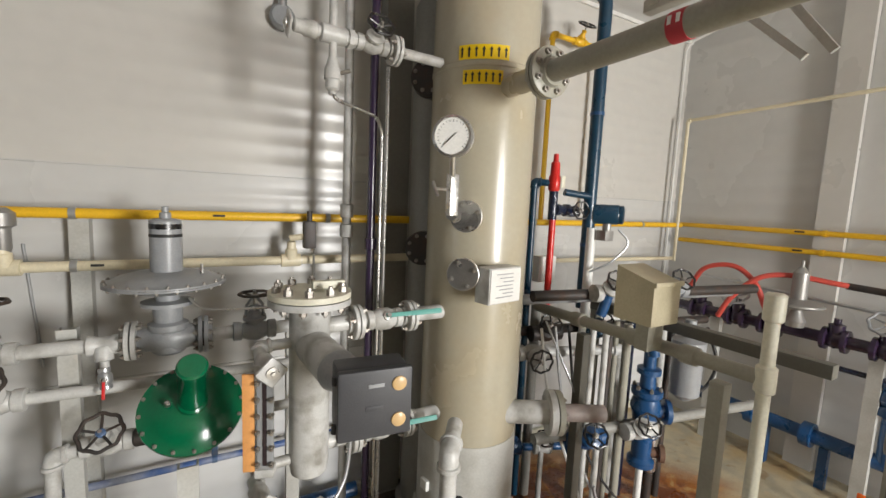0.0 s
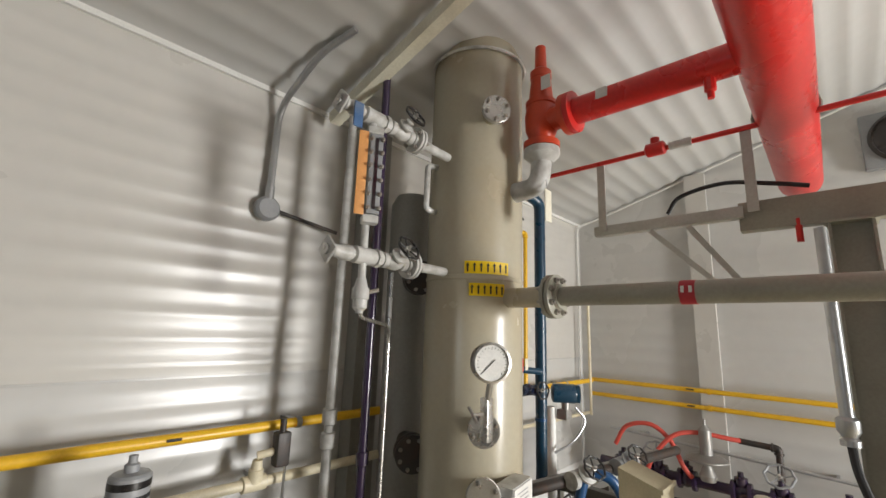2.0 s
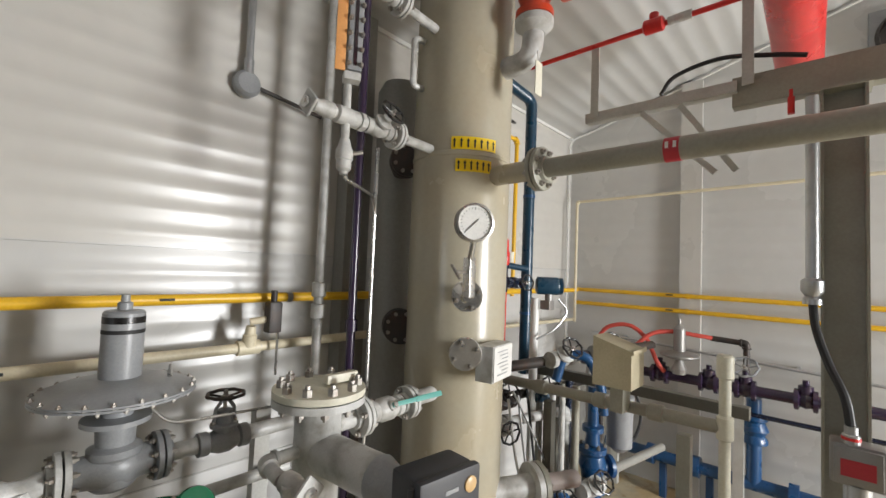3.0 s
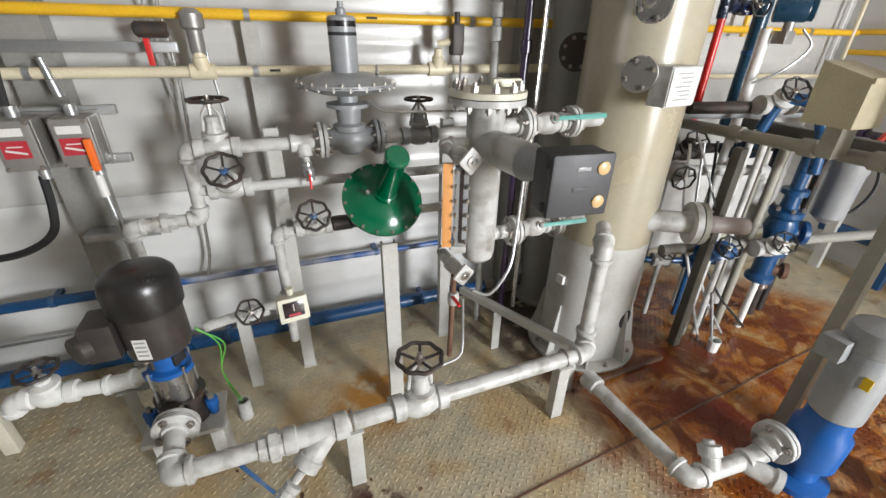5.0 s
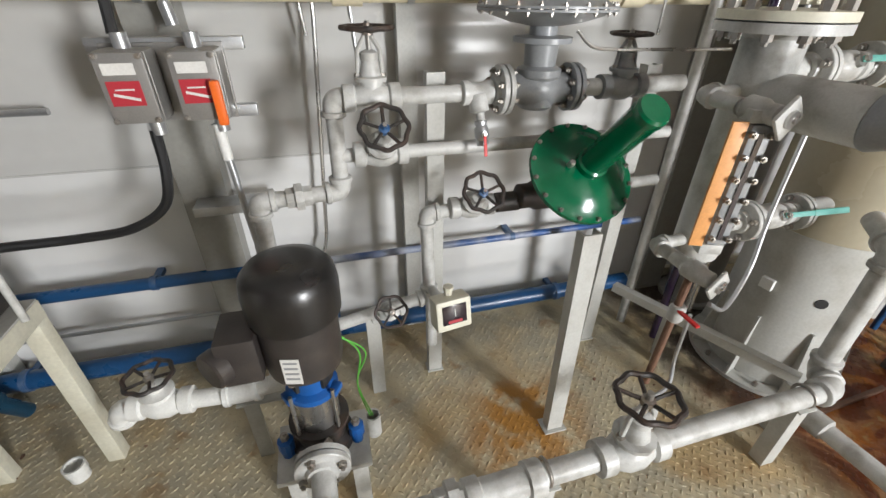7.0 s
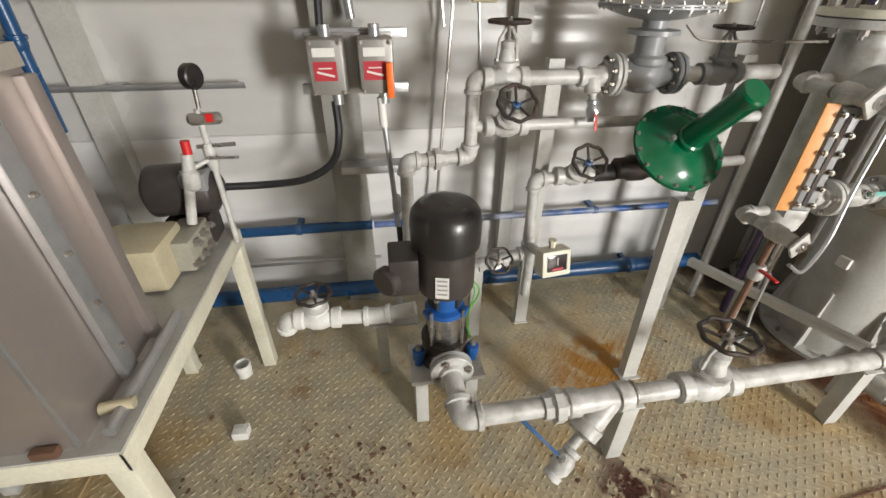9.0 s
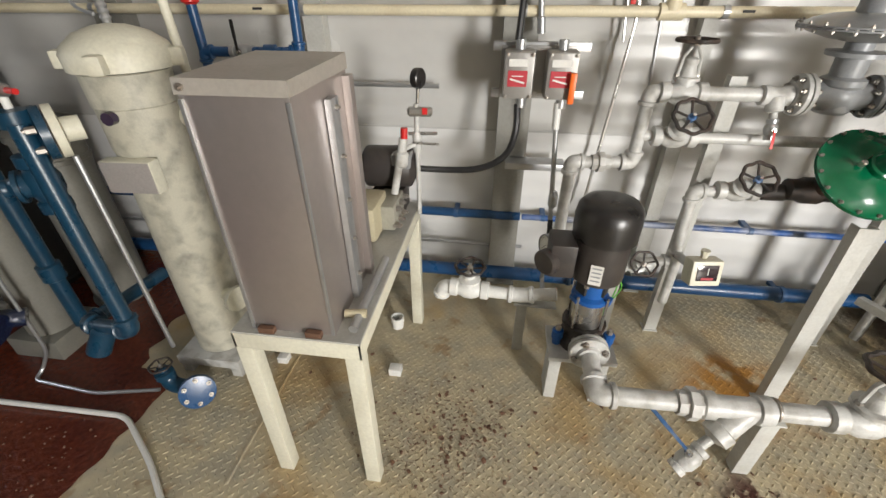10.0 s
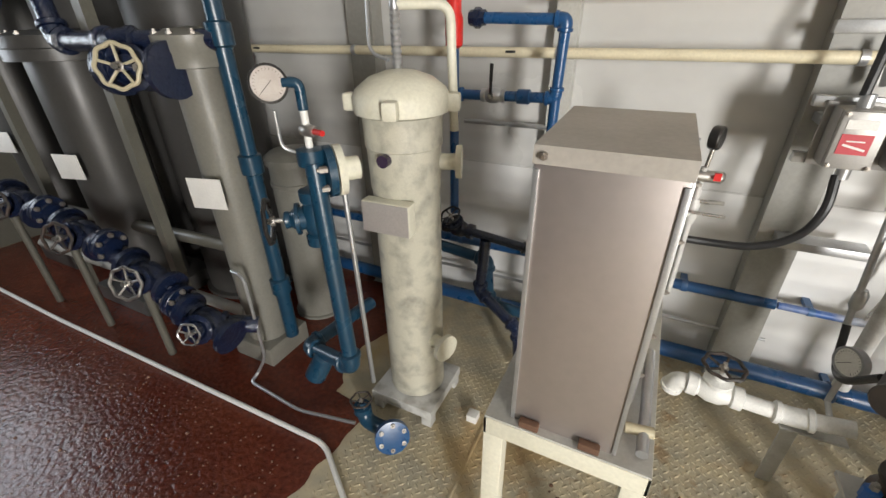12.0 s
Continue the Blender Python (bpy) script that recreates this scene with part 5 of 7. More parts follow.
for z in (2.444, 1.62):
    part("side_nozzle", rod(B(), (1.34, 2.30, z), (1.14, 2.00, z), 0.045), DARK_IRON, t)
    for k in (0.0, 0.045):
        part("flange", spin(B(), [(0.082, 0), (0.085, 0.004), (0.085, 0.03), (0.082, 0.034)], (1.16 - k * 0.56, 2.03 - k * 0.83, z), (-0.56, -0.83, 0), 24), DARK_IRON, t)
    bolts(t, (1.115, 1.963, z), (-0.56, -0.83, 0), 0.066, 8, 0.010)
channel("wall_column", (1.16, WY - 0.06, 0), (1.16, WY - 0.06, EAVE - 0.03), 0.16, 0.1, COLUMN_GREY, "grey painted steel column standing against the white wall", category="column", foot=0.02)
part("side_handle", tube(B(), rounded([(VX - VR + 0.01, VY + 0.06, 2.99), (VX - VR - 0.05, VY + 0.07, 2.99), (VX - VR - 0.05, VY + 0.07, 2.76), (VX - VR + 0.01, VY + 0.06, 2.76)], 0.03), 0.014, 10), GREY, vessel)

# ceiling lamp feed
t = thing("junction_box", (0.535, 2.46, 2.70), "round grey conduit junction box on the wall", "fitting")
part("box", spin(B(), [(0.058, 0), (0.062, 0.01), (0.062, 0.045), (0.05, 0.06), (0, 0.062)], (0.535, WY - 0.008, 2.755), (0, -1, 0), 24), GREY_DARK, t)
part("hub", rod(B(), (0.535, 2.48, 2.80), (0.535, 2.48, 2.87), 0.022), GALV, t)
bent("conduit", [(0.535, 2.48, 2.86), (0.535, 2.48, 3.30), (0.56, 2.15, 3.48), (0.62, 1.95, 3.54)], 0.017, GALV, "galvanised conduit bent from wall to roof", bend=0.1)
bent("conduit", [(0.59, 2.48, 2.75), (0.92, 2.46, 2.70)], 0.010, DARK_IRON, "dark short conduit on the wall")
t = thing("roof_strut", (0.84, 1.9, 3.4), "beige flat strut fixed under the roof", "beam")
part("strut", tube(B(), [(0.82, 2.42, 3.33), (0.86, 1.2, 3.70)], 0.045, 4), PALE_CREAM, t)

# ---- east rack ----
t = thing("pipe_rack", (1.88, 1.3, 0), "olive grey steel pipe rack with legs", "frame")
part("front_pipe", rod(B(), (1.90, 1.96, 1.26), (1.842, 0.757, 1.30), 0.028, seg=18), OLIVE, t)
for y in (1.62, 1.28, 1.02):
    k = (y - 0.757) / 1.203
    part("coupling", spin(B(), [(0.03, -0.035), (0.038, -0.03), (0.038, 0.03), (0.03, 0.035)], (1.842 + 0.058 * k, y, 1.30 - 0.04 * k), (0.05, 1, -0.03), 16), OLIVE, t)
part("beam", box(B(), (2.35, 1.35, 1.25), (0.06, 1.25, 0.06), None, 0.004), OLIVE_DARK, t)
part("leg", box(B(), (1.88, 0.91, 0.61), (0.055, 0.055, 1.22), None, 0.003), OLIVE, t)
part("leg", box(B(), (1.85, 1.55, 0.61), (0.05, 0.05, 1.22), None, 0.003), OLIVE_DARK, t)
part("leg", box(B(), (2.35, 1.9, 0.61), (0.05, 0.05, 1.22), None, 0.003), OLIVE, t)
part("diagonal", tube(B(), [(1.75, 1.72, 1.25), (1.86, 1.5, 0.78)], 0.006, 6), GALV, t)
pp = pipe("vent_post", [(1.84, 0.755, 0.0), (1.84, 0.755, 1.59)], 0.022, PALE_CREAM, "pale cream pipe post with a coupling")
collar(pp, (1.84, 0.755, 1.55), (0, 0, 1), 0.023, PALE_CREAM, length=0.05)
collar(pp, (1.84, 0.755, 1.30), (0, 0, 1), 0.023, PALE_CREAM, length=0.05)
t = thing("tan_enclosure", (1.74, 1.15, 1.41), "tan metal instrument enclosure with a sloping top", "cabinet")
bm = B()
vs = [bm.verts.new((x, y, z)) for x in (1.66, 1.83) for y, z in ((1.07, 1.41), (1.24, 1.41), (1.24, 1.63), (1.07, 1.58))]
for q in ((0, 1, 2, 3), (7, 6, 5, 4), (0, 4, 5, 1), (1, 5, 6, 2), (2, 6, 7, 3), (3, 7, 4, 0)):
    bm.faces.new([vs[i] for i in q])
part("body", bm, TAN_BOX, t)
part("lid_edge", box(B(), (1.745, 1.064, 1.575), (0.18, 0.01, 0.02), None, 0.002), TAN_BOX, t)
part("mount", box(B(), (1.79, 1.16, 1.345), (0.10, 0.06, 0.13), None, 0.003), OLIVE, t)
t = thing("east_nozzle_pipe", (1.6, 1.5, 0.8), "grey bottom outlet nozzle with a large flange", "pipe")
part("nozzle", rod(B(), (1.40, 1.62, 0.87), (1.60, 1.515, 0.87), 0.055, seg=24), GREY, t)
part("flange", spin(B(), [(0.105, 0), (0.105, 0.03)], (1.60, 1.515, 0.87), (0.88, -0.47, 0), 32), GREY, t)
part("flange", spin(B(), [(0.105, 0.036), (0.105, 0.062), (0.05, 0.07)], (1.60, 1.515, 0.87), (0.88, -0.47, 0), 32), OLIVE, t)
bolts(t, (1.655, 1.486, 0.87), (0.88, -0.47, 0), 0.085, 8, 0.011)
part("outlet", rod(B(), (1.65, 1.49, 0.87), (1.86, 1.40, 0.86), 0.042, seg=20), material("primer_pipe", (0.42, 0.36, 0.34), 0.5, 0, 0.4, (0.25, 0.18, 0.15), 0.15, 12), t)

bp = pipe("blue_riser", [(2.345, 2.016, 1.20), (2.345, 2.016, 3.15), (2.05, 2.1, 3.25)], 0.04, BLUE_TEAL, "dark blue painted riser pipe", fitting="welded")
part("branch", rod(B(), (2.345, 2.0, 1.93), (2.15, 2.05, 1.95), 0.022), BLUE_TEAL, bp)
for z in (2.45, 1.62):
    collar(bp, (2.345, 2.016, z), (0, 0, 1), 0.032, BLUE, length=0.012)
pipe("red_riser", [(1.965, 1.95, 1.25), (1.965, 1.95, 1.78)], 0.020, RED, "red painted riser pipe")
t = thing("small_relief_valve", (1.96, 1.95, 1.95), "small red relief valve on a dark blue pipe", "valve")
part("body", spin(B(), [(0.022, 1.94), (0.035, 1.96), (0.035, 2.03), (0.028, 2.04), (0.026, 2.11), (0.016, 2.12), (0.014, 2.16), (0, 2.165)], (1.96, 1.95, 0), seg=14), RED, t)
part("stub", rod(B(), (1.96, 1.95, 1.78), (1.96, 1.95, 1.95), 0.026), NAVY, t)
pipe("blue_loop", [(1.96, 1.95, 1.99), (1.87, 2.02, 2.0), (1.87, 2.02, 0.02)], 0.02, BLUE_TEAL, "dark blue painted pipe loop behind the vessel")
part("side_valve", spin(B(), [(0.02, -0.07), (0.036, -0.06), (0.036, -0.03), (0.026, -0.02), (0.026, 0.02), (0.036, 0.03), (0.036, 0.06), (0.02, 0.07)], (2.03, 1.95, 1.84), (1, 0.1, 0), 14), NAVY, t)
part("inspection_tag", box(B(), (1.985, 1.905, 2.0), (0.03, 0.003, 0.07), None, 0.001), PALE_CREAM, t)
gate_valve((2.13, 1.97, 1.83), (1, 0.1, 0), (-0.2, -0.9, 0.1), 0.02, NAVY, BLACK, 0.05, 0.11, "dark blue valve with a black handwheel", yoke=False)
t = thing("transmitter", (2.24, 1.77, 1.70), "teal round pressure transmitter on a white pipe stand", "instrument")
part("housing", spin(B(), [(0.04, -0.09), (0.058, -0.08), (0.058, 0.05), (0.052, 0.06), (0.054, 0.062), (0.054, 0.08), (0.04, 0.085), (0, 0.085)], (2.235, 1.775, 1.825), (0.55, -0.8, 0), 26), BLUE_TEAL, t)
part("neck", rod(B(), (2.235, 1.78, 1.72), (2.235, 1.78, 1.78), 0.025), ALU, t)
part("sensor", box(B(), (2.235, 1.79, 1.70), (0.07, 0.07, 0.06), None, 0.006), ALU, t)
pipe("white_stand_pipe", [(2.20, 1.86, 0.0), (2.20, 1.86, 1.74)], 0.028, WHITE, "white painted instrument stand pipe")
bent("cable", [(2.29, 1.74, 1.74), (2.33, 1.70, 1.66), (2.25, 1.74, 1.55), (2.16, 1.82, 1.48)], 0.007, GALV, "thin flexible conduit from the transmitter", curve=True)
for x, y, h in ((1.98, 1.60, 1.22), (2.06, 1.58, 1.22), (2.30, 1.70, 1.2), (2.58, 1.87, 1.2)):
    pipe("riser_pipe", [(x, y, 0.0), (x, y, h)], 0.017, OLIVE if x > 2.2 else GREY, "thin pale riser pipe under the rack")


def strainer(x, y):
    t = thing("blue_strainer", (x, y, 0), "bright blue painted basket strainer and valve on a white leg", "strainer")
    part("leg", rod(B(), (x, y, 0), (x, y, 0.38), 0.02), WHITE, t)
    part("body", spin(B(), [(0.04, 0.36), (0.075, 0.37), (0.075, 0.40), (0.055, 0.42), (0.055, 0.55), (0.08, 0.555), (0.08, 0.59), (0.06, 0.6), (0.07, 0.68), (0.085, 0.72), (0.07, 0.78), (0.085, 0.80), (0.085, 0.83), (0.045, 0.84), (0.04, 0.92), (0.065, 0.925), (0.065, 0.955), (0.034, 0.96), (0.034, 1.2)], (x, y, 0), seg=24), BLUE, t)
    part("side_outlet", spin(B(), [(0.04, 0), (0.04, 0.10), (0.07, 0.105), (0.07, 0.13)], (x, y, 0.70), (0.8, -0.6, 0), 20), BLUE, t)
    part("drain_flange", spin(B(), [(0.03, 0), (0.03, 0.09), (0.05, 0.095), (0.05, 0.12)], (x, y, 0.45), (0.7, -0.7, 0), 20), RUSTY, t)
    bolts(t, (x, y, 0.84), (0, 0, 1), 0.07, 6, 0.011)
    bolts(t, (x, y, 0.6), (0, 0, 1), 0.066, 6, 0.011)
    return t


strainer(2.40, 1.535)
bent("blue_hose", [(2.05, 1.62, 1.28), (2.08, 1.58, 1.42), (2.15, 1.48, 1.42), (2.20, 1.42, 1.28), (2.22, 1.40, 1.1)], 0.028, BLUE, "bright blue bent pipe over the rack", curve=True, seg=14)
t = thing("dark_filter", (2.62, 1.45, 0.7), "dark grey filter bowl on the rack", "filter")
part("bowl", spin(B(), [(0.03, 0.76), (0.08, 0.80), (0.085, 1.05), (0.09, 1.06), (0.09, 1.12), (0.04, 1.14), (0.03, 1.2), (0.03, 1.24)], (2.62, 1.45, 0), seg=26), GREY_DARK, t)
bent("cable", [(2.70, 1.40, 1.2), (2.76, 1.36, 1.0), (2.72, 1.38, 0.85), (2.62, 1.42, 0.80)], 0.01, RUBBER, "black hose by the filter", curve=True)
t = thing("clear_bowl_filter", (2.62, 1.62, 0.1), "stainless cartridge filter with a blue head", "filter")
part("bowl", spin(B(), [(0.03, 0.2), (0.045, 0.22), (0.045, 0.52), (0.06, 0.53), (0.06, 0.56)], (2.62, 1.62, 0), seg=20), STAINLESS, t)
part("head", spin(B(), [(0.06, 0.56), (0.062, 0.62), (0.03, 0.64)], (2.62, 1.62, 0), seg=20), BLUE, t)
part("foot", rod(B(), (2.62, 1.62, 0), (2.62, 1.62, 0.22), 0.03), DARK_IRON, t)
t = thing("valve_cluster", (2.0, 1.85, 0.3), "small blue and grey valves behind the vessel near the floor", "valve")
part("pipe_run", rod(B(), (1.62, 1.98, 0.42), (2.25, 1.72, 0.42), 0.022), BLUE, t)
for k, (x, y, mt) in enumerate(((1.75, 1.93, BLUE), (1.92, 1.86, GREY), (2.1, 1.78, BLUE))):
    part("valve_body", spin(B(), [(0.03, -0.06), (0.045, -0.05), (0.045, -0.03), (0.035, -0.02), (0.04, 0.02), (0.045, 0.03), (0.045, 0.05), (0.03, 0.06)], (x, y, 0.42), (0.92, -0.38, 0), 14), mt, t)
    part("bonnet", spin(B(), [(0.03, 0), (0.03, 0.05), (0.015, 0.06), (0.015, 0.11)], (x, y, 0.42), (-0.2, -0.5, 0.8), 12), mt, t)
    part("drop_leg", rod(B(), (x, y, 0.0), (x, y, 0.42), 0.016), mt, t)
wheel_parts(t, (1.90, 1.81, 0.50), (-0.2, -0.5, 0.8), 0.05, BLACK, STAINLESS)
gate_valve((1.80, 1.86, 1.02), (1, -0.3, 0), (-0.35, -0.9, 0), 0.03, GREY, BLACK, 0.06, 0.14, "grey valve with a black handwheel behind the nozzle", yoke=False)
pipe("cross_pipe", [(1.66, 1.90, 1.02), (2.35, 1.70, 1.02), (2.35, 1.70, 0.1)], 0.03, GREY, "grey painted cross pipe behind the vessel")
t = thing("floor_cup", (2.02, 1.42, 0), "small white plastic cup standing under a drain", "cup")
part("cup", spin(B(), [(0.03, 0), (0.035, 0.08), (0.031, 0.08), (0.027, 0.006), (0, 0.006)], (2.02, 1.42, 0), seg=18), WHITE, t)
part("drip_tube", rod(B(), (2.02, 1.43, 0.03), (1.96, 1.50, 0.38), 0.01), GALV, t)

# dense small piping behind the vessel
for k, (x, y, z0, z1, r, mt) in enumerate(((1.72, 2.05, 0.0, 1.3, 0.028, DARK_IRON), (1.82, 2.15, 0.0, 1.5, 0.022, BLUE_TEAL), (1.95, 2.02, 0.0, 1.25, 0.03, COLUMN_GREY), (2.14, 1.62, 0.0, 1.22, 0.02, DARK_IRON), (2.24, 1.58, 0.0, 1.22, 0.024, OLIVE), (2.5, 1.75, 0.0, 1.2, 0.03, NAVY), (2.72, 1.62, 0.0, 1.22, 0.022, DARK_IRON), (2.85, 1.75, 0.0, 1.3, 0.03, GREY))):
    pipe("rack_riser", [(x, y, z0), (x, y, z1)], r, mt, "vertical riser pipe in the rack behind the vessel")
for k, (y, z, mt) in enumerate(((1.98, 1.10, DARK_IRON), (1.84, 1.33, GREY_DARK), (1.70, 1.38, DARK_IRON), (1.62, 0.62, COLUMN_GREY))):
    pipe("rack_pipe", [(1.68, y + 0.06, z), (3.3, y - 0.25, z)], 0.03, mt, "dark horizontal pipe in the rack behind the vessel")
for k, (x, y, z) in enumerate(((1.95, 1.93, 1.10), (2.3, 1.85, 1.10), (2.1, 1.62, 1.40), (2.55, 1.55, 1.40), (1.95, 1.56, 0.62), (2.3, 1.5, 0.62))):
    gate_valve((x, y, z), (1, -0.19, 0), (-0.35, -0.7, 0.6), 0.032, (DARK_IRON, BLUE_TEAL, GREY, GREY_DARK, BLUE, GREY)[k], BLACK, 0.06, 0.14, "dark valve with a black handwheel in the rack", yoke=False)
for k in range(3):
    bent("cable", [(1.75 + 0.1 * k, 1.75, 1.2), (1.80 + 0.12 * k, 1.70, 0.8 - 0.1 * k), (1.95 + 0.1 * k, 1.60, 0.3), (2.0 + 0.2 * k, 1.50, 0.02)], 0.008, (WHITE, GALV, RUBBER)[k], "loose thin hose hanging in the rack", curve=True, seg=8)
t = thing("white_gauge_box", (1.95, 2.1, 1.35), "small white instrument case behind the vessel", "instrument")
part("case", box(B(), (2.02, 2.05, 1.47), (0.14, 0.06, 0.16), None, 0.008), WHITE, t)

# east pump
GX, GY = 1.63, 0.70
t = thing("grey_motor_pump", (GX, GY, 0), "dark grey vertical pump motor on a blue pump base", "pump")
part("base", spin(B(), [(0.12, 0), (0.12, 0.03), (0.07, 0.05), (0.07, 0.12), (0.10, 0.14), (0.10, 0.30), (0.08, 0.33), (0.08, 0.40)], (GX, GY, 0), seg=28), BLUE_PUMP, t)
part("motor", spin(B(), [(0.078, 0.40), (0.088, 0.41), (0.088, 0.725), (0.085, 0.73)], (GX, GY, 0), seg=36), GREY_DARK, t)
part("fan_cowl", spin(B(), [(0.089, 0.72), (0.094, 0.725), (0.094, 0.785), (0.088, 0.805), (0.06, 0.815), (0, 0.818)], (GX, GY, 0), seg=36), GREY_DARK, t)
part("terminal_box", box(B(), (GX - 0.10, GY + 0.06, 0.71), (0.08, 0.08, 0.09), None, 0.006), GREY_DARK, t)
part("warning_label", box(B(), (GX - 0.075, GY - 0.055, 0.62), (0.004, 0.03, 0.05), None, 0), STICKER, t)
flange_pair((1.50, 0.765, 0.2), (1, 0, 0), 0.085, 0.02, GREY, 4, "grey painted suction flange bolted to the blue pump", bolt=0.014)

# far gable piping
def gable_pipe(name, z, x, r, y0, y1, mat, label):
    t = thing(name, (x, y0, z - r), label, "pipe")
    part("straight_pipe", rod(B(), (x, y0, z), (x, y1, z), r, seg=14), mat, t)
    for y in (1.36, 0.0):
        part("clamp", spin(B(), [(r * 1.05, -0.012), (r * 1.25, -0.012), (r * 1.25, 0.012), (r * 1.05, 0.012)], (x, y, z), (0, 1, 0), 14), mat, t)
    part("flow_arrow", box(B(), (x - r, 1.5, z + 0.003), (0.006, 0.06, 0.012)), INK, t)
    return t


gable_pipe("gas_pipe", 1.75, 4.0, 0.02, 2.40, -3.0, YELLOW, "yellow painted gas pipe along the gable wall")
gable_pipe("gas_pipe", 1.612, 4.0, 0.02, 2.40, -3.0, YELLOW, "lower yellow painted gas pipe along the gable wall")
gate_valve((2.56, 2.42, 3.05), (1, 0, 0), (-0.1, -0.6, 0.8), 0.018, YELLOW, BLACK, 0.06, 0.12, "yellow gas valve with a black handwheel", yoke=False)
pipe("yellow_riser", [(2.79, 2.42, 1.70), (2.79, 2.42, 3.05), (2.3, 2.42, 3.05), (2.3, 2.42, 1.76)], 0.018, YELLOW, "yellow painted riser pipe on the wall")
pipe("cream_riser", [(3.88, 2.36, 1.42), (3.88, 2.36, 2.66), (3.90, -3.0, 2.74)], 0.014, CREAM_PIPE, "thin cream riser pipe turning along the gable", fitting="threaded")
pipe("cream_branch", [(2.2, 2.40, 1.46), (3.88, 2.38, 1.44)], 0.016, CREAM_PIPE, "thin cream pipe low on the wall")
bent("conduit", [(3.97, 2.50, 0.3), (3.97, 2.50, 3.36), (4.05, 2.25, 3.45), (4.05, -0.2, 4.18), (4.05, -3.0, 3.40)], 0.009, WHITE, "white conduit following the gable line", bend=0.08)
t = thing("exhaust_fan", (4.00, -0.05, 3.5), "exhaust fan with a dark grey frame and black shroud on the wall", "fan")
part("frame", box(B(), (4.05, -0.02, 3.70), (0.06, 0.46, 0.44), None, 0.01), GREY_DARK, t)
part("shroud", spin(B(), [(0.19, 0), (0.20, 0.02), (0.18, 0.05), (0.17, 0.02)], (4.02, -0.02, 3.70), (-1, 0, 0), 30), BLACK_WORN, t)
part("motor", spin(B(), [(0.07, 0), (0.07, 0.08), (0.04, 0.1), (0, 0.1)], (4.00, -0.04, 3.70), (-1, 0, 0), 20), GALV, t)
for k in range(4):
    a = math.tau * k / 4 + 0.4
    part("blade", box(B(), (0.11, 0, 0.01), (0.13, 0.07, 0.004), along((4.01, -0.02, 3.70), (-1, 0, 0)) @ Matrix.Rotation(a, 4, "Z") @ Matrix.Rotation(0.5, 4, "X")), DARK_IRON, t)
# purple manifold with regulators
pm = pipe("purple_manifold", [(3.72, 2.2, 1.08), (3.72, -0.6, 1.08)], 0.04, PURPLE, "dark purple painted manifold pipe with valves")
for y in (2.0, 1.72, 1.5, 1.14, 0.9, 0.55, 0.3):
    part("valve_body", spin(B(), [(0.045, -0.07), (0.075, -0.065), (0.075, -0.04), (0.05, -0.03), (0.06, 0.0), (0.05, 0.03), (0.075, 0.04), (0.075, 0.065), (0.045, 0.07)], (3.72, y, 1.08), (0, 1, 0), 16), PURPLE, pm)
    part("bonnet", spin(B(), [(0.04, 0), (0.045, 0.08), (0.02, 0.09), (0.02, 0.12)], (3.72, y, 1.1), (0, 0, 1), 12), PURPLE, pm)
for y in (1.72, 0.9):
    wheel_parts(pm, (3.66, y, 1.26), (-0.7, 0, 0.7), 0.085, GREY_DARK, STAINLESS)
pipe("lower_manifold", [(3.8, 2.1, 0.88), (3.8, -0.6, 0.88)], 0.018, NAVY, "thin dark pipe under the purple manifold")
for y in (1.9, 0.95, 0.1):
    channel("manifold_post", (3.80, y, 0), (3.80, y, 1.03), 0.07, 0.05, STEEL_GREY, "grey channel post under the manifold", face=(-1, 0, 0), category="post")
t = thing("silver_regulator", (3.66, 1.32, 1.12), "silver diaphragm regulator on the purple manifold", "regulator")
part("body", spin(B(), [(0.05, 1.12), (0.06, 1.16), (0.04, 1.2), (0.03, 1.235), (0.10, 1.25), (0.14, 1.265), (0.145, 1.27), (0.145, 1.28), (0.10, 1.30), (0.045, 1.31), (0.045, 1.49), (0.03, 1.51), (0.012, 1.53), (0.01, 1.57), (0, 1.575)], (3.66, 1.34, 0), seg=30), ALU, t)
hose = [(3.55, 2.0, 1.28), (3.55, 1.9, 1.44), (3.58, 1.72, 1.48), (3.6, 1.58, 1.38), (3.62, 1.5, 1.2), (3.65, 1.45, 1.12)]
bent("red_hose", hose, 0.018, RED_HOSE, "red rubber hose looped over the manifold", curve=True)
bent("red_hose", [(3.5, 1.75, 1.10), (3.52, 1.68, 1.26), (3.58, 1.55, 1.42), (3.66, 1.4, 1.46), (3.74, 1.2, 1.44), (3.78, 1.12, 1.43)], 0.018, RED_HOSE, "red rubber hose crossing another hose", curve=True)
pipe("hose_pipe", [(3.78, 1.14, 1.43), (3.78, 0.90, 1.42), (3.78, 0.90, 1.1)], 0.022, DARK_IRON, "dark threaded pipe with silver joints", fitting="threaded")
grey_rail = pipe("grey_rail", [(3.95, 2.2, 1.33), (3.95, -0.6, 1.18)], 0.012, GALV, "thin grey pipe on the gable wall")
for y in (1.9, 0.6):
    part("bracket", box(B(), (4.01, y, 1.255 + (y - 0.8) * 0.0536), (0.13, 0.02, 0.02)), GALV, grey_rail)
bf = pipe("blue_floor_pipe", [(3.86, 2.0, 0.34), (3.86, 0.3, 0.34)], 0.05, BLUE, "bright blue painted pipe low by the gable")
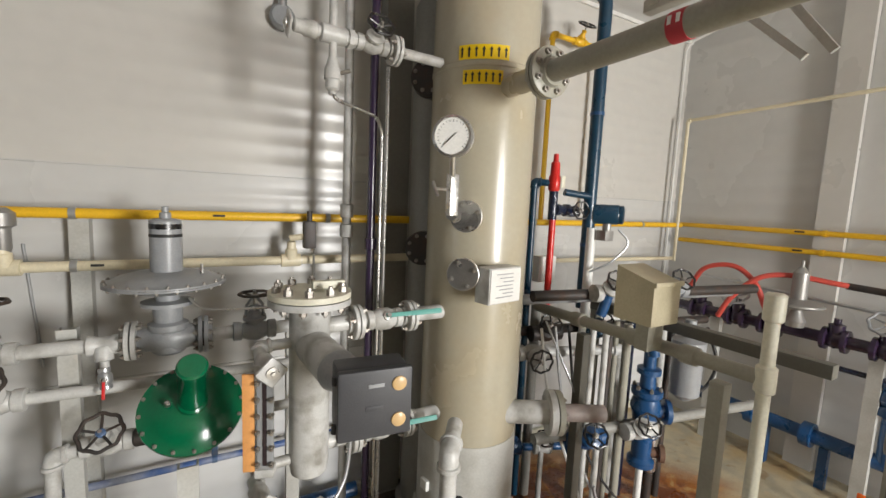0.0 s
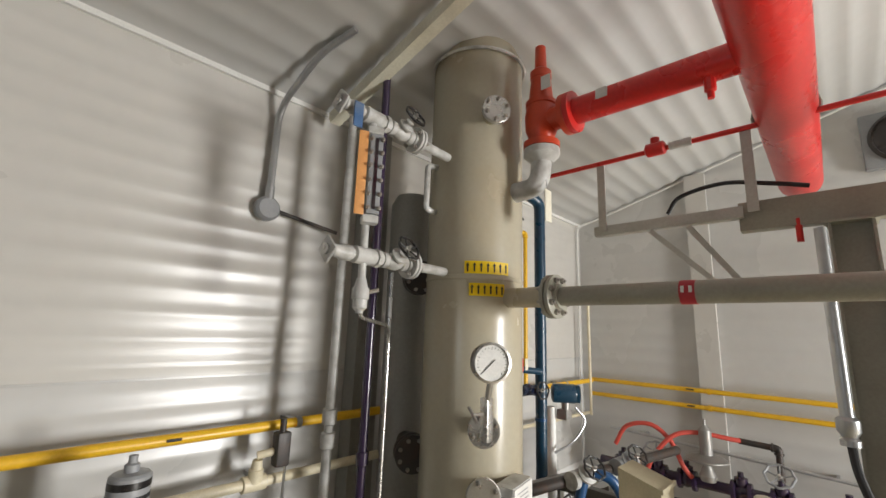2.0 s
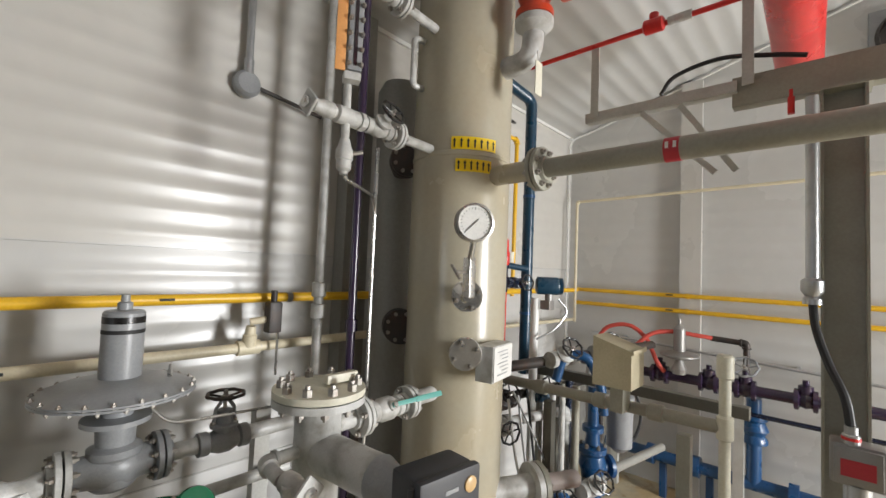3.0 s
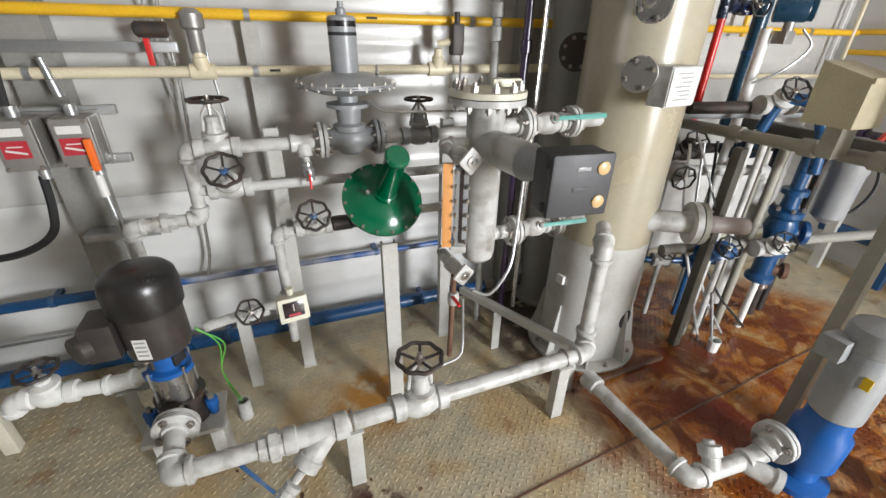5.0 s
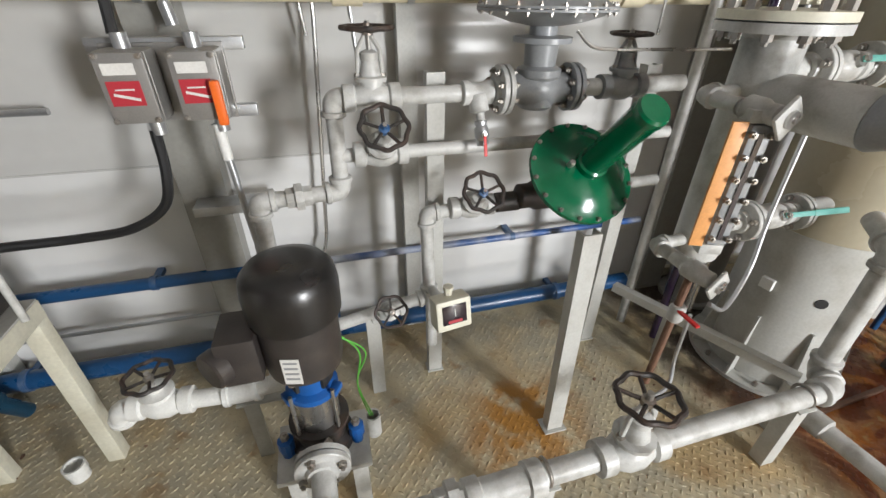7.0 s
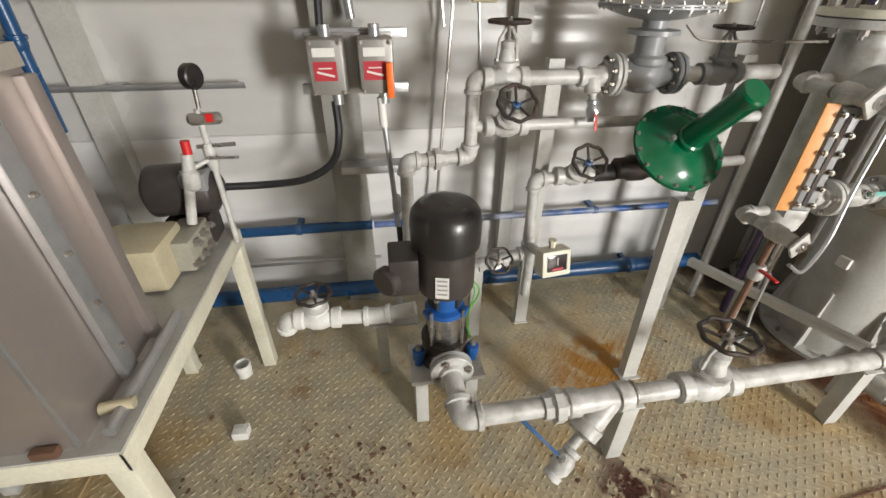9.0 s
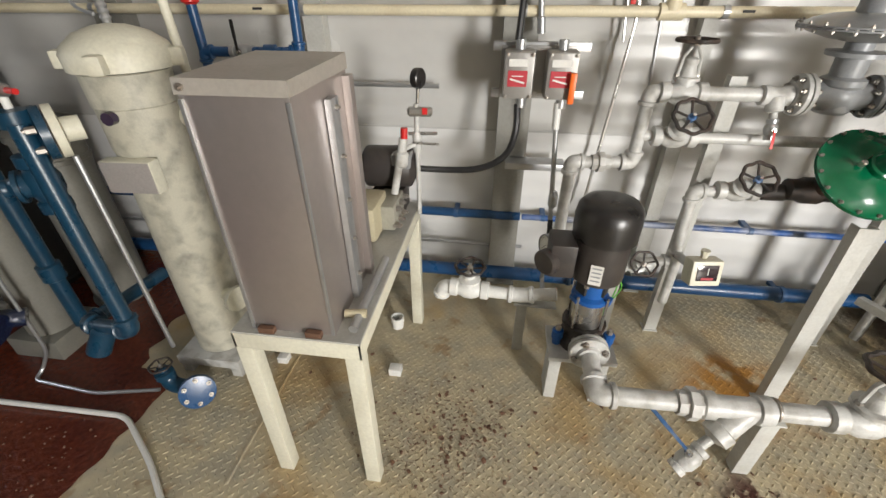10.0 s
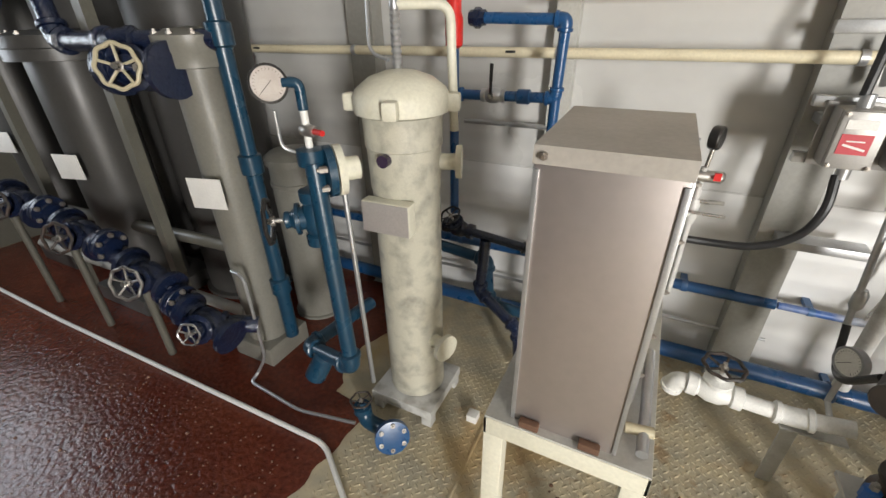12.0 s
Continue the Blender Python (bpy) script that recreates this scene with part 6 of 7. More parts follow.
for y in (1.6, 1.25, 0.62):
    part("flange", spin(B(), [(0.085, -0.03), (0.085, 0.03)], (3.86, y, 0.34), (0, 1, 0), 24), BLUE, bf)
    part("support", box(B(), (3.86, y - 0.1, 0.145), (0.05, 0.05, 0.29)), BLUE, bf)
br = pipe("blue_drop_pipe", [(3.86, 0.86, 0.34), (3.86, 0.86, 1.0)], 0.05, BLUE, "bright blue painted drop pipe with a valve")
part("valve_body", spin(B(), [(0.09, 0.66), (0.09, 0.69), (0.07, 0.72), (0.095, 0.76), (0.07, 0.82), (0.09, 0.84), (0.09, 0.87)], (3.86, 0.86, 0), seg=24), BLUE, br)
t = thing("orange_flag", (3.5, 0.86, 0), "orange marker strip standing on the floor", "marker")
part("strip", box(B(), (3.5, 0.86, 0.13), (0.02, 0.035, 0.26), Matrix(), 0.004), ORANGE_LEVER, t)
pipe("conduit_drop", [(1.885, 0.485, 2.64), (1.885, 0.485, 1.92)], 0.021, GALV, "shiny galvanised conduit on the column")
t = thing("conduit_seal", (1.885, 0.485, 1.83), "grey conduit seal fitting", "fitting")
part("seal", spin(B(), [(0.03, 1.83), (0.03, 1.85), (0.022, 1.86), (0.035, 1.88), (0.035, 1.92), (0.024, 1.93)], (1.885, 0.485, 0), seg=14), GALV, t)
bent("cable", [(1.885, 0.485, 1.85), (1.87, 0.475, 1.74), (1.83, 0.44, 1.62), (1.78, 0.40, 1.52), (1.765, 0.385, 1.42)], 0.014, RUBBER, "thick black cable hanging from the conduit", curve=True)
t = thing("starter_box", (1.77, 0.37, 1.2), "grey cast motor starter box with a red label on the column", "switch")
part("case", box(B(), (1.785, 0.37, 1.305), (0.09, 0.14, 0.14), None, 0.012), ALU, t)
part("cover", box(B(), (1.735, 0.37, 1.305), (0.014, 0.12, 0.12), None, 0.005), ALU, t)
part("label", box(B(), (1.727, 0.37, 1.30), (0.003, 0.085, 0.055)), LABEL_RED, t)
part("hub", spin(B(), [(0.024, 1.37), (0.024, 1.40), (0.018, 1.405), (0.018, 1.43)], (1.765, 0.385, 0), seg=14), GALV, t)
part("red_ring", spin(B(), [(0.026, 1.385), (0.026, 1.395)], (1.765, 0.385, 0), seg=14), RED_LEVER, t)
part("mount", box(B(), (1.86, 0.38, 1.305), (0.08, 0.08, 0.06), None, 0.003), GALV, t)
pipe("conduit_drop", [(1.77, 0.37, 1.24), (1.77, 0.37, 0.0)], 0.036, GALV, "thick galvanised conduit dropping to the floor")

# ---- switches on the wall column ----
SWY = 2.13
t = thing("strut_bracket", (-1.05, 2.3, 1.2), "galvanised strut bracket carrying two switches", "bracket")
part("plate", box(B(), (-1.04, SWY + 0.075, 1.30), (0.31, 0.012, 0.21), None, 0.002), ALU, t)
for z in (1.40, 1.21):
    part("strut", box(B(), (-1.03, SWY + 0.10, z), (0.40, 0.035, 0.035), None, 0.003), GALV, t)
for x in (-1.15, -1.06):
    part("standoff", box(B(), (x, SWY + 0.235, 1.32), (0.03, 0.24, 0.03)), GALV, t)


def switch(x, lever):
    t = thing("motor_switch", (x, SWY, 1.21), "cast explosion-proof switch box with a red label" + (" and orange lever" if lever else ""), "switch", "switches on the bracket")
    case = part("case", box(B(), (x, SWY + 0.02, 1.305), (0.125, 0.09, 0.185), None, 0.014), ALU, t)
    part("cover", box(B(), (x, SWY - 0.034, 1.305), (0.118, 0.022, 0.178), None, 0.006), ALU, t)
    part("upper_label", box(B(), (x - 0.005, SWY - 0.0465, 1.355), (0.075, 0.002, 0.028)), LABEL, t)
    part("red_label", box(B(), (x - 0.005, SWY - 0.0465, 1.295), (0.078, 0.002, 0.062)), LABEL_RED, t)
    part("label_bar", box(B(), (x - 0.005, SWY - 0.048, 1.285), (0.06, 0.002, 0.007), Matrix.Translation((x, 0, 1.285)) @ Matrix.Rotation(0.25, 4, "Y") @ Matrix.Translation((-x, 0, -1.285))), LABEL, t)
    part("label_bar", box(B(), (x - 0.005, SWY - 0.0482, 1.305), (0.045, 0.001, 0.004)), LABEL, t)
    for a in (-1, 1):
        for b in (-1, 1):
            share("bolt", bolt_mesh(0.008), along((x + a * 0.05, SWY - 0.045, 1.305 + b * 0.08), (0, -1, 0)), t)
    part("hub", rod(B(), (x, SWY + 0.02, 1.39), (x, SWY + 0.02, 1.435), 0.02), GALV, t)
    part("lower_hub", rod(B(), (x + 0.02, SWY + 0.02, 1.215), (x + 0.02, SWY + 0.02, 1.17), 0.02), GALV, t)
    if lever:
        part("lever", box(B(), (x + 0.045, SWY - 0.065, 1.265), (0.026, 0.022, 0.12), None, 0.008), ORANGE_LEVER, t, "bright orange lever")
    return t


switch(-1.118, False)
switch(-0.948, True)
bent("cable", [(-1.13, SWY + 0.02, 1.43), (-1.12, 2.18, 1.6), (-1.10, 2.28, 1.95), (-1.12, 2.35, 2.6)], 0.014, RUBBER, "black cable rising from the switch", curve=True)
bent("cable", [(-1.11, SWY + 0.02, 1.18), (-1.11, 2.12, 1.06), (-1.15, 2.13, 0.95), (-1.26, 2.13, 0.885), (-1.42, 2.14, 0.865), (-1.62, 2.1, 0.88), (-1.72, 2.05, 0.88)], 0.015, RUBBER, "thick black cable sagging from switch to motor", curve=True)
t = thing("conduit_drop", (-0.94, SWY + 0.02, 0.6), "galvanised conduit with a white sleeve below the switch", "pipe")
part("straight_pipe", rod(B(), (-0.94, SWY + 0.02, 1.18), (-0.90, 2.12, 0.62), 0.011), GALV, t)
part("sleeve", rod(B(), (-0.94, SWY + 0.02, 1.19), (-0.936, SWY + 0.015, 1.08), 0.016), WHITE, t)
part("seal", spin(B(), [(0.012, 0), (0.022, 0.02), (0.022, 0.07), (0.012, 0.09)], (-0.902, 2.13, 0.70), (0, 0, 1), 12), GALV, t)
part("flex", tube(B(), smooth_path([(-0.90, 2.12, 0.64), (-0.90, 2.05, 0.5), (-0.93, 1.9, 0.55), (-0.93, 1.75, 0.70)]), 0.013, 10), RUBBER, t)
t = thing("wall_strut", (-1.0, 2.3, 0.8), "galvanised strut arm on the wall column", "bracket")
part("strut", box(B(), (-0.99, 2.37, 0.83), (0.30, 0.10, 0.035), None, 0.003), GALV, t)
bent("tubing", [(-0.64, 2.46, 1.9), (-0.62, 2.44, 1.48), (-0.69, 2.44, 0.6), (-0.72, 2.42, 0.5)], 0.008, STAINLESS, "thin stainless tube on the wall", bend=0.05)
bent("tubing", [(-0.70, 2.46, 1.85), (-0.655, 2.45, 1.4)], 0.006, STAINLESS, "thin stainless tube beside another", bend=0.05)
bent("tubing", [(-0.50, 2.524, 1.60), (-0.46, 2.522, 1.05)], 0.006, GALV, "thin hanging tube on the wall", bend=0.05)
t = thing("rail_strut", (-0.9, 2.4, 1.62), "galvanised strut with a small red-lever valve on the wall", "bracket")
part("strut", box(B(), (-0.9, 2.40, 1.615), (0.62, 0.04, 0.04), None, 0.003), GALV, t)
part("valve", spin(B(), [(0.02, -0.06), (0.03, -0.05), (0.03, 0.05), (0.02, 0.06)], (-0.66, 2.34, 1.68), (1, 0, 0), 12), DARK_IRON, t)
part("lever", box(B(), (-0.68, 2.31, 1.60), (0.022, 0.012, 0.10), None, 0.004), RED_LEVER, t)
part("filter", spin(B(), [(0.022, 1.58), (0.03, 1.60), (0.03, 1.68), (0.045, 1.69), (0.045, 1.74), (0.02, 1.76)], (-0.51, 2.35, 0), seg=16), ALU, t)
part("connector", spin(B(), [(0.018, 0), (0.018, 0.06), (0.013, 0.065), (0.013, 0.14)], (-1.03, 2.33, 1.44), (-0.12, 0, 1), 14), GALV, t)
t = thing("small_positioner", (0.63, 2.30, 1.62), "dark small instrument cluster on the cream pipe", "instrument")
part("body", box(B(), (0.64, 2.30, 1.66), (0.06, 0.06, 0.14), None, 0.01), DARK_IRON, t)
part("cap", rod(B(), (0.64, 2.30, 1.73), (0.64, 2.30, 1.78), 0.014), DARK_IRON, t)
part("arm", rod(B(), (0.55, 2.33, 1.64), (0.62, 2.31, 1.65), 0.016), CREAM_PIPE, t)
part("drain", rod(B(), (0.66, 2.29, 1.59), (0.66, 2.29, 1.40), 0.006, seg=8), STAINLESS, t)

# white globe valve line beside the pump
t = pipe("white_valve_line", [(-1.41, 1.90, 0.30), (-1.40, 1.89, 0.355), (-1.02, 1.86, 0.36), (-0.86, 1.84, 0.40)], 0.030, WHITE, "white painted lagged pipe near the floor")
gate_valve((-1.27, 1.88, 0.36), (1, -0.07, 0), (0, -0.05, 1), 0.030, WHITE, DARK_IRON, 0.068, 0.135, "white painted valve with a rusty handwheel", yoke=False)
t = thing("pipe_bracket", (-1.03, 1.88, 0), "dark flat steel bracket under the white pipe", "support")
part("post", box(B(), (-1.01, 1.86, 0.155), (0.05, 0.012, 0.31), Matrix(), 0.002), STEEL_GREY, t)
part("arm", box(B(), (-0.95, 1.86, 0.315), (0.2, 0.05, 0.01), Matrix(), 0.002), STEEL_GREY, t)
gauge((-0.93, 1.93, 0.605), (-0.9, -0.45, 0.1), 0.055, "grey-backed pressure gauge beside the pump", GREY_DARK)
t = thing("gauge_riser", (-0.93, 1.84, 0.36), "thin pipe under the pump gauge", "pipe")
part("riser", tube(B(), [(-0.92, 1.85, 0.38), (-0.925, 1.93, 0.42), (-0.925, 1.93, 0.56)], 0.010, 10), GALV, t)
for k in range(2):
    bent("earth_wire", [(-0.68, 1.78, 0.62 - 0.01 * k), (-0.62 + 0.02 * k, 1.80, 0.50), (-0.64, 1.82, 0.32 + 0.02 * k), (-0.61 + 0.01 * k, 1.84, 0.12)], 0.003, GREEN_WIRE, "green earth wire hanging beside the pump", curve=True, seg=6)
t = thing("floor_stub", (-0.61, 1.84, 0), "short grey pipe stub standing on the floor", "pipe")
part("stub", spin(B(), [(0.03, 0), (0.03, 0.11), (0.024, 0.11), (0.024, 0.02), (0, 0.02)], (-0.60, 1.85, 0), seg=16), GREY, t)


def floor_stub(x, y, h=0.07, tilt=0.0):
    t = thing("floor_stub", (x, y, 0), "short white plastic drain stub on the floor", "pipe", "floor drain stubs")
    part("stub", spin(B(), [(0.032, 0), (0.032, h * 0.5), (0.036, h * 0.52), (0.036, h), (0.029, h), (0.028, 0.01), (0, 0.01)], (x, y, 0), (tilt, 0, 1), 18), WHITE, t)


floor_stub(-1.665, 1.945)
t = thing("floor_block", (-1.60, 1.60, 0), "small white square block on the floor", "block")
part("block", box(B(), (-1.60, 1.62, 0.02), (0.06, 0.05, 0.04), Matrix(), 0.004), WHITE, t)
t = thing("floor_block", (-2.18, 1.62, 0), "small white square block on the floor", "block")
part("block", box(B(), (-2.18, 1.62, 0.02), (0.05, 0.05, 0.04), Matrix(), 0.004), WHITE, t)

# ---- stand with sheet steel cabinet ----
SX0, SX1, SY0, SY1, SZ = -1.94, -1.532, 1.085, 2.03, 0.732
t = thing("equipment_stand", (-1.76, 1.55, 0), "cream painted angle-iron equipment stand", "stand")
for x in (SX0 + 0.028, SX1 - 0.028):
    for y in (SY0 + 0.025, SY1 - 0.025):
        leg = part("leg", box(B(), (x, y, SZ / 2 - 0.03), (0.055, 0.05, SZ - 0.06), None, 0.003), PALE_CREAM, t)
for y in (SY0 + 0.004, SY1 - 0.004):
    part("cross_rail", box(B(), ((SX0 + SX1) / 2, y, SZ - 0.03), (SX1 - SX0, 0.008, 0.06), None, 0.001), PALE_CREAM, t)
for x in (SX0 + 0.004, SX1 - 0.004):
    part("side_rail", box(B(), (x, (SY0 + SY1) / 2, SZ - 0.03), (0.008, SY1 - SY0, 0.06), None, 0.001), PALE_CREAM, t)
part("deck", box(B(), ((SX0 + SX1) / 2, (SY0 + SY1) / 2, SZ + 0.002), (SX1 - SX0 - 0.004, SY1 - SY0 - 0.004, 0.008)), STEEL_GREY, t)
part("edge_pipe", rod(B(), (SX1 - 0.03, 1.50, SZ + 0.03), (SX1 - 0.03, 1.12, SZ + 0.03), 0.014), GALV, t)

t = thing("sheet_cabinet", (-1.74, 1.28, SZ), "tall brushed sheet-steel belt guard cabinet on the stand", "cabinet")
bx0, bx1, by0, by1, bz0, bz1 = -1.873, -1.616, 1.11, 1.46, SZ + 0.006, 1.457
body = part("body", box(B(), ((bx0 + bx1) / 2, (by0 + by1) / 2, (bz0 + bz1 - 0.02) / 2), (bx1 - bx0, by1 - by0, bz1 - bz0 - 0.02), None, 0.003), SHEET, t)
for x in (bx0 + 0.004, bx1 - 0.004):
    part("corner_trim", box(B(), (x, by0 - 0.002, (bz0 + bz1) / 2 - 0.02), (0.010, 0.006, bz1 - bz0 - 0.05), None, 0.001), GALV, t)
bm = B()
vs = [bm.verts.new(q) for q in ((bx0 - 0.003, by0 - 0.008, bz1 - 0.034), (bx1 + 0.003, by0 - 0.008, bz1 - 0.034), (bx1 + 0.003, by1 + 0.006, bz1 - 0.034), (bx0 - 0.003, by1 + 0.006, bz1 - 0.034), (bx0 - 0.003, by0 - 0.004, bz1), (bx1 + 0.003, by0 - 0.004, bz1), (bx1 + 0.003, by1 + 0.006, bz1 + 0.008), (bx0 - 0.003, by1 + 0.006, bz1 + 0.008))]
for q in ((0, 1, 5, 4), (1, 2, 6, 5), (2, 3, 7, 6), (3, 0, 4, 7), (4, 5, 6, 7), (3, 2, 1, 0)):
    bm.faces.new([vs[i] for i in q])
lid = part("lid", bm, material("worn_lid_steel", (0.42, 0.39, 0.35), 0.5, 0.2, 0.4, (0.28, 0.25, 0.21), 0.05, 6), t)
share("bolt", bolt_mesh(0.008), along((bx0 + 0.018, by0 - 0.008, bz1 - 0.018), (0, -1, 0)), t)
part("side_flange", box(B(), (bx1 + 0.012, by1 - 0.16, (bz0 + bz1) / 2 - 0.03), (0.02, 0.05, bz1 - bz0 - 0.09), None, 0.003), GALV, t)
part("back_flange", box(B(), (bx1 + 0.010, by1 - 0.02, (bz0 + bz1) / 2 - 0.02), (0.024, 0.035, bz1 - bz0 - 0.05), None, 0.003), SHEET, t)
for k in range(5):
    share("bolt", bolt_mesh(0.007), along((bx1 + 0.023, by1 - 0.16, bz0 + 0.1 + 0.13 * k), (1, 0, 0)), t)
for x in (bx0 + 0.05, bx1 - 0.06):
    part("rusty_clip", box(B(), (x, by0 - 0.012, bz0 + 0.012), (0.05, 0.02, 0.022), None, 0.004), RUSTY, t)
t = thing("side_lug", (bx1 + 0.03, 1.2, SZ + 0.03), "small brass hinge lug on the stand edge", "lug")
part("lug", rod(B(), (bx1 + 0.01, 1.18, SZ + 0.035), (bx1 + 0.075, 1.19, SZ + 0.035), 0.014), TAN_BOX, t)

# plunger pump behind the cabinet
t = thing("plunger_pump", (-1.75, 1.78, SZ), "cream plunger pump head with valves on the stand", "pump")
part("frame", box(B(), (-1.73, 1.72, SZ + 0.09), (0.20, 0.2, 0.15), None, 0.02), TAN_BOX, t)
part("fluid_end", box(B(), (-1.62, 1.80, SZ + 0.08), (0.09, 0.18, 0.11), None, 0.012), OLIVE, t)
for k in range(6):
    share("bolt", bolt_mesh(0.013), along((-1.568, 1.72 + 0.03 * k, SZ + 0.05 + 0.06 * (k % 2)), (1, 0, 0)), t)
part("discharge", rod(B(), (-1.60, 1.83, SZ + 0.14), (-1.56, 1.86, SZ + 0.36), 0.016), GREY, t)
part("relief_body", spin(B(), [(0.016, 0), (0.026, 0.01), (0.026, 0.06), (0.018, 0.07), (0.018, 0.12)], (-1.57, 1.85, SZ + 0.25), (0.1, 0.1, 1), 14), GREY, t)
part("red_cap", rod(B(), (-1.555, 1.862, SZ + 0.36), (-1.553, 1.864, SZ + 0.41), 0.014), RED_LEVER, t)
t = thing("black_motor", (-1.65, 2.05, SZ + 0.02), "black electric motor behind the cabinet", "motor")
part("body", spin(B(), [(0.05, -0.12), (0.085, -0.1), (0.09, -0.09), (0.09, 0.09), (0.085, 0.1), (0.03, 0.13)], (-1.65, 1.96, SZ + 0.21), (1, 0.1, 0), 26), BLACK_WORN, t)
part("foot", box(B(), (-1.65, 1.96, SZ + 0.065), (0.14, 0.12, 0.11), None, 0.004), BLACK_WORN, t)
part("terminal_box", box(B(), (-1.58, 1.92, SZ + 0.26), (0.08, 0.08, 0.06), None, 0.006), GREY_DARK, t)
t = thing("gauge_tree", (-1.53, 1.93, SZ), "pipe tree with a black-cased gauge and small valves", "instrument")
part("post", rod(B(), (-1.515, 1.93, SZ), (-1.515, 1.93, 1.22), 0.010), GREY, t)
part("gauge_case", spin(B(), [(0.035, -0.015), (0.038, -0.01), (0.038, 0.012), (0.034, 0.016), (0, 0.016)], (-1.505, 1.935, 1.315), (0.9, -0.35, 0), 22), BLACK, t)
part("gauge_stem", rod(B(), (-1.51, 1.935, 1.22), (-1.506, 1.935, 1.285), 0.007), STAINLESS, t)
part("valve_body", spin(B(), [(0.012, -0.05), (0.02, -0.04), (0.02, 0.04), (0.012, 0.05)], (-1.50, 1.93, 1.19), (1, 0.1, 0), 12), STAINLESS, t)
part("red_tag", box(B(), (-1.475, 1.90, 1.20), (0.02, 0.008, 0.025)), RED_LEVER, t)
part("arm", rod(B(), (-1.55, 1.93, 1.10), (-1.43, 1.93, 1.105), 0.007), STAINLESS, t)
part("arm", rod(B(), (-1.52, 1.90, 1.07), (-1.42, 1.90, 1.07), 0.005), STAINLESS, t)
part("tie", rod(B(), (-1.60, 1.87, SZ + 0.3), (-1.52, 1.92, 1.06), 0.009), GREY, t)
part("strainer", spin(B(), [(0.014, 0), (0.02, 0.02), (0.02, 0.07), (0.014, 0.09)], (-1.515, 1.93, 1.02), (0, 0, 1), 12), GREY, t)
wall_pipe("strut_rail", 1.185, 2.45, 0.012, -2.6, -1.5, GALV, "thin galvanised rail on the wall", (-2.0,))

# ---- blue loop on the wall ----
bl = pipe("blue_loop", [(-2.51, 2.13, 0.8), (-2.51, 2.13, 1.368), (-2.07, 2.15, 1.37), (-2.06, 2.15, 1.65), (-2.40, 2.14, 1.66)], 0.021, BLUE, "blue painted pipe loop with a bypass valve")
part("drop", rod(B(), (-2.07, 2.15, 1.37), (-2.075, 2.15, 1.1), 0.021), BLUE, bl)
part("riser", rod(B(), (-2.51, 2.13, 1.36), (-2.51, 2.13, 1.56), 0.021), BLUE, bl)
collar(bl, (-2.2, 2.145, 1.37), (1, 0.04, 0), 0.022, BLUE)
union(bl, (-2.41, 2.14, 1.66), (1, 0, 0), 0.022, NAVY)
ball_valve((-2.33, 2.14, 1.369), (1, 0.04, 0), (0.02, 0, 1), (0, -1, 0.1), 0.018, GALV, BLACK, 0.13, "bypass ball valve with a black lever")
t = thing("small_relief_valve", (-2.51, 2.13, 1.55), "red relief valve on the blue pipe loop", "valve")
part("body", spin(B(), [(0.022, 1.55), (0.036, 1.56), (0.038, 1.66), (0.03, 1.68), (0.03, 1.82), (0.016, 1.83), (0.014, 1.88), (0, 1.885)], (-2.51, 2.13, 0), seg=16), RED, t)

# ---- cartridge filter vessel ----
FX, FY = -2.49, 1.655
t = thing("filter_vessel", (FX, FY, 0), "weathered cream filter vessel with a domed bolted lid", "vessel")
part("shell", spin(B(), [(0.128, 0.11), (0.128, 1.10), (0.132, 1.11), (0.135, 1.26), (0.14, 1.265), (0.14, 1.285), (0.142, 1.37), (0.148, 1.375)], (FX, FY, 0), seg=40), material("weathered_cream", (0.52, 0.50, 0.41), 0.5, 0, 0.75, (0.22, 0.21, 0.18), 0.3, 16), t)
part("lid", spin(B(), [(0.15, 1.378), (0.165, 1.38), (0.168, 1.43), (0.155, 1.455), (0.11, 1.49), (0.05, 1.51), (0, 1.515)], (FX, FY, 0), seg=40), PALE_CREAM, t)
for k in range(4):
    a = radians(20 + 90 * k)
    part("lid_clamp", box(B(), (FX + 0.175 * math.cos(a), FY + 0.175 * math.sin(a), 1.41), (0.06, 0.05, 0.06), Matrix.Translation((FX + 0.175 * math.cos(a), FY + 0.175 * math.sin(a), 0)) @ Matrix.Rotation(a, 4, "Z") @ Matrix.Translation((-FX - 0.175 * math.cos(a), -FY - 0.175 * math.sin(a), 0)), 0.012), PALE_CREAM, t)
part("davit_screw", spin(B(), [(0.014, 1.51)] + [(0.014 + 0.004 * (k % 2), 1.52 + 0.009 * k) for k in range(20)] + [(0.012, 1.72)], (FX - 0.02, FY + 0.02, 0), seg=12), GALV, t)
part("davit_arm", tube(B(), rounded([(FX - 0.03, FY + 0.02, 1.70), (FX + 0.14, FY + 0.10, 1.70), (FX + 0.15, FY + 0.11, 1.30)], 0.05), 0.016, 12), PALE_CREAM, t)
part("lid_handle", tube(B(), rounded([(FX - 0.12, FY + 0.02, 1.80), (FX - 0.13, FY + 0.02, 1.56), (FX - 0.04, FY + 0.0, 1.54)], 0.04), 0.006, 8), GALV, t)
part("base_frame", box(B(), (FX, FY - 0.01, 0.08), (0.32, 0.32, 0.05), None, 0.004), GREY, t)
for sx in (-1, 1):
    for sy in (-1, 1):
        part("foot", box(B(), (FX + sx * 0.13, FY - 0.01 + sy * 0.13, 0.03), (0.05, 0.05, 0.06), None, 0.002), GREY, t)
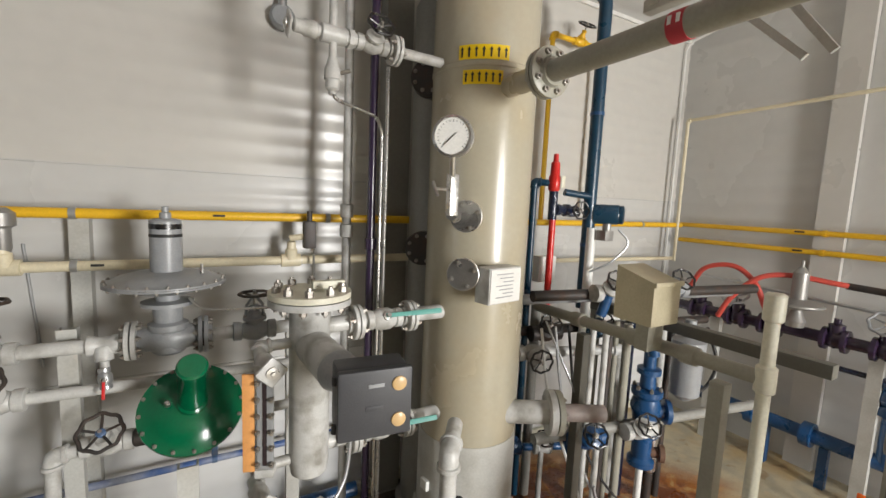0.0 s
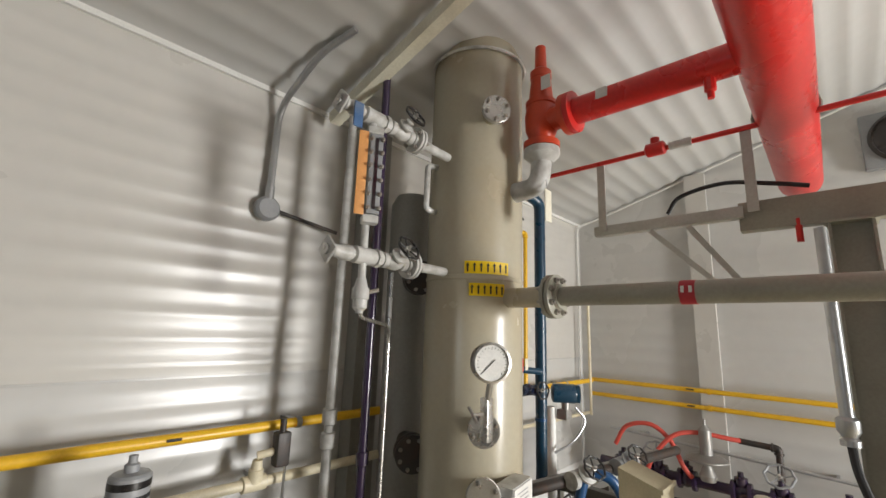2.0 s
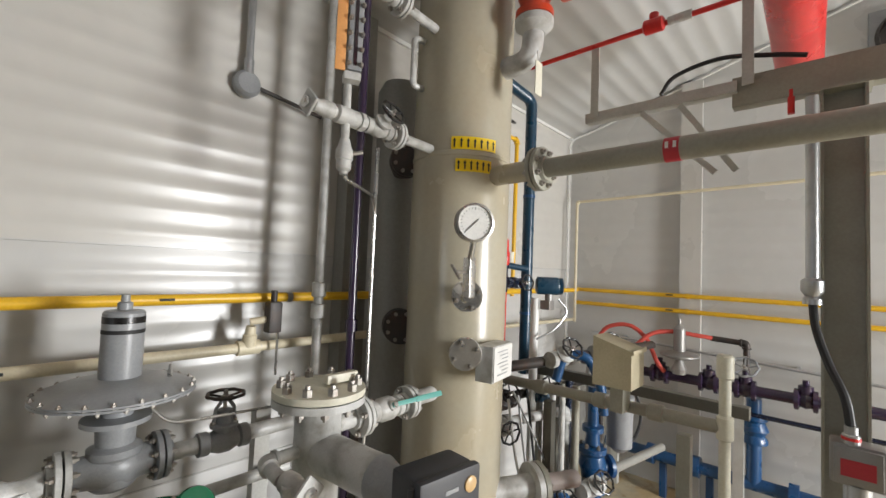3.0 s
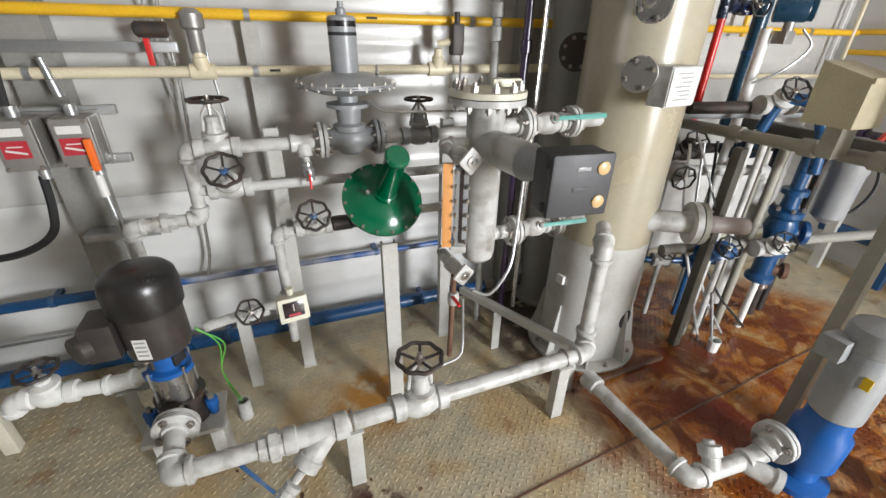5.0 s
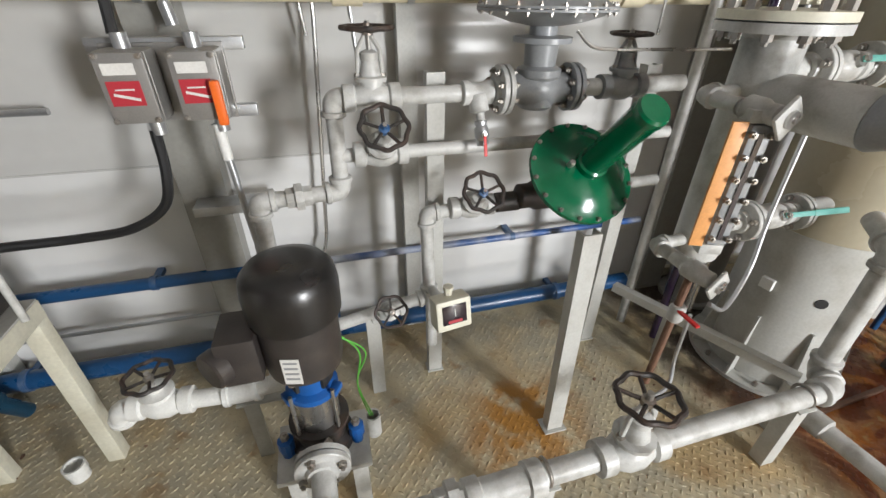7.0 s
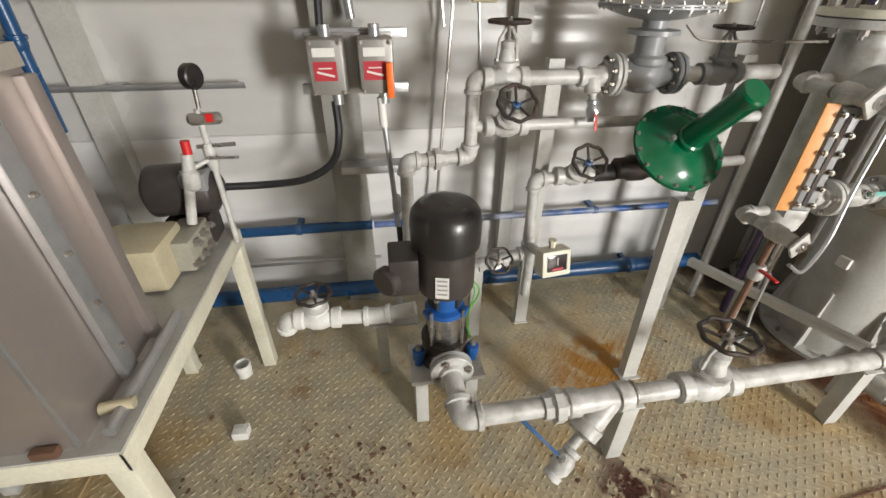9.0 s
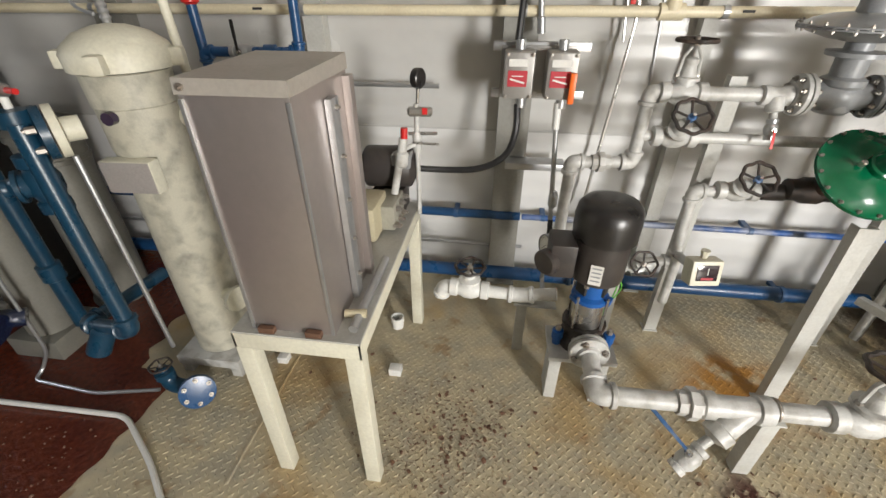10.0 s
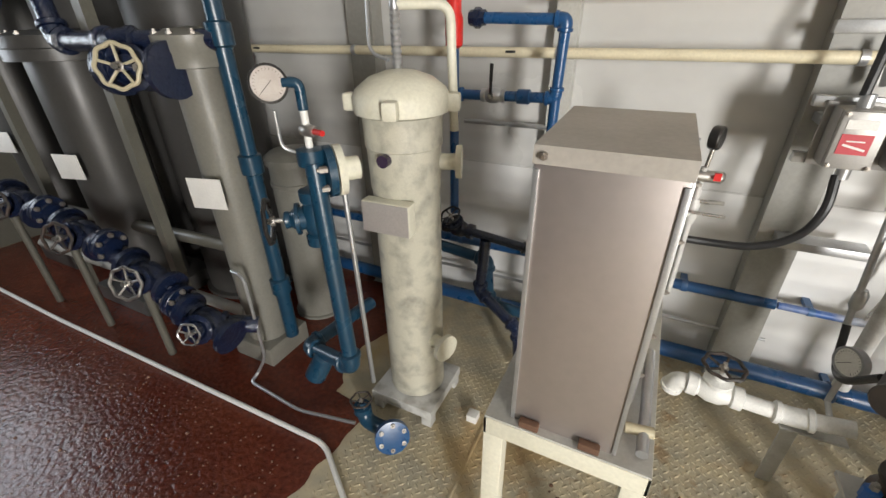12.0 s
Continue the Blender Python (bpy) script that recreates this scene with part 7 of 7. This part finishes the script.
for a, z in ((-20, 0.42), (20, 1.2)):
    d = Vector((math.cos(radians(a)), math.sin(radians(a)), 0))
    p = Vector((FX, FY, z))
    part("nozzle", rod(B(), p + d * 0.1, p + d * 0.20, 0.03), PALE_CREAM, t)
    part("nozzle_flange", spin(B(), [(0.06, 0), (0.06, 0.02)], p + d * 0.19, d, 20), PALE_CREAM, t)
d = Vector((0.05, -1.0, 0))
m = along(Vector((FX, FY, 1.035)) + d * 0.17, d)
part("plate_bracket", box(B(), (0, 0, -0.025), (0.19, 0.12, 0.05), m, 0.002), PALE_CREAM, t)
part("nameplate", box(B(), (0, 0, 0.003), (0.185, 0.115, 0.004), m, 0.001), material("blank_plate", (0.45, 0.42, 0.40), 0.4, 0.3, 0.3, (0.3, 0.28, 0.27), 0.05, 10), t)
part("purple_cap", spin(B(), [(0.022, 0), (0.022, 0.03), (0, 0.03)], Vector((FX, FY, 1.24)) + d * 0.13 + Vector((-0.0, 0.0, 0)), d, 14), PURPLE, t)
bent("tubing", [(-2.63, 1.46, 1.12), (-2.61, 1.46, 0.2)], 0.010, GALV, "thin vertical tube before the filter", bend=0.02)
bent("tubing", [(-2.65, 1.48, 1.10), (-2.63, 1.48, 0.25)], 0.007, GALV, "thin vertical tube beside another tube", bend=0.02)

# blue inlet stand
bi = pipe("blue_inlet", [(-2.64, 1.345, 1.26), (-2.565, 1.29, 0.47), (-2.86, 1.36, 0.40), (-2.80, 1.75, 0.40)], 0.030, BLUE_TEAL, "dark blue painted inlet pipe with elbows")
part("flange", spin(B(), [(0.03, 0), (0.085, 0.01), (0.085, 0.035)], (-2.64, 1.38, 1.22), (0.6, 0.75, 0), 24), BLUE_TEAL, bi)
part("flange", spin(B(), [(0.085, 0), (0.085, 0.025), (0.04, 0.03), (0.04, 0.08)], (-2.615, 1.412, 1.22), (0.6, 0.75, 0), 24), PALE_CREAM, bi)
bolts(bi, (-2.645, 1.373, 1.22), (-0.6, -0.75, 0), 0.066, 6, 0.012)
part("top_cap", spin(B(), [(0.045, 0), (0.045, 0.05), (0.02, 0.055)], (-2.66, 1.36, 1.25), (0, 0, 1), 16), BLUE_TEAL, bi)
part("lower_tail", spin(B(), [(0.036, 0), (0.045, 0.01), (0.045, 0.12), (0.03, 0.13)], (-2.74, 1.33, 0.42), (-0.3, -0.25, -0.7), 16), BLUE_TEAL, bi)
gate_valve((-2.68, 1.36, 1.06), (0, 0, 1), (-0.75, -0.62, 0), 0.032, BLUE_TEAL, BLACK, 0.075, 0.16, "dark blue valve with a black handwheel", yoke=False)
gauge((-2.72, 1.30, 1.50), (0.75, -0.65, 0.1), 0.056, "black-cased square-backed gauge with a pale dial", BLACK)
t = thing("gauge_pipe", (-2.67, 1.36, 1.30), "grey needle valve and elbow under the gauge", "fitting")
part("riser", rod(B(), (-2.66, 1.36, 1.30), (-2.66, 1.36, 1.46), 0.012), WHITE, t)
part("elbow", tube(B(), rounded([(-2.66, 1.36, 1.42), (-2.66, 1.36, 1.50), (-2.70, 1.335, 1.50)], 0.03), 0.016, 12), BLUE_TEAL, t)
part("valve", spin(B(), [(0.014, -0.03), (0.02, -0.02), (0.02, 0.02), (0.014, 0.03)], (-2.65, 1.355, 1.36), (1, -0.2, 0), 12), STAINLESS, t)
part("red_handle", rod(B(), (-2.62, 1.35, 1.36), (-2.58, 1.34, 1.36), 0.009), RED_LEVER, t)
bent("tubing", [(-2.74, 1.32, 1.42), (-2.75, 1.33, 1.30), (-2.70, 1.36, 1.28), (-2.64, 1.37, 1.28)], 0.006, GALV, "thin bent tube under the gauge", bend=0.04)

# small flange and tube lying on the floor
t = thing("floor_flange_valve", (-2.50, 1.33, 0), "blue painted flanged drain fitting on the floor", "valve")
part("flange", spin(B(), [(0.075, 0), (0.075, 0.025), (0.04, 0.03)], (-2.44, 1.33, 0.08), (0.55, -0.6, 0.3), 24), BLUE, t)
bolts(t, (-2.425, 1.315, 0.09), (0.55, -0.6, 0.3), 0.056, 6, 0.011)
part("body", tube(B(), rounded([(-2.45, 1.34, 0.08), (-2.52, 1.36, 0.05), (-2.60, 1.36, 0.06), (-2.62, 1.38, 0.12)], 0.05), 0.035, 14), BLUE_TEAL, t)
part("bonnet", spin(B(), [(0.04, 0), (0.04, 0.03), (0.02, 0.035), (0.02, 0.06)], (-2.62, 1.37, 0.10), (0, 0, 1), 14), BLUE_TEAL, t)
wheel_parts(t, (-2.62, 1.37, 0.17), (0, 0, 1), 0.045, DARK_IRON, BOLT_STEEL)

# white hose lying round the oil
bent("white_floor_pipe", [(-5.9, 1.17, 0.022), (-4.86, 1.165, 0.022), (-2.71, 1.20, 0.022), (-2.45, 1.02, 0.022), (-2.15, 0.76, 0.022), (-1.7, 0.35, 0.022), (-1.2, -0.2, 0.022)], 0.012, WHITE, "thin white plastic pipe lying across the floor", bend=0.06)
bent("tubing", [(-3.36, 1.43, 0.62), (-3.27, 1.42, 0.62), (-3.25, 1.40, 0.14), (-3.30, 1.37, 0.04), (-3.30, 1.32, 0.02), (-2.95, 1.29, 0.02), (-2.64, 1.33, 0.05)], 0.008, GALV, "thin bent steel tube along the floor", bend=0.05)


# ---- dark west vessels ----
def west_vessel(x, y, r, top, label, tag_z, paint):
    t = thing("dehydrator_column", (x, y, 0), label, "vessel")
    part("shell", spin(B(), [(r, 0.12), (r, top - 0.12), (r * 1.35, top - 0.115), (r * 1.35, top - 0.06), (r * 1.38, top - 0.055), (r * 1.38, top), (r * 0.9, top + 0.02), (0, top + 0.03)], (x, y, 0), seg=36), paint, t)
    part("base_plate", box(B(), (x, y, 0.06), (r * 2.6, r * 2.6, 0.12), None, 0.01), paint, t)
    bolts(t, (x, y, top - 0.0), (0, 0, 1), r * 1.18, 10, 0.014)
    d = Vector((0.25, -1, 0)).normalized()
    m = along(Vector((x, y, tag_z)) + d * (r + 0.05), d)
    part("tag_bracket", box(B(), (0, 0, -0.02), (0.06, 0.06, 0.03), m), paint, t)
    part("tag_plate", box(B(), (0, 0, 0.0), (0.17, 0.14, 0.005), m, 0.001), LABEL, t)
    return t


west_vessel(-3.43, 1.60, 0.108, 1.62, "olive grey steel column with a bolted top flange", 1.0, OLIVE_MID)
# The two farther columns carry the shade of this end in their colour.
west_vessel(-4.62, 1.70, 0.2, 1.62, "olive steel column behind blue valves, shade in its paint", 0.97, TANK_SHADED)
west_vessel(-5.7, 1.80, 0.18, 1.60, "olive steel column at the far end, shade in its paint", 0.97, TANK_SHADED)
# Tanks added to fill the dark end; shade is put into their paint.
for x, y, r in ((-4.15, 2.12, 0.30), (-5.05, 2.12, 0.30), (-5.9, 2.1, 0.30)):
    t = thing("shade_tank", (x, y, 0), "large upright tank added against the wall, shade in its paint", "tank", "upright tanks at the west end")
    part("shell", spin(B(), [(r, 0.1), (r, 2.2), (r * 0.9, 2.32), (r * 0.5, 2.4), (0, 2.42)], (x, y, 0), seg=40), TANK_SHADED, t)
    part("base_ring", spin(B(), [(r * 1.1, 0), (r * 1.1, 0.03), (r, 0.035), (r, 0.1)], (x, y, 0), seg=40), TANK_SHADED, t)
    part("girth_flange", spin(B(), [(r, 1.92), (r * 1.12, 1.925), (r * 1.12, 1.975), (r, 1.98)], (x, y, 0), seg=40), TANK_SHADED, t)
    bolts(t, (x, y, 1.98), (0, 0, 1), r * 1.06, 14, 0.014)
t = thing("grey_pot", (-3.43, 2.02, 0), "olive grey capped pot vessel standing near the wall", "vessel")
part("shell", spin(B(), [(0.16, 0), (0.16, 0.02), (0.145, 0.025), (0.145, 0.86), (0.152, 0.865), (0.152, 0.885), (0.145, 0.89), (0.145, 0.98)], (-3.43, 2.02, 0), seg=32), OLIVE_MID, t)
part("cap", spin(B(), [(0.16, 0.985), (0.16, 1.02), (0.13, 1.045), (0.06, 1.06), (0, 1.062)], (-3.43, 2.02, 0), seg=32), OLIVE_MID, t)
b2 = pipe("blue_riser", [(-3.28, 1.62, 0.12), (-3.28, 1.62, 2.3)], 0.035, BLUE_TEAL, "tall dark blue riser pipe beside the column", fitting="welded")
for z in (0.45, 1.1, 1.62):
    collar(b2, (-3.28, 1.62, z), (0, 0, 1), 0.036, BLUE_TEAL)
b3 = pipe("blue_header", [(-3.28, 1.60, 1.60), (-3.62, 1.42, 1.60), (-4.1, 1.45, 1.60), (-4.25, 1.5, 2.1)], 0.04, NAVY, "dark blue header pipe with fat fittings")
gate_valve((-3.55, 1.45, 1.50), (1, 0.05, 0), (0.5, -0.8, 0.15), 0.05, NAVY, TAN_BOX, 0.075, 0.17, "large navy valve with a tan handwheel", flanged=True)
gate_valve((-4.75, 1.4, 1.80), (1, 0.0, 0), (0.1, -0.3, 0.9), 0.05, NAVY, DARK_IRON, 0.13, 0.26, "large navy valve with a dark handwheel", flanged=True)
pipe("navy_line", [(-5.3, 1.28, 0.84), (-4.2, 1.28, 0.68), (-3.42, 1.28, 0.40), (-3.26, 1.42, 0.34)], 0.042, NAVY, "glossy navy pipe line on valves before the columns")
for x, z, r in ((-3.77, 0.57, 0.075), (-3.41, 0.40, 0.05), (-4.25, 0.70, 0.075), (-4.8, 0.78, 0.075)):
    gate_valve((x, 1.28, z), (1, 0.02, -0.3), (0.35, -0.85, 0.3), 0.042, NAVY, STAINLESS if x > -4 else DARK_IRON, r, 0.15, "navy flanged valve with a steel handwheel", flanged=True, yoke=False)
for x in (-3.60, -4.05, -4.55):
    flange_pair((x, 1.28, 0.47 if x > -3.7 else 0.50 if x > -3.6 else 0.68 if x > -4.2 else 0.78), (1, 0.02, -0.2), 0.085, 0.02, NAVY, 6, "navy bolted flange pair", bolt=0.013)
for x in (-3.9, -4.5, -5.1):
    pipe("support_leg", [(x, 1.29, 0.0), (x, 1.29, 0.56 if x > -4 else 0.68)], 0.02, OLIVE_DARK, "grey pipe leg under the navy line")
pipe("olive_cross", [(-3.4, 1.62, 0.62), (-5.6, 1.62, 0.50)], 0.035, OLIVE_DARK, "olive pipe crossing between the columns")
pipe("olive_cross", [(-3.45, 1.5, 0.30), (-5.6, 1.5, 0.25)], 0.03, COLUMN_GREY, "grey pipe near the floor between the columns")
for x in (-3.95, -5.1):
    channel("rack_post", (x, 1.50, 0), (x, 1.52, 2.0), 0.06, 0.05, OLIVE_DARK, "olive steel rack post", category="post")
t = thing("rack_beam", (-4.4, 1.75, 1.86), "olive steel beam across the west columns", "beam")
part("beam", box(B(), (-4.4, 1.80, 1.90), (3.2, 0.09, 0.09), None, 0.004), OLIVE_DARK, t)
pipe("wall_blue_pipe", [(-2.95, 2.25, 0.55), (-2.35, 2.2, 0.52), (-2.33, 2.2, 0.25), (-2.0, 2.2, 0.22), (-1.98, 2.3, 0.03)], 0.03, BLUE_TEAL, "dark blue pipe and elbows behind the filter")
gate_valve((-2.48, 2.12, 0.72), (1, 0, -0.1), (-0.2, -0.5, 0.8), 0.026, NAVY, BLACK, 0.05, 0.11, "small dark valve behind the filter", yoke=False)
pipe("dark_branch", [(-2.56, 2.1, 0.74), (-2.1, 2.12, 0.68), (-1.9, 2.12, 0.66)], 0.022, NAVY, "dark branch pipe behind the cabinet")
pipe("dark_branch", [(-2.33, 2.11, 0.69), (-2.35, 2.1, 0.38), (-2.1, 2.0, 0.28), (-2.08, 2.0, 0.03)], 0.028, NAVY, "dark drop pipe behind the cabinet")

# litter of flaked paint on the floor
def litter():
    rnd = random.Random(4)
    bm = B()
    for k in range(210):
        cx, cy, s = ((-1.35, 1.25, 0.22), (-0.13, 1.12, 0.10), (-1.22, 1.38, 0.14))[k % 3] if k % 5 else (rnd.uniform(-2.2, 1), rnd.uniform(0.7, 2.2), 0)
        x, y = rnd.gauss(cx, s), rnd.gauss(cy, s * 0.6)
        r = rnd.uniform(0.004, 0.015)
        m = Matrix.Translation((x, y, 0.004)) @ Matrix.Rotation(rnd.uniform(0, 6), 4, "Z") @ Matrix.Rotation(rnd.uniform(-0.4, 0.4), 4, "X")
        vs = [bm.verts.new(m @ Vector((r * math.cos(a) * rnd.uniform(0.6, 1.3), r * math.sin(a) * rnd.uniform(0.4, 1), 0.002))) for a in (0, 1.2, 2.4, 3.6, 5.0)]
        bm.faces.new(vs)
        top = bm.verts.new(m @ Vector((0, 0, 0.006)))
        for i in range(5):
            bm.faces.new((vs[i], vs[(i + 1) % 5], top))
    o = part("floor_debris", bm, RUSTY, None)
    return tagged(o, "brown flakes of rust and dirt scattered on the floor", "debris", kind="stuff")


litter()
